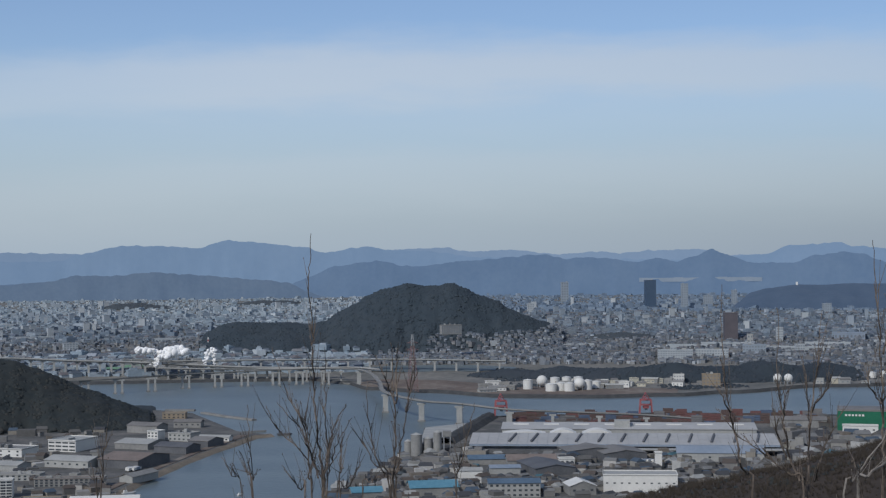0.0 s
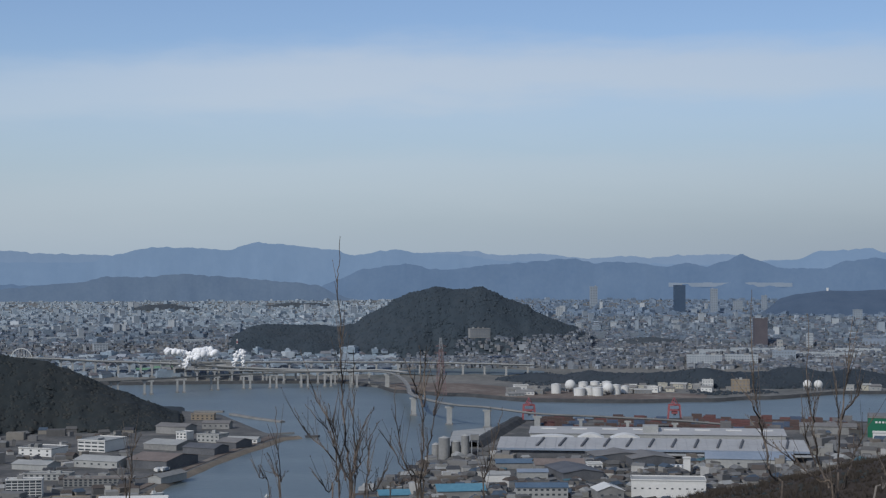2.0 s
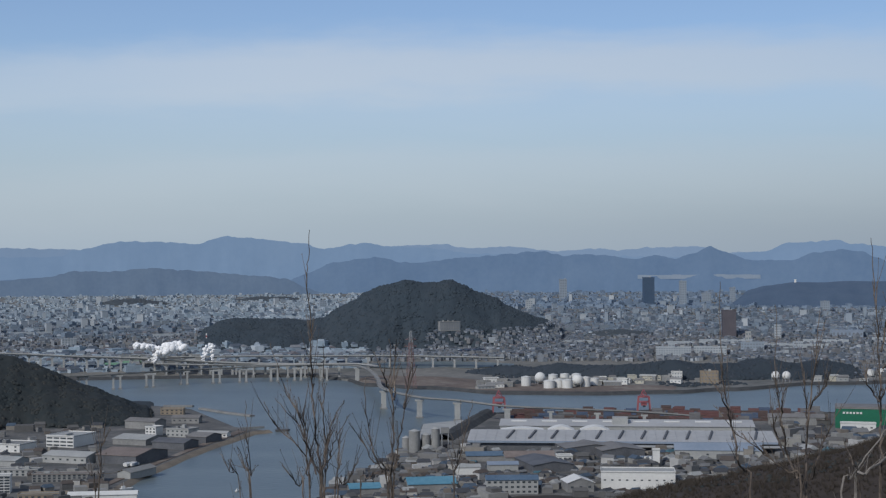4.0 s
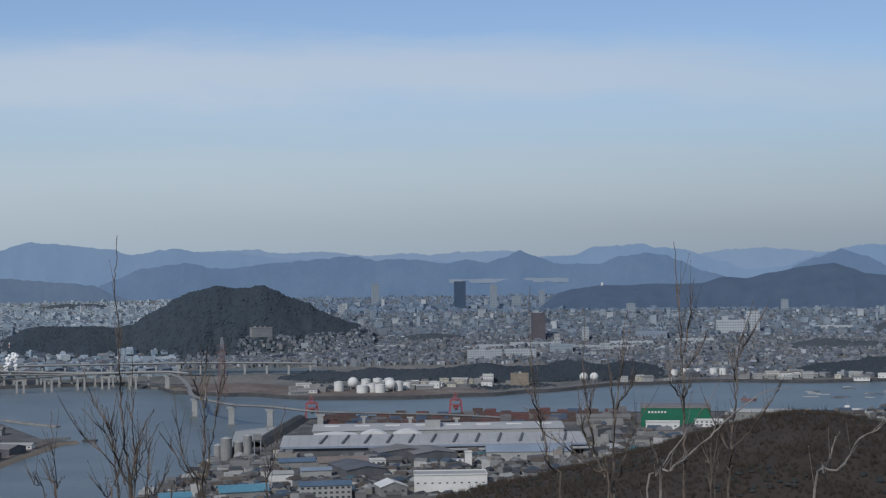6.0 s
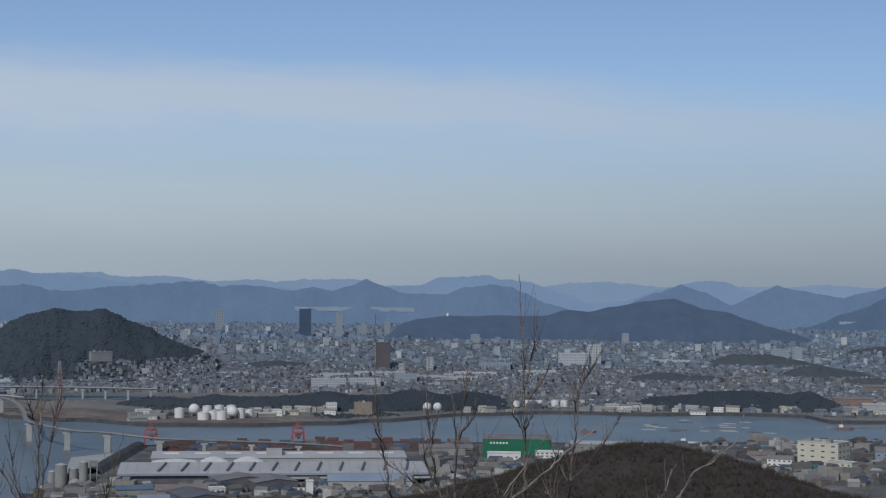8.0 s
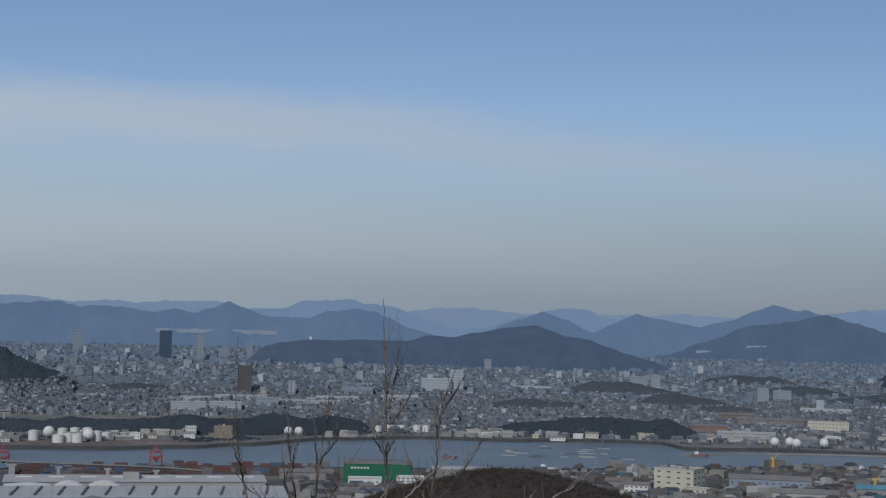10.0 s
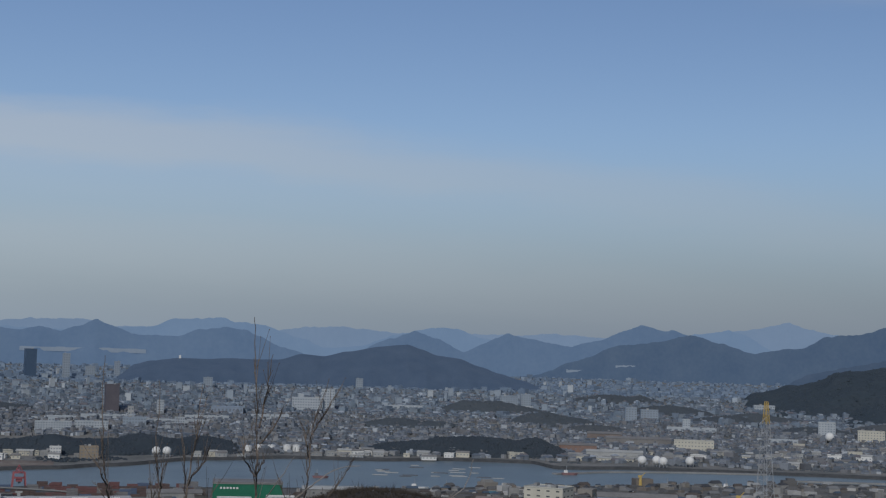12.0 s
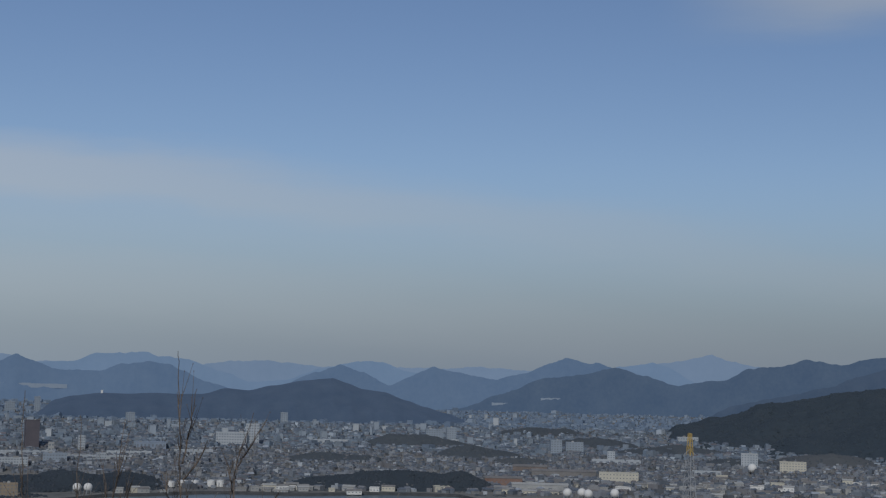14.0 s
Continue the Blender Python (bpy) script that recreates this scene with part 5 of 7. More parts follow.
def bay_bridge():
    e = thing("bay_bridge", pose(0, 0, 0), "long grey concrete road bridge curving across the bay", "bridge")
    line = [(-19, 2180, 21), (-15, 2200, 21), (-12.45, 2218, 22), (-9.94, 2280, 22), (-7.9, 2300, 23), (-5.6, 2318, 24), (-4.2, 2318, 24), (-3.3, 2270, 25), (-2.8, 2170, 25), (-2.52, 2020, 25), (-2.28, 1849, 25), (-0.89, 1737, 24), (0.58, 1706, 23), (2.52, 1665, 20), (5.0, 1664, 17), (7.5, 1668, 14), (9.5, 1672, 10)]
    sweep("deck", line, 6.0, 1.0, M_CONCRETE, e)
    for b, r in ((-13.7, 2210), (-12.45, 2218), (-11.22, 2240), (-9.94, 2280), (-8.71, 2292), (-7.7, 2302), (-6.5, 2312), (-5.6, 2318), (-4.6, 2305)):
        pier(e, b, r, 0, 20.5, 3.0, 5.0)
    for b, r, z in ((-3.3, 2270, 22.4), (-2.28, 1849, 22.4), (-0.89, 1737, 21.4), (0.58, 1706, 20.6), (2.52, 1665, 17.6)):
        pier(e, b, r, 0 if b < 2 else 2.5, z, 6.5)
    for b, r, z in ((4.2, 1664, 15), (6.0, 1665, 13), (7.8, 1668, 11)):
        pier(e, b, r, 2.5, z, 3.5)


def viaducts():
    e = thing("expressway_viaduct", pose(0, 0, 0), "pale elevated expressway on close-set piers", "viaduct")
    line = [(-20, 2530, 43), (-16.6, 2500, 40), (-14, 2480, 34), (-12, 2465, 31), (-10, 2440, 27), (-8, 2415, 23), (-6, 2400, 21), (-4.2, 2390, 20)]
    sweep("deck", line, 14, 2.2, M_DECK, e)
    for i in range(34):
        b = -18.6 + i * 0.42
        r = along([(p[0], p[1]) for p in line], b)
        z = along([(p[0], p[2]) for p in line], b)
        pier(e, b, r, plain_z(r), z - 2.4, 3.4)
    f = thing("approach_viaduct", pose(0, 0, 0), "white-railed slip road bridging the inlet", "viaduct")
    line = [(-10.5, 2500, 29), (-8, 2490, 29), (-5, 2480, 28.5), (-2.3, 2470, 28.5), (0, 2460, 27), (2.4, 2450, 25)]
    sweep("deck", line, 11, 1.6, M_PALE_CONCRETE, f)
    for i in range(15):
        b = -9.6 + i * 0.84
        r = along([(p[0], p[1]) for p in line], b)
        z = along([(p[0], p[2]) for p in line], b)
        pier(f, b, r, plain_z(r), z - 1.8, 3.0)
    g = thing("slip_road", pose(0, 0, 0), "pale slip road joining the bay bridge", "viaduct")
    sweep("deck", [(-11, 2432, 22), (-9, 2420, 20), (-7, 2395, 20), (-5.2, 2370, 22), (-3.6, 2330, 25), (-2.6, 2260, 26)], 10, 1.5, M_DECK, g)
    for i in range(12):
        b = -10.6 + i * 0.66
        pier(g, b, along([(-11, 2432), (-9, 2420), (-7, 2395), (-5.2, 2370), (-3.6, 2330), (-2.6, 2260)], b), 1 if b > -6 else 2.5, 19, 2.6)


bay_bridge()
viaducts()


def inlet():
    """Narrow arm of water that lies behind the point and under the slip road."""
    verts, faces = [], []
    n, k = 36, 4
    for i in range(n + 1):
        b = -3.4 + 6.2 * i / n
        edge = min(1.0, 4 * i / n, 4 * (n - i) / n)
        mid = 2484 + 5 * noise.noise(Vector((b, 1.5, 0)))
        for j in range(k + 1):
            r = mid + (j / k - 0.5) * (12 + 46 * edge)
            verts.append(polar(b, r, plain_z(r) + 1.1))
    for i in range(n):
        for j in range(k):
            c = i * (k + 1) + j
            faces.append((c, c + k + 1, c + k + 2, c + 1))
    tagged(mesh_object("water_inlet", verts, faces, M_WATER), "narrow water inlet behind the reclaimed point", "water", kind="structure")


inlet()
slab("point_soil", [(-2.8, 2205), (-0.8, 2146), (2.5, 2054), (5.8, 2045), (9, 2080), (9, 2160), (3.0, 2200), (0, 2330), (-2.6, 2370), (-3.4, 2290)], 2, 3.2, M_FILL, "bare brown reclaimed soil of the point", "ground")


def arch_bridge():
    e = thing("arch_bridge", pose(*polar(-17.1, 2600, 34), 0, 0, facing(-17.1)), "small white steel arch bridge behind the viaduct", "bridge")
    for y in (-5, 5):
        bm = bmesh.new()
        n = 14
        for i in range(n):
            a, b = math.pi * i / n, math.pi * (i + 1) / n
            beam(bm, (-17 * math.cos(a), y, 17 * math.sin(a)), (-17 * math.cos(b), y, 17 * math.sin(b)), 1.3)
        part("arch", bm, M_WHITE, e)
        for i in range(1, 8):
            x = -17 + 34 * i / 8
            bm = bmesh.new()
            beam(bm, (x, y, 0), (x, y, 17 * math.sqrt(max(0, 1 - (x / 17) ** 2))), 0.35)
            part("hanger", bm, M_WHITE, e)
    bm = bmesh.new()
    box(bm, -20, 20, -6, 6, -1.5, 0)
    part("deck", bm, M_PALE_CONCRETE, e)
    for x in (-18, 18):
        bm = bmesh.new()
        box(bm, x - 1.5, x + 1.5, -5, 5, -14, -1.5)
        part("abutment", bm, M_CONCRETE, e)


arch_bridge()


# ---- power plant: chimney, boilers and steam ----
def chimney(b, dip, h, r0, bands):
    e = thing("chimney", pose(*spot(b, dip)), "slim red and white banded chimney", "chimney")
    n = bands
    for i in range(n):
        bm = bmesh.new()
        ra, rb = r0 * (1 - 0.35 * i / n), r0 * (1 - 0.35 * (i + 1) / n)
        bmesh.ops.create_cone(bm, cap_ends=True, segments=14, radius1=ra, radius2=rb, depth=h / n, matrix=Matrix.Translation((0, 0, h * (i + 0.5) / n)))
        part("band", bm, M_RED if i % 2 == 1 else M_WHITE, e)


chimney(-9.08, 3.12, 26, 1.7, 7)


def lattice_tower(name, at, h, w, label, top_mat, body_mat, panels=9, arms=()):
    e = thing(name, pose(at.x, at.y, at.z, 0, 0, 20), label, "pylon")
    for k in range(panels):
        z0, z1 = h * k / panels, h * (k + 1) / panels
        a, b = w * (1 - 0.85 * k / panels), w * (1 - 0.85 * (k + 1) / panels)
        bm = bmesh.new()
        for sx in (-1, 1):
            for sy in (-1, 1):
                beam(bm, (sx * a / 2, sy * a / 2, z0), (sx * b / 2, sy * b / 2, z1), w * 0.030)
            beam(bm, (sx * a / 2, -a / 2, z0), (sx * b / 2, b / 2, z1), w * 0.016)
            beam(bm, (-a / 2, sx * a / 2, z0), (b / 2, sx * b / 2, z1), w * 0.016)
            beam(bm, (a / 2, sx * a / 2, z0), (-b / 2, sx * b / 2, z1), w * 0.016)
            beam(bm, (sx * b / 2, -b / 2, z1), (sx * b / 2, b / 2, z1), w * 0.016)
            beam(bm, (-b / 2, sx * b / 2, z1), (b / 2, sx * b / 2, z1), w * 0.016)
        part("panel", bm, top_mat if k >= panels - 2 else body_mat, e)
    for z, l in arms:
        bm = bmesh.new()
        beam(bm, (-l, 0, z), (l, 0, z), w * 0.05)
        beam(bm, (-l, 0, z), (0, 0, z + h * 0.04), w * 0.03)
        beam(bm, (l, 0, z), (0, 0, z + h * 0.04), w * 0.03)
        part("cross_arm", bm, body_mat, e)
    return e


lattice_tower("pylon", polar(35.97, 1500, 2.5), 132, 17, "tall grey lattice pylon with a yellow top", M_YELLOW, M_STEEL, 12, ((84, 11), (98, 12), (111, 10)))
lattice_tower("pylon", polar(-1.22, 2118, 3.2), 82, 13, "faded red and grey lattice pylon on the point", M_STEEL, M_DULL_RED, 10, ((60, 9), (70, 8)))


def power_plant():
    rng = random.Random(5)
    for i in range(22):
        b, dip = rng.uniform(-12.3, -9.2), rng.uniform(3.72, 3.95)
        by_dip("plant_building", b, dip, rng.uniform(-15, 15), rng.uniform(10, 30), rng.uniform(8, 16), rng.uniform(6, 17), rng.choice((M_CONCRETE, M_STEEL, M_PALE_CONCRETE)), M_CONCRETE,
               "grey steel and concrete plant building by the water", "plant", extras=2)
    for b, h in ((-10.75, 34), (-11.6, 18), (-10.2, 20), (-9.9, 22)):
        e = thing("flue_stack", pose(*spot(b, 3.8)), "dark steel flue stack of the power plant", "chimney", "plant stacks")
        bm = bmesh.new()
        bmesh.ops.create_cone(bm, cap_ends=True, segments=12, radius1=1.5, radius2=1.2, depth=h, matrix=Matrix.Translation((0, 0, h / 2)))
        part("shaft", bm, M_DARK_METAL, e)
        bm = bmesh.new()
        bmesh.ops.create_cone(bm, cap_ends=True, segments=12, radius1=1.9, radius2=1.9, depth=1.2, matrix=Matrix.Translation((0, 0, h)))
        part("rim", bm, M_STEEL, e)


power_plant()


by_dip("plant_shed", -12.35, 3.86, 4, 46, 16, 6, M_PALE_CONCRETE, M_GREEN_ROOF, "low plant shed with a pale green roof", "shed", roof="gable", rise=3)
by_dip("plant_shed", -11.85, 3.80, 4, 30, 14, 6, M_PALE_CONCRETE, M_GREEN_ROOF, "low plant shed with a pale green roof", "shed", roof="gable", rise=3)


def steam(b, r, z, run, puffs, seed, size):
    """A standing plume of steam: many soft billows, swelling as they rise and drift."""
    rng = random.Random(seed)
    bm = bmesh.new()
    for i in range(puffs):
        t = i / puffs
        x, up = run[0] * t + rng.gauss(0, size * (0.25 + 0.6 * t)), run[1] * (t ** 0.7) + rng.gauss(0, size * 0.25)
        s = size * (0.30 + 0.75 * t) * rng.uniform(0.35, 1.0)
        bmesh.ops.create_icosphere(bm, subdivisions=2, radius=s, matrix=Matrix.Translation((x, rng.gauss(0, size * 0.4), up)))
    for v in bm.verts:
        v.co += v.normal * size * 0.35 * noise.fractal(v.co * (0.7 / size), 1.0, 2.0, 3)
    ob = part("steam_plume", bm, M_STEAM)
    ob.data.polygons.foreach_set("use_smooth", [True] * len(ob.data.polygons))
    ob.matrix_world = pose(*polar(b, r, z), 0, 0, facing(b))
    tagged(ob, "white steam billowing from the power plant", "steam", kind="stuff")


steam(-11.1, 2440, 26, (34, 24), 330, 2, 7.4)
steam(-10.6, 2440, 44, (-44, 7), 230, 3, 5.4)
steam(-9.25, 2430, 22, (8, 24), 70, 4, 3.2)
steam(-8.85, 2430, 22, (-2, 30), 80, 6, 3.2)


# ---- tank farm on the far shore ----
def tank(b, dip, r, h, sphere=False):
    e = thing("storage_tank", pose(*spot(b, dip)), "white %s storage tank by the shore" % ("spherical" if sphere else "round steel"), "tank", "storage tanks")
    bm = bmesh.new()
    if sphere:
        bmesh.ops.create_uvsphere(bm, u_segments=20, v_segments=14, radius=r, matrix=Matrix.Translation((0, 0, r + 2.5)))
        for f in bm.faces:
            f.smooth = True
        part("shell", bm, M_WHITE, e)
        for k in range(6):
            a = k * math.pi / 3
            bm = bmesh.new()
            beam(bm, (r * 0.9 * math.cos(a), r * 0.9 * math.sin(a), 0), (r * 0.9 * math.cos(a), r * 0.9 * math.sin(a), r + 2.5), 0.6)
            part("leg", bm, M_STEEL, e)
    else:
        bmesh.ops.create_cone(bm, cap_ends=True, segments=24, radius1=r, radius2=r, depth=h, matrix=Matrix.Translation((0, 0, h / 2)))
        part("shell", bm, M_WHITE, e)
        bm = bmesh.new()
        bmesh.ops.create_cone(bm, cap_ends=True, segments=24, radius1=r + 0.3, radius2=0.4, depth=r * 0.2, matrix=Matrix.Translation((0, 0, h + r * 0.1)))
        part("roof", bm, M_WHITE, e)


for b, dip, r, h, s in ((3.25, 4.72, 7, 14, 0), (3.80, 4.66, 8, 13, 1), (4.15, 4.80, 8, 11, 0), (4.52, 4.78, 7, 12, 0), (4.85, 4.80, 7.5, 12, 0), (5.25, 4.76, 8, 13, 1), (5.55, 4.74, 7, 14, 0), (4.3, 4.60, 7, 13, 0), (4.75, 4.58, 7, 13, 0), (5.2, 4.55, 7, 12, 0), (5.9, 4.70, 6, 11, 0)):
    tank(b, dip, r, h, bool(s))
for b, dip, r, h, s in ((12.75, 4.48, 6.5, 0, 1), (13.15, 4.48, 6.5, 0, 1), (16.2, 4.22, 6, 9, 0), (16.65, 4.2, 7, 10, 0), (17.1, 4.2, 6.5, 10, 0), (17.7, 4.18, 6.5, 10, 0), (18.05, 4.18, 6, 10, 0), (31.35, 4.36, 7, 0, 1), (31.9, 4.34, 7, 0, 1), (32.15, 4.38, 7, 0, 1), (33.15, 4.32, 7, 0, 1), (38.3, 3.2, 8, 0, 1)):
    tank(b, dip, r, h, bool(s))


def shore_works():
    rng = random.Random(21)
    # works beside the tanks
    for b0, b1, d0, d1, n in ((4.6, 7.3, 4.45, 4.75, 22), (7.3, 10.6, 4.4, 4.65, 16), (0.9, 3.0, 4.6, 4.85, 7), (18.6, 24.5, 4.15, 4.4, 26), (13.4, 16, 4.35, 4.5, 6), (24.5, 28.2, 4.0, 4.25, 12), (28.5, 37.5, 3.75, 4.25, 40), (36, 44, 3.4, 4.1, 30)):
        for _ in range(n):
            w = rng.uniform(9, 26)
            by_dip("shore_building", rng.uniform(b0, b1), rng.uniform(d0, d1), rng.uniform(-20, 20), w, rng.uniform(8, 14), rng.uniform(4, 9), rng.choice((M_WHITE, M_PALE_CONCRETE, M_PALE_CONCRETE, M_CONCRETE, M_CREAM)),
                   rng.choice((M_PALE_CONCRETE, M_CONCRETE, M_GREY_SHEET, M_GREY_SHEET)), "small pale works building along the far shore", "building", roof=rng.choice(("flat", "gable")), rise=2.2, rows=1, cols=int(w / 5), group="works along the shore")


shore_works()
by_dip("tan_block", 10.28, 4.62, 4, 26, 16, 18, M_BROWN_STONE, M_BROWN_STONE, "tan stepped block on the far shore", "building", rows=4, cols=5, extras=3)
by_dip("white_block", 9.05, 4.5, 3, 16, 12, 13, M_WHITE, M_PALE_CONCRETE, "white four-storey block on the far shore", "building", rows=3, cols=4, extras=2)
by_dip("terracotta_works", 28.9, 3.95, 3, 62, 20, 13, M_TERRACOTTA, M_GREY_SHEET, "low terracotta works by the water", "factory", roof="gable", rise=3, rows=1, cols=8)
by_dip("long_works", 33.3, 3.72, 2, 66, 18, 17, M_CREAM, M_PALE_CONCRETE, "long cream three-storey works with rows of windows", "factory", rows=3, cols=12, extras=2)
by_dip("pale_works", 30.3, 4.1, 2, 92, 20, 10, M_PALE_CONCRETE, M_PALE_CONCRETE, "long pale sheet-roofed quay shed", "shed", roof="gable", rise=3)
by_dip("grey_works", 31.2, 3.6, 2, 110, 30, 12, M_GREY_SHEET, M_GREY_SHEET, "long grey sheet-metal works hall", "factory", roof="gable", rise=3)
by_dip("grey_works", 29.9, 3.4, 2, 60, 30, 10, M_BROWN_ROOF, M_GREY_SHEET, "grey-brown sheet-roofed works hall", "factory", roof="gable", rise=3)
by_dip("pale_works", 39.8, 3.1, 3, 46, 18, 18, M_CREAM, M_PALE_CONCRETE, "cream four-storey school-like block", "building", rows=4, cols=9, extras=2)
by_dip("pale_works", 38.2, 3.0, 3, 30, 18, 26, M_TOWER_PALE, M_PALE_CONCRETE, "pale concrete apartment slab block", "apartments", rows=6, cols=6, extras=1)

# ---- taller blocks in the town ----
def tower(b, dip, w, d, h, mat, label, rows, cols, name="apartment_tower", twist=8, crown=True):
    e = building(name, spot(b, dip), facing(b, twist), w, d, h, mat, mat, label, "tower block", rows=rows, cols=cols, side=max(1, cols // 2), extras=1 if crown else 0, win=(w / cols * 0.5, h / max(rows, 1) * 0.4))
    return e


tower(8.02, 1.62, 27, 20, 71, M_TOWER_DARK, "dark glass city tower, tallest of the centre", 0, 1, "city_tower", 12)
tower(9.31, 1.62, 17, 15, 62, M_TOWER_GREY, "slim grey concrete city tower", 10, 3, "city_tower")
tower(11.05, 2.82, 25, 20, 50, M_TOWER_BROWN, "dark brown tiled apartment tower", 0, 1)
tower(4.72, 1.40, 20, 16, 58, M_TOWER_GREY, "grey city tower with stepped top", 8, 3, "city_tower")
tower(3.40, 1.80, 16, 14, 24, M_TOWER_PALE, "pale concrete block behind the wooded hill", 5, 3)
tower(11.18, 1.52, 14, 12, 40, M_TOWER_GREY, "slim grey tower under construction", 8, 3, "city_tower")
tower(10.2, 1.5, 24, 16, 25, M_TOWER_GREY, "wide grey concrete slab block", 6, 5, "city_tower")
tower(8.92, 3.56, 60, 16, 15, M_TOWER_PALE, "long pale concrete slab of flats", 4, 14, "apartment_slab", 0)
tower(8.85, 3.54, 11, 14, 20, M_TOWER_PALE, "pale stair core of the flats", 4, 2, "apartment_slab", 0, False)
tower(10.31, 3.49, 56, 14, 13, M_TOWER_PALE, "long pale concrete slab of flats", 3, 12, "apartment_slab", 0)
tower(11.9, 3.36, 40, 20, 15, M_TOWER_GREY, "grey flat-roofed concrete hall", 3, 8, "apartment_slab", 0)
tower(11.75, 2.95, 10, 8, 16, M_PALE_CONCRETE, "small white cube block", 2, 2)
tower(12.85, 2.85, 12, 10, 24, M_TOWER_PALE, "slim pale concrete apartment block", 5, 3)
tower(13.6, 3.3, 16, 12, 14, M_TOWER_PALE, "pale concrete apartment block in town", 3, 4)
tower(18.41, 2.66, 60, 26, 26, M_TOWER_PALE, "wide pale stepped hospital block", 5, 12, "hospital_block", 0)
tower(19.2, 2.64, 26, 20, 42, M_TOWER_PALE, "pale tower of the hospital", 8, 5, "hospital_block", 0)
tower(15.4, 2.80, 56, 24, 12, M_SHED_BLUE, "pale blue arched hall in the town", 1, 8, "sports_hall", 0)
tower(26.2, 2.42, 36, 16, 30, M_TOWER_GREY, "grey gabled slab of flats", 7, 7, "apartment_slab", 6)
tower(26.85, 2.38, 20, 16, 32, M_TOWER_GREY, "grey concrete slab of flats", 7, 4, "apartment_slab", 6)
tower(20.4, 1.8, 16, 14, 28, M_TOWER_GREY, "grey tower at the foot of the hills", 6, 3)
tower(14.6, 1.85, 20, 14, 24, M_TOWER_GREY, "grey tower among the blocks", 6, 4)
tower(30.9, 2.72, 22, 14, 28, M_TOWER_GREY, "grey concrete slab of flats", 6, 4)
tower(31.6, 2.66, 34, 14, 22, M_TOWER_GREY, "grey concrete slab of flats", 5, 6)
tower(33.0, 2.95, 14, 10, 20, M_TOWER_PALE, "pale concrete block of flats", 5, 3)
tower(35.9, 2.2, 44, 16, 16, M_TOWER_PALE, "long pale concrete hillside hall", 3, 8)
tower(-14.2, 3.02, 26, 14, 14, M_TOWER_PALE, "pale slab behind the viaduct", 4, 5)
tower(-4.6, 1.75, 16, 12, 24, M_TOWER_GREY, "grey block beyond the hill", 5, 3)
for bb, dd, ww, hh in ((10.9, 3.05, 95, 5), (13.2, 3.22, 120, 6), (14.6, 3.05, 80, 6), (9.4, 3.15, 70, 6), (5.2, 3.1, 60, 5), (17.0, 3.0, 70, 8), (22.3, 2.5, 80, 8), (33.2, 3.0, 90, 7), (36.4, 3.3, 70, 6), (-15.5, 2.6, 70, 7), (-12.5, 2.4, 60, 6), (-10.6, 2.75, 50, 7), (-16.8, 2.1, 60, 7)):
    tower(bb, dd, ww, 16, hh, M_TOWER_PALE, "long low pale-roofed hall in the town", 1, 8, "long_hall", 1.5, False)
rngc = random.Random(77)
for _ in range(260):
    bb, dd = rngc.uniform(-17, 30), rngc.uniform(1.35, 2.5)
    if -10 < bb < 3.6 and dd > 1.6:
        continue
    if bb > 13 and rngc.random() < 0.5:
        continue
    if 10.5 < bb < 27.5 and dd < 1.78:
        continue
    ww = rngc.uniform(6, 15)
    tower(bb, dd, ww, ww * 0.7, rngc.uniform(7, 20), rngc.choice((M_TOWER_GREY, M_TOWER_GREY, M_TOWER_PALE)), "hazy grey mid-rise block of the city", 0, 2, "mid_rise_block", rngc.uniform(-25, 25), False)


def clearing(b, rise, r, w, h, drop, label):
    """A pale terrace cut into a far hillside."""
    bm = bmesh.new()
    rng = random.Random(int(b * 10))
    n = 14
    for i in range(n):
        x = -w / 2 + w * (i + 0.5) / n
        hh = h * rng.uniform(0.4, 1.0)
        box(bm, x - w / n * 0.5, x + w / n * 0.5, 0, 60, -drop, hh)
    ob = part("hillside_terrace", bm, M_TERRACE)
    ob.matrix_world = pose(*sight(b, rise, r), 0, 0, facing(b))
    tagged(ob, label, "terrace", kind="structure")


# the faint glow stands in for haze before the terraces
M_TERRACE = material("hazed_terrace", [(0.15, 0.185, 0.225), (0.19, 0.22, 0.26)], 0.02, 0.95, glow=(0.10, 0.14, 0.20, 0.5))
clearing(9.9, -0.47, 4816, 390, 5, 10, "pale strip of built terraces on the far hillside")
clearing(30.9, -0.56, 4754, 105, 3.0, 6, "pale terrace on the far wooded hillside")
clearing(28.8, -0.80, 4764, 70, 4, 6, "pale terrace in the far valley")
hilltop = building("hilltop_pagoda", sight(13.5, -0.76, 3890), facing(13.5), 5, 5, 8, M_WHITE, M_WHITE, "small white pagoda-like tower on a wooded hill", "tower")

M_ROOF_HOTEL = material("hotel_roof", [(0.10, 0.11, 0.12), (0.16, 0.17, 0.18)], 0.1, 0.9)
# hotel on the wooded hill's shoulder
hp = polar(0.32, 2560)
hp.z = max(CENTRE_HILL.z(hp), EYE + 2560 * math.tan(radians(-2.5)))
building("hillside_hotel", Vector((hp.x, hp.y, hp.z - 2)), facing(0.32, 14), 36, 16, 14, M_CONCRETE, M_ROOF_HOTEL, "grey multi-storey hotel on the hill's shoulder", "hotel", rows=6, cols=12, side=3, extras=3, win=(2.0, 1.4))


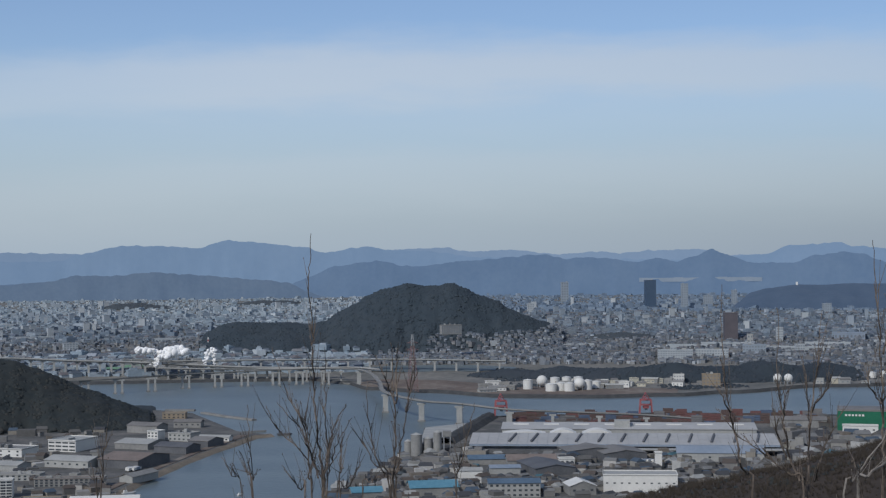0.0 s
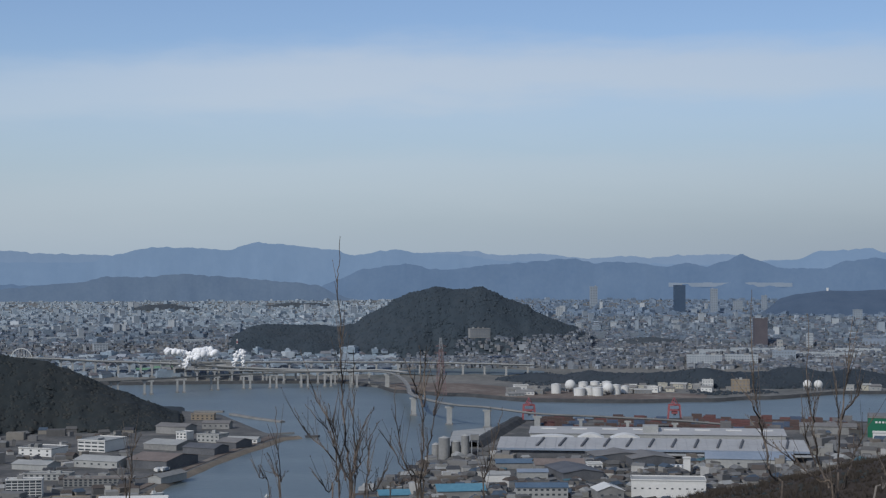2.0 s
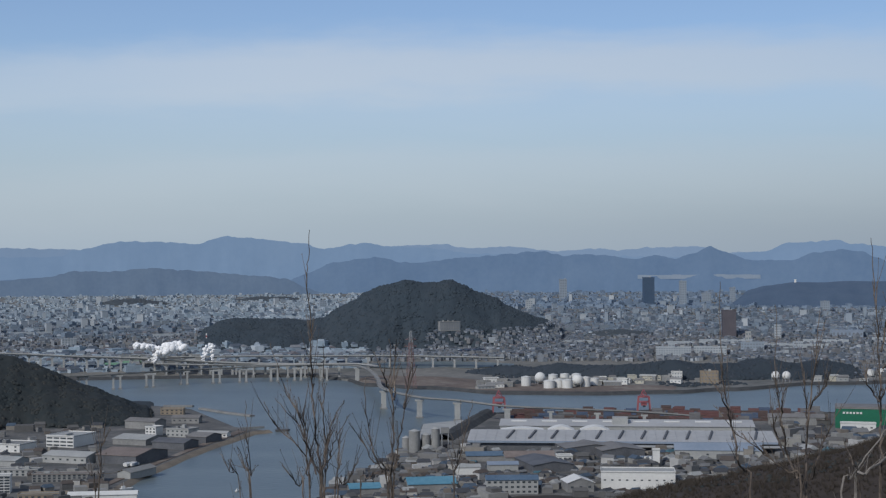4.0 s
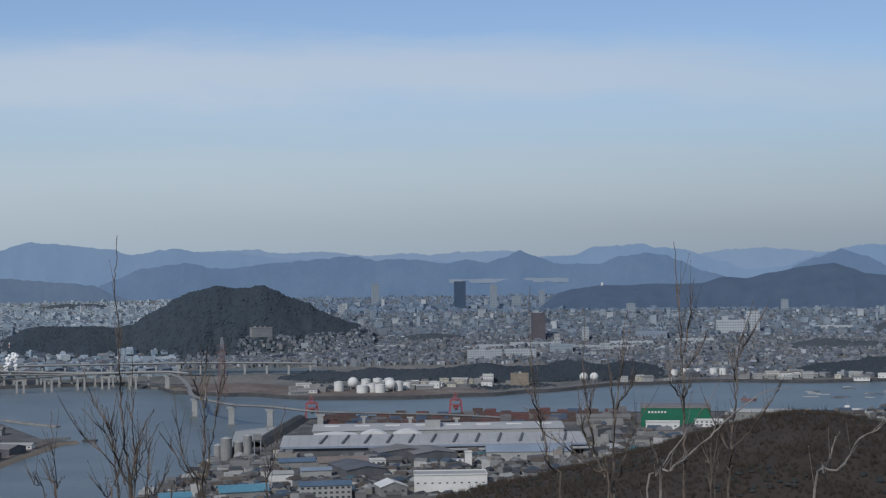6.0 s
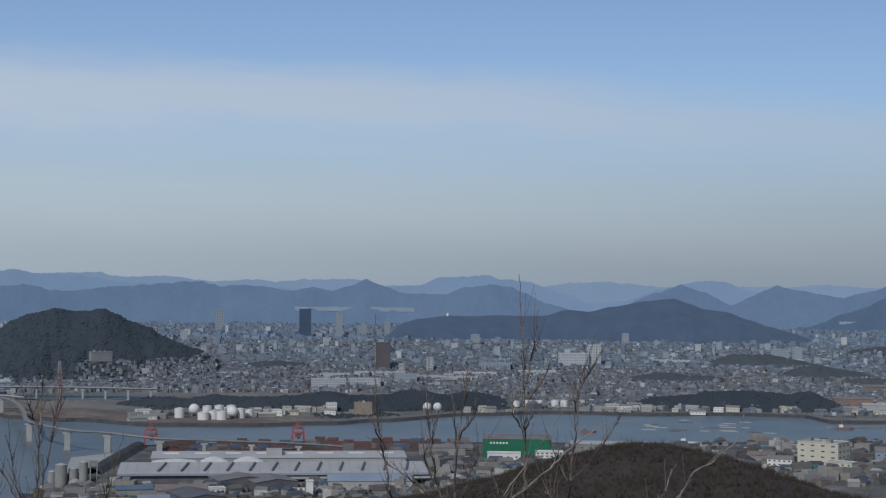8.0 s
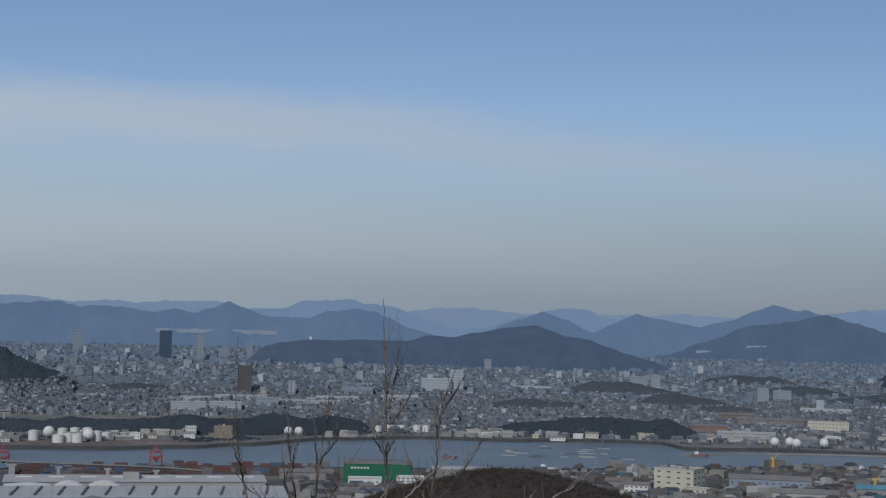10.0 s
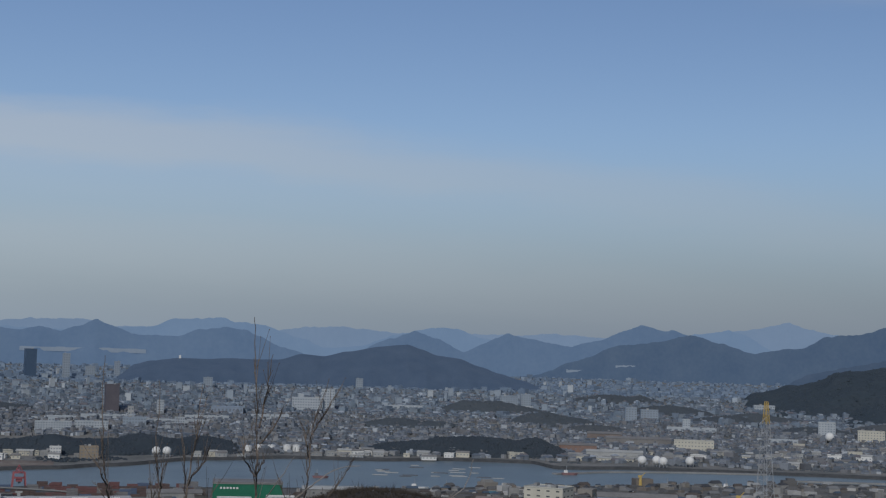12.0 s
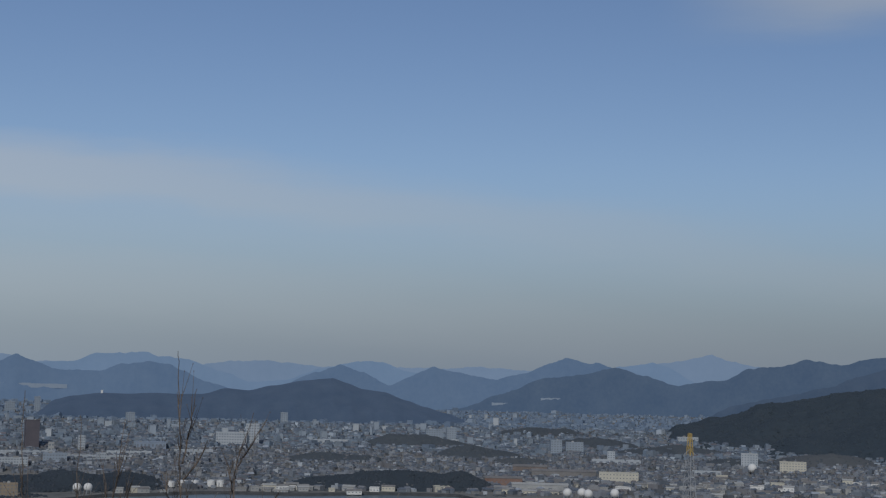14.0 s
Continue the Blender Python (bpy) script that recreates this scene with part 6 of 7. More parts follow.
# ---- woods by the far shore ----
def mound_wood(name, tops, count, size, mat, label, seed):
    """A wooded knoll: low ground swell and its crowns."""
    h = Hill(tops, plain_foot, 1.6, 9.0)
    bs, rs = [t[0] for t in tops], [t[1] for t in tops]
    wb = max(math.degrees(t[3] / t[1]) for t in tops)
    wr = max(t[4] for t in tops)
    hill_sheet("knoll", h, min(bs) - wb, max(bs) + wb, min(rs) - wr, max(rs) + wr, 60, 16, M_HILL_FLOOR, "low wooded knoll among the houses")
    canopy(name, h, min(bs) - wb, max(bs) + wb, min(rs) - wr, max(rs) + wr, 3.0, mat, label, 2.0)
    crowns(name, h, min(bs) - wb, max(bs) + wb, min(rs) - wr, max(rs) + wr, count // 6, size, mat, label, seed, detail=0, squash=0.8,
           keep=lambda p, g: noise.noise(Vector((p.x * 0.02, p.y * 0.02, 3))) > -0.35)


mound_wood("shore_wood", [(6.6, 2340, 10, 60, 45), (8.0, 2330, 16, 70, 45), (9.4, 2320, 19, 80, 50), (10.8, 2330, 22, 80, 60), (12.6, 2370, 25, 90, 70), (14.4, 2420, 20, 70, 60)], 26000, 2.8, M_SHORE_WOOD, "dark winter wood along the far shore", 41)
mound_wood("shore_wood", [(21.9, 2440, 14, 60, 40), (23.6, 2445, 23, 80, 50), (25.6, 2450, 25, 80, 50), (27.2, 2450, 20, 60, 45)], 14000, 2.8, M_SHORE_WOOD, "dark winter wood along the channel", 43)
mound_wood("shore_wood", [(2.2, 2400, 9, 60, 40), (3.6, 2390, 13, 70, 45), (5.2, 2365, 15, 70, 45), (6.4, 2340, 14, 60, 45)], 8000, 2.6, M_SHORE_WOOD, "dark winter trees behind the reclaimed point", 44)
crowns("town_grove", None, -18, 44, far_range(3.5), far_range(1.6), 15000, 2.6, M_TOWN_TREES, "dark scattered trees among the houses", 45, detail=0,
       keep=lambda p, g: noise.noise(Vector((p.x * 0.006, p.y * 0.006, 5))) + 0.5 * noise.noise(Vector((p.x * 0.03, p.y * 0.03, 2))) > 0.12)
def shore_keep(p, g):
    b = math.degrees(math.atan2(p.x, p.y))
    return math.hypot(p.x, p.y) > along(SHORE, b) + 60 and noise.noise(Vector((p.x * 0.016, p.y * 0.016, 12))) > 0.02


crowns("shore_trees", None, 2, 17, 2150, 2480, 4200, 2.5, M_SHORE_WOOD, "dark winter trees and bushes behind the tanks", 46, keep=shore_keep, detail=0)
crowns("shore_trees", None, 17, 44, 2330, 2560, 5200, 2.5, M_TOWN_TREES, "dark bushes and trees behind the sea wall", 47, keep=shore_keep, detail=0)
for gb, gd, gw, gl, gh in ((25.2, 2.5, 95, 60, 20), (27.6, 2.85, 70, 50, 16), (30.0, 1.95, 90, 60, 14), (32.1, 2.38, 90, 55, 16), (34.2, 2.62, 60, 45, 14), (6.6, 2.75, 60, 40, 10), (13.9, 1.62, 130, 70, 14), (35.6, 2.55, 90, 50, 14), (22.0, 3.1, 80, 45, 10), (37.6, 2.9, 60, 40, 10), (29.3, 3.1, 50, 40, 9), (40.6, 2.75, 90, 60, 16), (1.2, 2.9, 40, 30, 6), (-12.0, 1.45, 90, 60, 12), (-7.0, 1.35, 80, 60, 12)):
    mound_wood("town_grove", [(gb, far_range(gd), gh, gw, gl), (gb + math.degrees(gw * 0.7 / far_range(gd)), far_range(gd) + 10, gh * 0.7, gw * 0.7, gl * 0.8)], 2200, 2.8, M_TOWN_TREES, "dark wooded knoll among the houses", int(gb * 10) + 500)


# ---- jetties, boats, rafts ----
def jetty(line, w, label):
    e = thing("jetty", pose(0, 0, 0), label, "jetty")
    for (b0, r0), (b1, r1) in zip(line, line[1:]):
        p, q = polar(b0, r0, 0), polar(b1, r1, 0)
        d = (q - p).normalized()
        n = Vector((d.y, -d.x, 0)) * w / 2
        bm = bmesh.new()
        lo = [bm.verts.new(v + Vector((0, 0, -3))) for v in (p - n, q - n, q + n, p + n)]
        hi = [bm.verts.new(v.co + Vector((0, 0, 5.0))) for v in lo]
        bm.faces.new(hi)
        for i in range(4):
            bm.faces.new((lo[i], lo[(i + 1) % 4], hi[(i + 1) % 4], hi[i]))
        bmesh.ops.recalc_face_normals(bm, faces=bm.faces)
        part("jetty_arm", bm, M_CONCRETE, e)


jetty([(-9.3, 1880), (-8.43, 1825), (-7.35, 1775)], 7, "low grey breakwater off the wooded hill")
jetty([(-10.7, 1925), (-9.6, 1915)], 8, "low grey concrete outer breakwater")
jetty([(-7.9, 1640), (-6.9, 1650)], 2.5, "thin pier off the sandy point")
jetty([(28.0, 2150), (30, 2215), (33, 2262), (36, 2290)], 9, "long low quay along the channel")
jetty([(36.8, 2190), (41, 2230)], 9, "low grey concrete quay arm")


def boat(b, r, l, label, twist, hull, house):
    e = thing("boat", pose(*polar(b, r, 0), 0, 0, facing(b, twist)), label, "boat")
    bm = bmesh.new()
    h = l * 0.13
    for s, z in ((0.82, -0.5), (1.0, h)):
        for x, y in ((-0.5, -0.11), (0.3, -0.12), (0.52, 0), (0.3, 0.12), (-0.5, 0.11)):
            bm.verts.new((x * l * s, y * l * s * 1.2, z))
    bm.verts.ensure_lookup_table()
    bm.faces.new(bm.verts[5:10])
    for i in range(5):
        j = (i + 1) % 5
        bm.faces.new((bm.verts[i], bm.verts[j], bm.verts[5 + j], bm.verts[5 + i]))
    bmesh.ops.recalc_face_normals(bm, faces=bm.faces)
    part("hull", bm, hull, e)
    bm = bmesh.new()
    box(bm, -l * 0.36, -l * 0.12, -l * 0.07, l * 0.07, h, h + l * 0.15, taper=l * 0.012)
    part("wheelhouse", bm, house, e)
    bm = bmesh.new()
    beam(bm, (-l * 0.2, 0, h), (-l * 0.2, 0, h + l * 0.4), l * 0.02)
    part("mast", bm, M_STEEL, e)


boat(22.8, 1862, 26, "white moored ferry with tall mast", 10, M_WHITE, M_WHITE)
boat(24.0, 1868, 22, "white workboat moored off the spur", -20, M_WHITE, M_WHITE)
boat(28.6, 2150, 24, "faded red workboat moored at the quay", 5, M_DULL_RED, M_WHITE)
boat(32.4, 2010, 24, "white boat moored off the yard", 60, M_WHITE, M_WHITE)
boat(34.6, 2030, 26, "white boat with a white mast off the yard", 60, M_WHITE, M_WHITE)
boat(19.0, 1990, 22, "dark low barge out in the channel", 0, M_DULL_RED, M_DARK_METAL)
boat(-6.2, 1612, 17, "dark barge moored off the sandy point", 5, M_DARK_METAL, M_DARK_METAL)
boat(-12.1, 1215, 13, "small white pleasure boat by the beach", 30, M_WHITE, M_WHITE)
boat(-12.5, 1192, 12, "small white pleasure boat by the beach", 35, M_WHITE, M_WHITE)
boat(-7.9, 1190, 8, "small white sailing dinghy in the bay", 60, M_WHITE, M_WHITE)
rngb = random.Random(9)
for k in range(22):
    bb, rr = rngb.uniform(21.2, 26.5), rngb.uniform(2040, 2230)
    e = thing("oyster_raft", pose(*polar(bb, rr, 0), 0, 0, facing(bb, rngb.uniform(-8, 8))), "pale floating raft anchored in the channel", "raft", "rafts in the channel")
    l = rngb.uniform(10, 22)
    for y in (-2.5, 0, 2.5):
        bm = bmesh.new()
        box(bm, -l / 2, l / 2, y - 0.5, y + 0.5, 0.0, 0.7)
        part("pontoon", bm, M_PALE_CONCRETE if k % 4 else M_DARK_METAL, e)
    for x in (-l / 3, l / 3):
        bm = bmesh.new()
        box(bm, x - 0.3, x + 0.3, -3.2, 3.2, 0.7, 1.0)
        part("cross_pole", bm, M_STEEL, e)


def yard_crane(b, r, h, mat):
    e = thing("yard_crane", pose(*polar(b, r, 2.5), 0, 0, facing(b)), "yellow boatyard jib crane", "crane")
    bm = bmesh.new()
    box(bm, -2, 2, -2, 2, 0, h * 0.75, taper=0.6)
    part("mast", bm, mat, e)
    bm = bmesh.new()
    beam(bm, (0, 0, h * 0.7), (6, 0, h), 1.0)
    part("jib", bm, mat, e)
    bm = bmesh.new()
    box(bm, -3, 2, -1.5, 1.5, h * 0.68, h * 0.82)
    part("cab", bm, mat, e)


yard_crane(31.3, 1960, 20, M_YELLOW)
yard_crane(35.0, 1720, 22, M_YELLOW)

# small houses and sheds packed between the works on both near shores
def on_land(outline):
    pts = [polar(b, r) for b, r in outline]

    def test(p):
        inside = False
        for a, c in zip(pts, pts[1:] + pts[:1]):
            if (a.y > p.y) != (c.y > p.y) and p.x < (c.x - a.x) * (p.y - a.y) / (c.y - a.y) + a.x:
                inside = not inside
        return inside
    return test


TAKEN = [(o.matrix_world.translation.copy(), 24) for o in bpy.data.objects if o.type == "EMPTY" and o.name.split(".")[0] in
         {"factory_hall", "office_block", "gabled_hall", "machine_hall", "storage_hall", "factory_office", "dark_hall", "pale_hall", "white_block", "row_block", "cream_block", "workshop", "apartment_block"}]
LAND_E, LAND_W = on_land(RIGHT_LAND), on_land(LEFT_LAND)


def yard_keep(p, b, dip, rng):
    if not (LAND_E(p) or LAND_W(p)) or SCRUB_HILL.inside(p) or WEST_HILL.inside(p):
        return False
    r = math.hypot(p.x, p.y)
    if 1.0 < b < 13 and 1385 < r < 1620:
        return False
    if r > 1640 and 1 < b < 13 or (14.5 < b < 18.2 and r > 1600):
        return False
    if b < -8 and r > 1180 + (b + 12.9) * 73 and b > -12.9:
        return False
    return all((q - p).to_2d().length > d for q, d in TAKEN)


M_YARD_WALLS = city_material("yard_walls", [(0, (0.20, 0.20, 0.20)), (0.25, (0.28, 0.28, 0.27)), (0.45, (0.13, 0.13, 0.13)), (0.7, (0.44, 0.44, 0.43)), (0.8, (0.19, 0.17, 0.15)), (0.9, (0.26, 0.245, 0.22))], tone=0.85)
M_YARD_ROOFS = city_material("yard_roofs", [(0, (0.065, 0.07, 0.08)), (0.22, (0.12, 0.12, 0.12)), (0.42, (0.095, 0.082, 0.076)), (0.6, (0.18, 0.185, 0.19)), (0.78, (0.07, 0.10, 0.14)), (0.88, (0.32, 0.33, 0.33)), (0.96, (0.07, 0.15, 0.19))], tone=0.85)
scatter_houses("yard_sheds", -5, 12.5, 7.0, 9.6, 1100, 51, "small sheds and houses between the works", M_YARD_WALLS, M_YARD_ROOFS, w=(5, 12), h=(2.5, 5), flat=0.2, big=0.05, keep=yard_keep)
scatter_houses("yard_sheds", 12.5, 22, 5.75, 7.4, 420, 56, "small sheds and stores behind the port", M_YARD_WALLS, M_YARD_ROOFS, w=(6, 16), h=(2.5, 5.5), flat=0.25, big=0.06, keep=yard_keep)
scatter_houses("quay_sheds", 22, 46, 4.7, 6.9, 1300, 52, "sheds and stores along the channel's quay", M_YARD_WALLS, M_YARD_ROOFS, w=(6, 15), h=(2.5, 5.5), flat=0.3, big=0.1, keep=yard_keep)
scatter_houses("shore_sheds", 12.6, 46, 3.6, 4.28, 1500, 57, "sheds and small houses behind the far sea wall", M_WALLS, M_ROOFS, w=(5, 14), h=(2.5, 5.5), flat=0.3, big=0.06)
scatter_houses("factory_sheds", -20, -7.5, 5.6, 9.4, 420, 53, "small sheds between the factories", M_YARD_WALLS, M_YARD_ROOFS, w=(5, 13), h=(2.5, 5), flat=0.3, big=0.1, keep=yard_keep)
crowns("yard_trees", None, -4, 12, 1180, 1400, 420, 3.2, M_TOWN_TREES, "dark shrubs and trees between the sheds", 54, keep=lambda p, g: LAND_E(p) and not SCRUB_HILL.inside(p) and noise.noise(Vector((p.x * 0.03, p.y * 0.03, 1))) > 0.1)
crowns("yard_trees", None, 22, 44, 1600, 1990, 500, 3.6, M_TOWN_TREES, "dark shrubs and trees along the quay", 55, keep=lambda p, g: LAND_E(p) and not SCRUB_HILL.inside(p) and noise.noise(Vector((p.x * 0.02, p.y * 0.02, 1))) > 0.15)


# ---- parked trucks and cars ----
def truck(color, label):
    e = thing("truck", pose(0, 0, 0), label, "truck", "parked trucks")
    bm = bmesh.new()
    box(bm, -1.2, 1.2, -4.2, 2.4, 0.9, 3.3)
    part("cargo_box", bm, color, e)
    bm = bmesh.new()
    box(bm, -1.15, 1.15, 2.6, 4.4, 0.6, 2.7, taper=0.12)
    part("cab", bm, M_WHITE, e)
    for x in (-1.05, 1.05):
        for y in (-3.0, 3.2):
            bm = bmesh.new()
            bmesh.ops.create_cone(bm, cap_ends=True, segments=10, radius1=0.5, radius2=0.5, depth=0.35, matrix=Matrix.Translation((x, y, 0.5)) @ Matrix.Rotation(math.pi / 2, 4, "Y"))
            part("wheel", bm, M_DARK_METAL, e)
    return e


def car(color, label):
    e = thing("car", pose(0, 0, 0), label, "car", "parked cars")
    bm = bmesh.new()
    box(bm, -0.85, 0.85, -2.1, 2.1, 0.3, 0.95, taper=0.06)
    part("body", bm, color, e)
    bm = bmesh.new()
    box(bm, -0.78, 0.78, -1.5, 1.0, 0.95, 1.5, taper=0.2)
    part("cabin", bm, M_GLASS, e)
    for x in (-0.8, 0.8):
        for y in (-1.3, 1.3):
            bm = bmesh.new()
            bmesh.ops.create_cone(bm, cap_ends=True, segments=8, radius1=0.32, radius2=0.32, depth=0.2, matrix=Matrix.Translation((x, y, 0.32)) @ Matrix.Rotation(math.pi / 2, 4, "Y"))
            part("wheel", bm, M_DARK_METAL, e)
    return e


def park():
    rng = random.Random(83)
    kinds = [truck(M_WHITE, "white box truck parked in the yard"), truck(M_SHED_BLUE, "pale blue box truck parked in the yard"), car(M_WHITE, "white car parked in the yard"), car(M_DARK_METAL, "dark grey car parked in the yard")]
    used = set()
    spots = [(-12.1 + 0.05 * i, 7.55 + rng.uniform(-0.03, 0.03), 0) for i in range(8)] + [(-11.0 + 0.06 * i, 7.22, 0) for i in range(6)] + [(3.0 + 0.12 * i, 7.52, 0) for i in range(9)] + [(7.6 + 0.1 * i, 7.5, 0) for i in range(8)]
    spots += [(-15.9 + 0.04 * i, 8.55, 2) for i in range(10)] + [(-14.4 + 0.045 * i, 8.45, 2) for i in range(10)] + [(9.4 + 0.05 * i, 8.05, 2) for i in range(10)]
    for b, dip, kind in spots:
        k = kind + rng.randrange(2)
        m = pose(*spot(b, dip), 0, 0, facing(b, rng.choice((-30, -28, 60))))
        if k in used:
            copy_thing(kinds[k], m)
        else:
            kinds[k].matrix_world = m
            used.add(k)


park()


# ---- bare brush on the spur ----
def brush():
    rng = random.Random(61)
    verts, faces = [], []
    n = 0
    while n < 11000:
        r = math.sqrt(rng.uniform(600 ** 2, 960 ** 2))
        p = polar(rng.uniform(6, 33), r)
        if not SCRUB_HILL.inside(p):
            n += 0.2
            continue
        n += 1
        z = SCRUB_HILL.z(p) - 0.4
        h = rng.uniform(2.2, 5.2) * (1 + 0.6 * noise.noise(p * 0.03)) * (1.5 if rng.random() < 0.06 else 1)
        for _ in range(16):
            a = rng.uniform(0, 2 * math.pi)
            lean = rng.uniform(0.08, 0.75)
            q = h * rng.uniform(0.45, 1.0)
            s = rng.uniform(0.0, 0.5)
            bx, by, bz = p.x + s * q * lean * math.cos(a), p.y + s * q * lean * math.sin(a), z + s * q
            tx, ty, tz = p.x + q * lean * math.cos(a) + rng.gauss(0, 0.2), p.y + q * lean * math.sin(a), z + q
            k = len(verts)
            t = rng.uniform(0.05, 0.13)
            verts.extend(((bx - t, by, bz), (bx + t, by - t * 0.6, bz), (bx, by + t, bz), (tx, ty, tz)))
            faces.extend(((k, k + 1, k + 3), (k + 1, k + 2, k + 3), (k + 2, k, k + 3)))
    tagged(mesh_object("winter_brush", verts, faces, M_TWIG_BROWN), "brown leafless brush covering the spur", "brush", kind="stuff")


brush()
crowns("spur_evergreens", SCRUB_HILL, 8, 30, 620, 960, 1500, 1.7, M_EVERGREEN, "scattered dark evergreen bushes on the spur", 62,
       keep=lambda p, g: noise.noise(Vector((p.x * 0.02, p.y * 0.02, 8))) > 0.28)


# ---- bare saplings before the lookout: distance, then (bearing, rise) along each stem from its tip down ----
def tube(bm, pts, r0, r1, sides=5):
    rings = []
    for i, p in enumerate(pts):
        d = (pts[min(i + 1, len(pts) - 1)] - pts[max(i - 1, 0)]).normalized()
        u = d.cross(Vector((0.3, 0.9, 0.2))).normalized()
        v = d.cross(u)
        r = r0 + (r1 - r0) * i / (len(pts) - 1)
        rings.append([bm.verts.new(p + (u * math.cos(2 * math.pi * k / sides) + v * math.sin(2 * math.pi * k / sides)) * r) for k in range(sides)])
    for a, b in zip(rings, rings[1:]):
        for k in range(sides):
            bm.faces.new((a[k], a[(k + 1) % sides], b[(k + 1) % sides], b[k]))
    bm.faces.new(rings[-1])
    bm.faces.new(rings[0][::-1])


def smooth_line(pts, steps=4):
    out = []
    for i in range(len(pts) - 1):
        p0, p1, p2, p3 = pts[max(0, i - 1)], pts[i], pts[i + 1], pts[min(len(pts) - 1, i + 2)]
        for k in range(steps):
            t = k / steps
            out.append(0.5 * ((2 * p1) + (p2 - p0) * t + (2 * p0 - 5 * p1 + 4 * p2 - p3) * t * t + (3 * p1 - p0 - 3 * p2 + p3) * t ** 3))
    out.append(pts[-1])
    return out


def lookout_z(r):
    return EYE - 1.62 - 0.30 * max(0, r - 0.8) - 0.08 * max(0, r - 4)


def sapling(stems, seed, pale=False, girth=1.0):
    rng = random.Random(seed)
    dist = stems[0][0]
    foot_b = stems[0][1][-1][0]
    foot = polar(foot_b, dist, lookout_z(dist) - 0.15)
    e = thing("sapling", Matrix.Translation(foot), "%s leafless sapling with thin upright twigs" % ("pale grey" if pale else "dark brown"), "sapling", "bare saplings at the lookout")
    mat = M_PALE_BARK if pale else M_BARK
    for k, (d, line) in enumerate(stems):
        pts = [sight(b, v, d + 0.12 * math.sin(3 * i + k)) - foot for i, (b, v) in enumerate(line)]
        if line[-1][1] < -8.2:
            # run the stem on down to the root collar
            low = pts[-1]
            pts += [low * 0.66 + Vector((0, 0, -0.02)), low * 0.3, Vector((rng.uniform(-0.03, 0.03), rng.uniform(-0.03, 0.03), 0))]
        pts = smooth_line(pts[::-1])
        for i in range(1, len(pts) - 1):
            pts[i] = pts[i] + Vector((rng.gauss(0, 0.004), rng.gauss(0, 0.004), 0))
        thick = (0.0092 if k == 0 else 0.0068) * girth
        if line[-1][1] < -8.2:
            thick *= 1.15
        bm = bmesh.new()
        tube(bm, pts, thick, 0.0017)
        stem = part("stem", bm, mat, e)
        # side twigs with buds
        total = len(pts)
        for j in range(max(3, int(total * (0.25 if pale else 0.95)))):
            i = rng.randrange(int(total * 0.25), max(int(total * 0.25) + 1, int(total * 0.84)))
            p = pts[i]
            d0 = (pts[i + 1] - pts[i]).normalized()
            side = polar(foot_b + 90, 1.0) * rng.choice((-1, 1)) + polar(foot_b, 1.0) * rng.uniform(-0.7, 0.7)
            ln = rng.uniform(0.04, 0.12) if j % 4 else rng.uniform(0.12, 0.26)
            way = (d0 * rng.uniform(0.8, 1.2) + side * rng.uniform(0.2, 0.5) + Vector((0, 0, 0.5))).normalized()
            q = [p, p + way * ln * 0.5 + Vector((0, 0, 0.01)), p + way * ln + Vector((0, 0, ln * 0.18))]
            bm = bmesh.new()
            tube(bm, smooth_line(q, 3), 0.0019, 0.0008, 4)
            if rng.random() < 0.5:
                c = q[-1]
                bmesh.ops.create_icosphere(bm, subdivisions=1, radius=0.0028, matrix=Matrix.Translation(c) @ Matrix.Diagonal((1, 1, 1.8, 1)))
            part("twig", bm, mat, stem)


sapling([
    (8.0, [(-5.12, 1.39), (-5.17, 0.25), (-5.23, -0.51), (-5.10, -2.37), (-5.08, -3.47), (-5.04, -4.77), (-4.95, -5.86), (-4.84, -6.94), (-4.73, -8.01), (-4.69, -8.70)]),
    (8.1, [(-6.65, -2.98), (-6.37, -3.89), (-6.00, -4.98), (-5.61, -5.64), (-5.39, -6.29), (-5.17, -7.15), (-5.02, -7.58), (-4.80, -8.01), (-4.71, -8.70)]),
    (7.9, [(-6.48, -5.09), (-6.04, -5.63), (-5.61, -6.07), (-5.34, -6.72), (-5.08, -7.37), (-4.91, -8.01)]),
    (8.2, [(-6.89, -5.23), (-6.69, -5.73), (-6.26, -6.38), (-5.71, -6.82), (-5.23, -7.58), (-5.17, -8.69)]),
    (7.8, [(-4.62, -3.03), (-4.64, -4.34), (-4.60, -5.43), (-4.56, -6.51), (-4.56, -7.59), (-4.69, -8.70)]),
    (8.1, [(-3.81, -5.21), (-4.18, -5.86), (-4.40, -6.40), (-4.56, -7.26), (-4.62, -8.70)]),
    (8.0, [(-3.59, -5.76), (-3.97, -6.41), (-4.29, -7.05), (-4.47, -7.80), (-4.60, -8.70)]),
    (8.1, [(-5.21, -4.55), (-5.34, -5.64), (-5.30, -6.72), (-5.23, -8.01), (-5.17, -8.69)]),
    (7.9, [(-6.30, -7.52), (-5.93, -8.00), (-5.56, -8.47), (-5.39, -8.69)]),
    (8.2, [(-3.20, -6.95), (-3.42, -7.81), (-3.86, -8.45), (-4.19, -8.70)]),
    (7.8, [(-3.86, -6.30), (-4.03, -6.94), (-4.05, -7.80), (-4.08, -8.70)]),
], 100, False, 0.80)
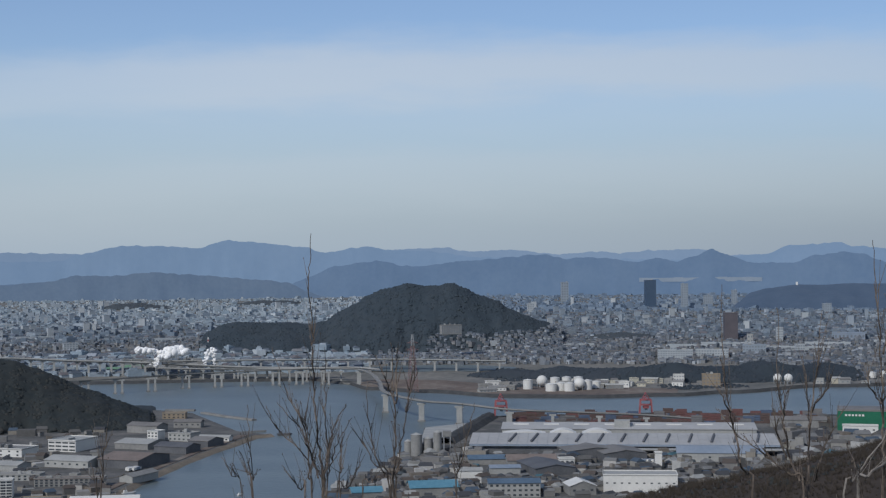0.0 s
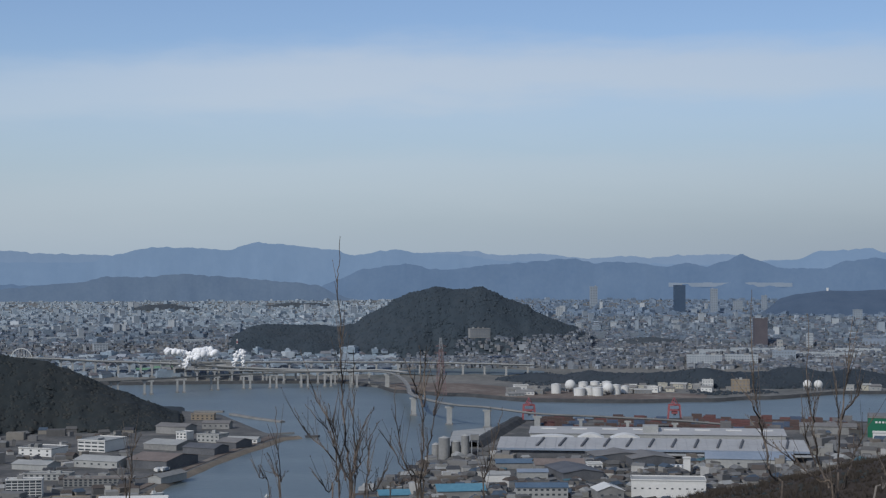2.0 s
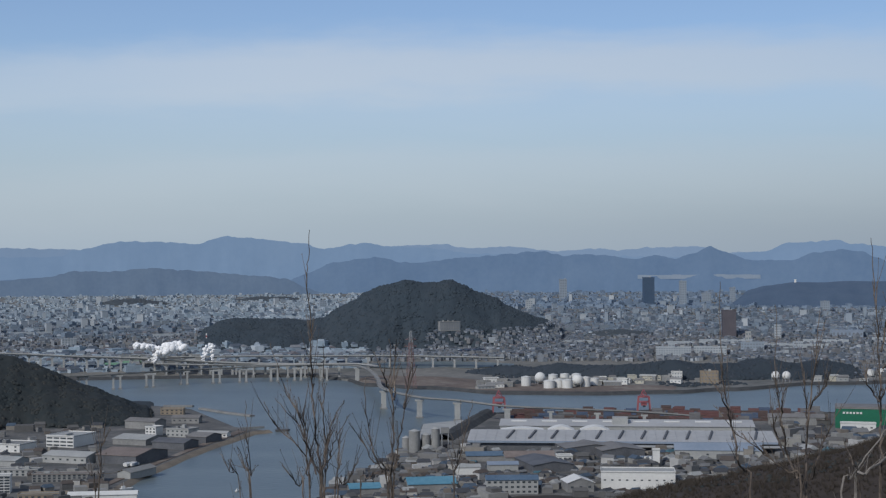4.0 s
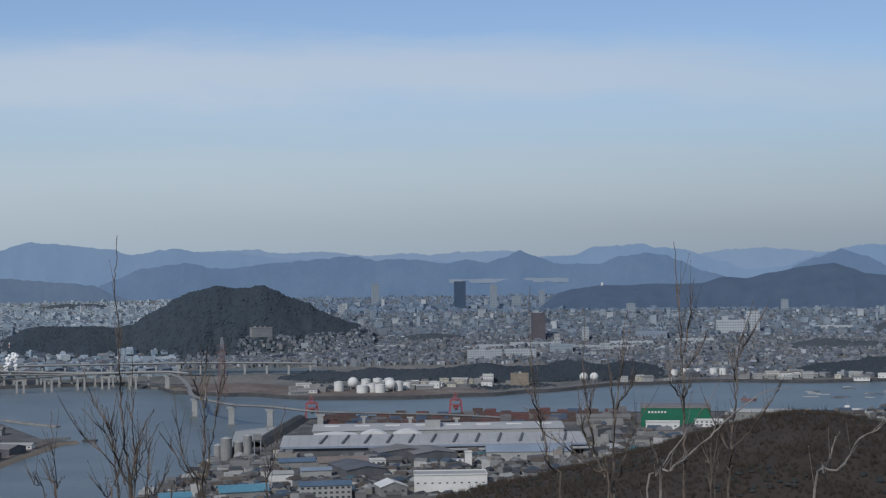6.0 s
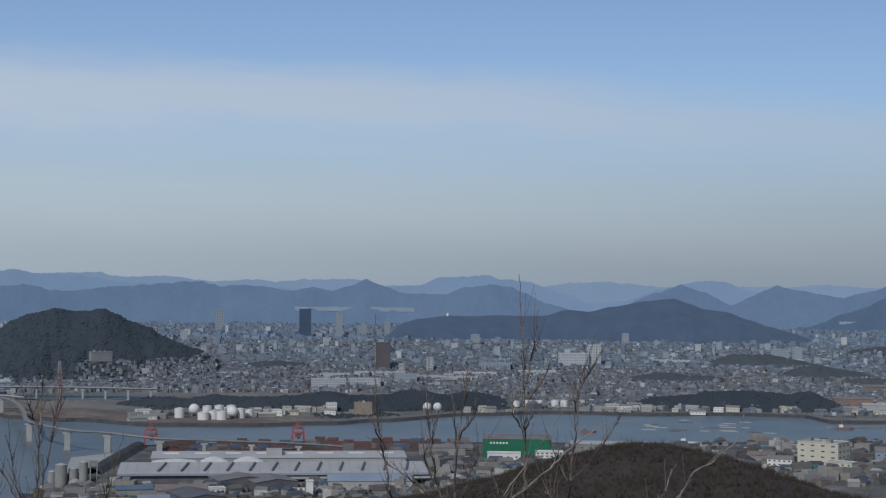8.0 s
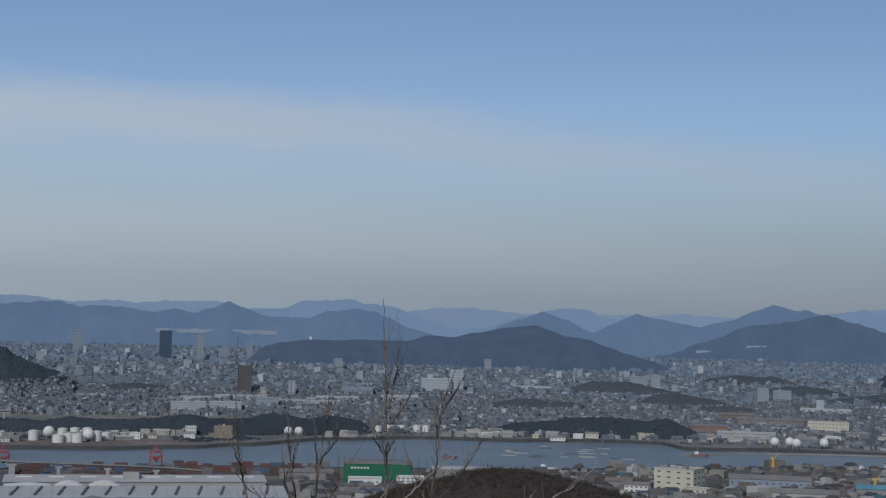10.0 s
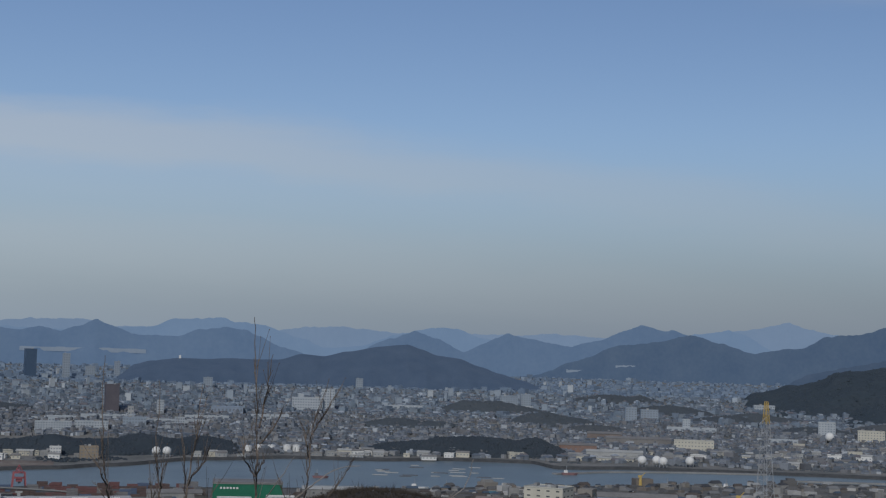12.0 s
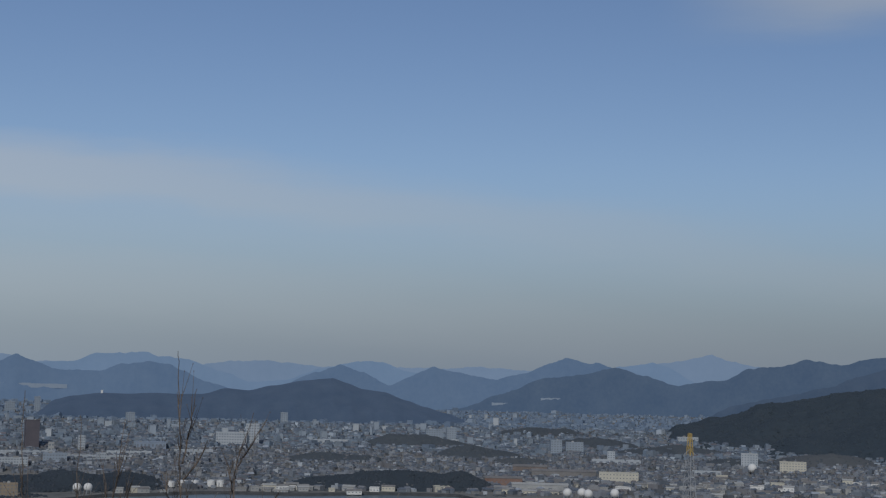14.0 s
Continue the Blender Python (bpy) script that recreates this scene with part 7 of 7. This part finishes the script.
sapling([
    (8.6, [(-2.08, -2.87), (-1.99, -3.92), (-1.93, -5.22), (-1.93, -6.52), (-1.97, -7.82), (-2.02, -8.72)]),
    (8.7, [(-1.18, -2.87), (-1.24, -3.92), (-1.40, -5.01), (-1.53, -5.88), (-1.71, -6.96), (-1.84, -7.82), (-1.93, -8.72)]),
    (8.5, [(-2.60, -3.48), (-2.32, -4.13), (-2.06, -4.79), (-1.93, -5.22)]),
    (8.8, [(-2.98, -4.35), (-2.98, -5.44), (-2.83, -6.52), (-2.61, -7.38), (-2.28, -8.03), (-2.06, -8.72)]),
    (8.4, [(-3.64, -6.08), (-3.20, -6.73), (-2.65, -7.60), (-2.15, -8.46)]),
    (8.7, [(-1.77, -2.87), (-1.84, -3.92), (-1.88, -5.22)]),
    (8.6, [(-1.00, -3.92), (-1.33, -4.79), (-1.49, -5.55)]),
    (8.7, [(-2.43, -7.60), (-2.87, -8.24), (-3.20, -8.71)]),
], 101, False, 0.90)
sapling([
    (8.9, [(1.19, -5.22), (1.08, -5.87), (0.79, -6.96), (0.57, -7.82), (0.42, -8.72)]),
    (9.0, [(0.31, -6.53), (0.53, -7.60), (0.46, -8.72)]),
], 102, False, 0.70)
sapling([
    (7.6, [(-7.95, -6.90), (-7.61, -7.76), (-7.41, -8.66)]),
    (7.7, [(-8.60, -7.15), (-8.21, -7.86), (-7.82, -8.65)]),
    (7.5, [(-7.61, -5.18), (-7.56, -6.48), (-7.43, -7.98), (-7.39, -8.66)]),
], 103, False, 0.55)
sapling([
    (7.4, [(-12.91, -5.95), (-12.99, -6.79), (-13.09, -7.84), (-13.16, -8.51)]),
    (7.5, [(-13.51, -7.20), (-13.39, -7.84), (-13.28, -8.51)]),
], 104, False, 0.60)
sapling([
    (9.0, [(10.71, -0.70), (10.66, -2.02), (10.75, -3.55), (10.81, -4.64), (10.96, -5.51), (11.13, -6.37), (11.35, -7.45), (11.52, -7.88), (11.78, -8.56)]),
    (9.1, [(10.43, -5.40), (10.80, -5.83), (11.24, -6.48), (11.79, -6.80), (12.33, -7.23), (12.77, -7.55), (13.20, -7.87), (13.64, -8.55)]),
    (8.9, [(10.48, -4.64), (10.76, -5.12), (10.98, -5.62)]),
], 105, False, 0.95)
sapling([
    (9.4, [(14.41, -1.69), (14.27, -2.89), (14.25, -3.76), (14.04, -4.85), (13.93, -5.93), (13.86, -7.22), (13.85, -8.55)]),
    (9.5, [(13.66, -3.33), (13.79, -4.42), (13.87, -5.50), (13.89, -6.15)]),
    (9.3, [(14.48, -4.74), (14.20, -5.07), (13.98, -5.54)]),
    (9.6, [(15.17, -5.28), (14.84, -6.03), (14.52, -6.68), (14.25, -7.43), (14.07, -8.08)]),
    (9.2, [(14.77, -3.98), (14.57, -4.63), (14.13, -5.17)]),
], 106, False, 1.00)
sapling([
    (9.2, [(12.75, -1.58), (12.76, -3.33), (12.76, -4.64), (12.89, -5.29), (12.99, -6.15), (13.16, -7.23), (13.53, -8.08), (13.74, -8.55)]),
    (9.3, [(12.54, -4.64), (12.60, -5.72), (12.82, -6.58), (13.03, -7.23)]),
    (9.1, [(13.11, -4.64), (13.00, -5.18), (12.95, -5.72)]),
], 107, False, 0.95)
sapling([
    (8.8, [(16.27, 0.92), (16.33, -0.06), (16.43, -1.58), (16.50, -3.32), (16.54, -4.62), (16.58, -5.91), (16.57, -7.20), (16.54, -8.52)]),
    (8.9, [(17.04, -0.49), (16.88, -1.58), (16.75, -2.45), (16.61, -3.32)]),
    (8.7, [(16.01, -3.54), (16.05, -4.41), (16.30, -4.84), (16.52, -5.16)]),
    (9.0, [(16.87, -4.51), (16.71, -4.79), (16.56, -5.09)]),
    (8.7, [(17.52, -2.45), (17.13, -3.32), (16.65, -3.93)]),
], 108, False, 1.00)
sapling([
    (8.3, [(20.53, -4.68), (19.69, -4.80), (18.83, -5.35), (18.19, -5.89), (17.54, -6.54), (16.89, -7.08), (16.03, -7.84), (15.59, -8.53)]),
    (8.4, [(17.98, -4.39), (17.44, -5.26), (16.68, -6.34), (16.03, -7.20), (15.48, -8.06), (15.16, -8.54)]),
], 109, True, 1.00)
sapling([
    (9.3, [(19.22, -1.36), (18.96, -2.23), (18.68, -3.09), (18.56, -4.17), (18.49, -5.25), (18.40, -6.10), (18.31, -6.96), (18.24, -7.81), (18.17, -8.49)]),
    (9.4, [(18.21, -3.10), (18.42, -3.74), (18.54, -4.39)]),
    (9.2, [(19.75, -1.58), (19.28, -2.44), (18.89, -3.09), (18.63, -3.52)]),
    (9.5, [(17.34, -5.04), (17.65, -5.90), (17.97, -6.54), (18.27, -7.06)]),
    (9.2, [(20.28, -4.37), (20.00, -4.91), (19.58, -5.55), (19.04, -6.31), (18.33, -7.00)]),
], 110, False, 1.00)
sapling([
    (8.4, [(24.89, -4.30), (24.68, -5.14), (24.27, -5.67), (23.65, -6.21), (23.03, -6.54), (22.61, -7.29), (22.19, -7.72), (21.35, -8.41)]),
    (8.5, [(22.20, -6.46), (21.99, -7.09), (21.94, -7.72)]),
    (8.3, [(21.67, -7.52), (21.73, -7.83), (21.81, -8.06)]),
], 111, True, 0.90)
sapling([
    (7.8, [(17.58, -6.75), (17.54, -7.61), (17.55, -8.50)]),
    (7.9, [(17.86, -6.96), (17.75, -7.82), (17.66, -8.50)]),
    (7.7, [(15.21, -6.57), (15.55, -7.53), (15.81, -8.53)]),
], 112, False, 0.55)
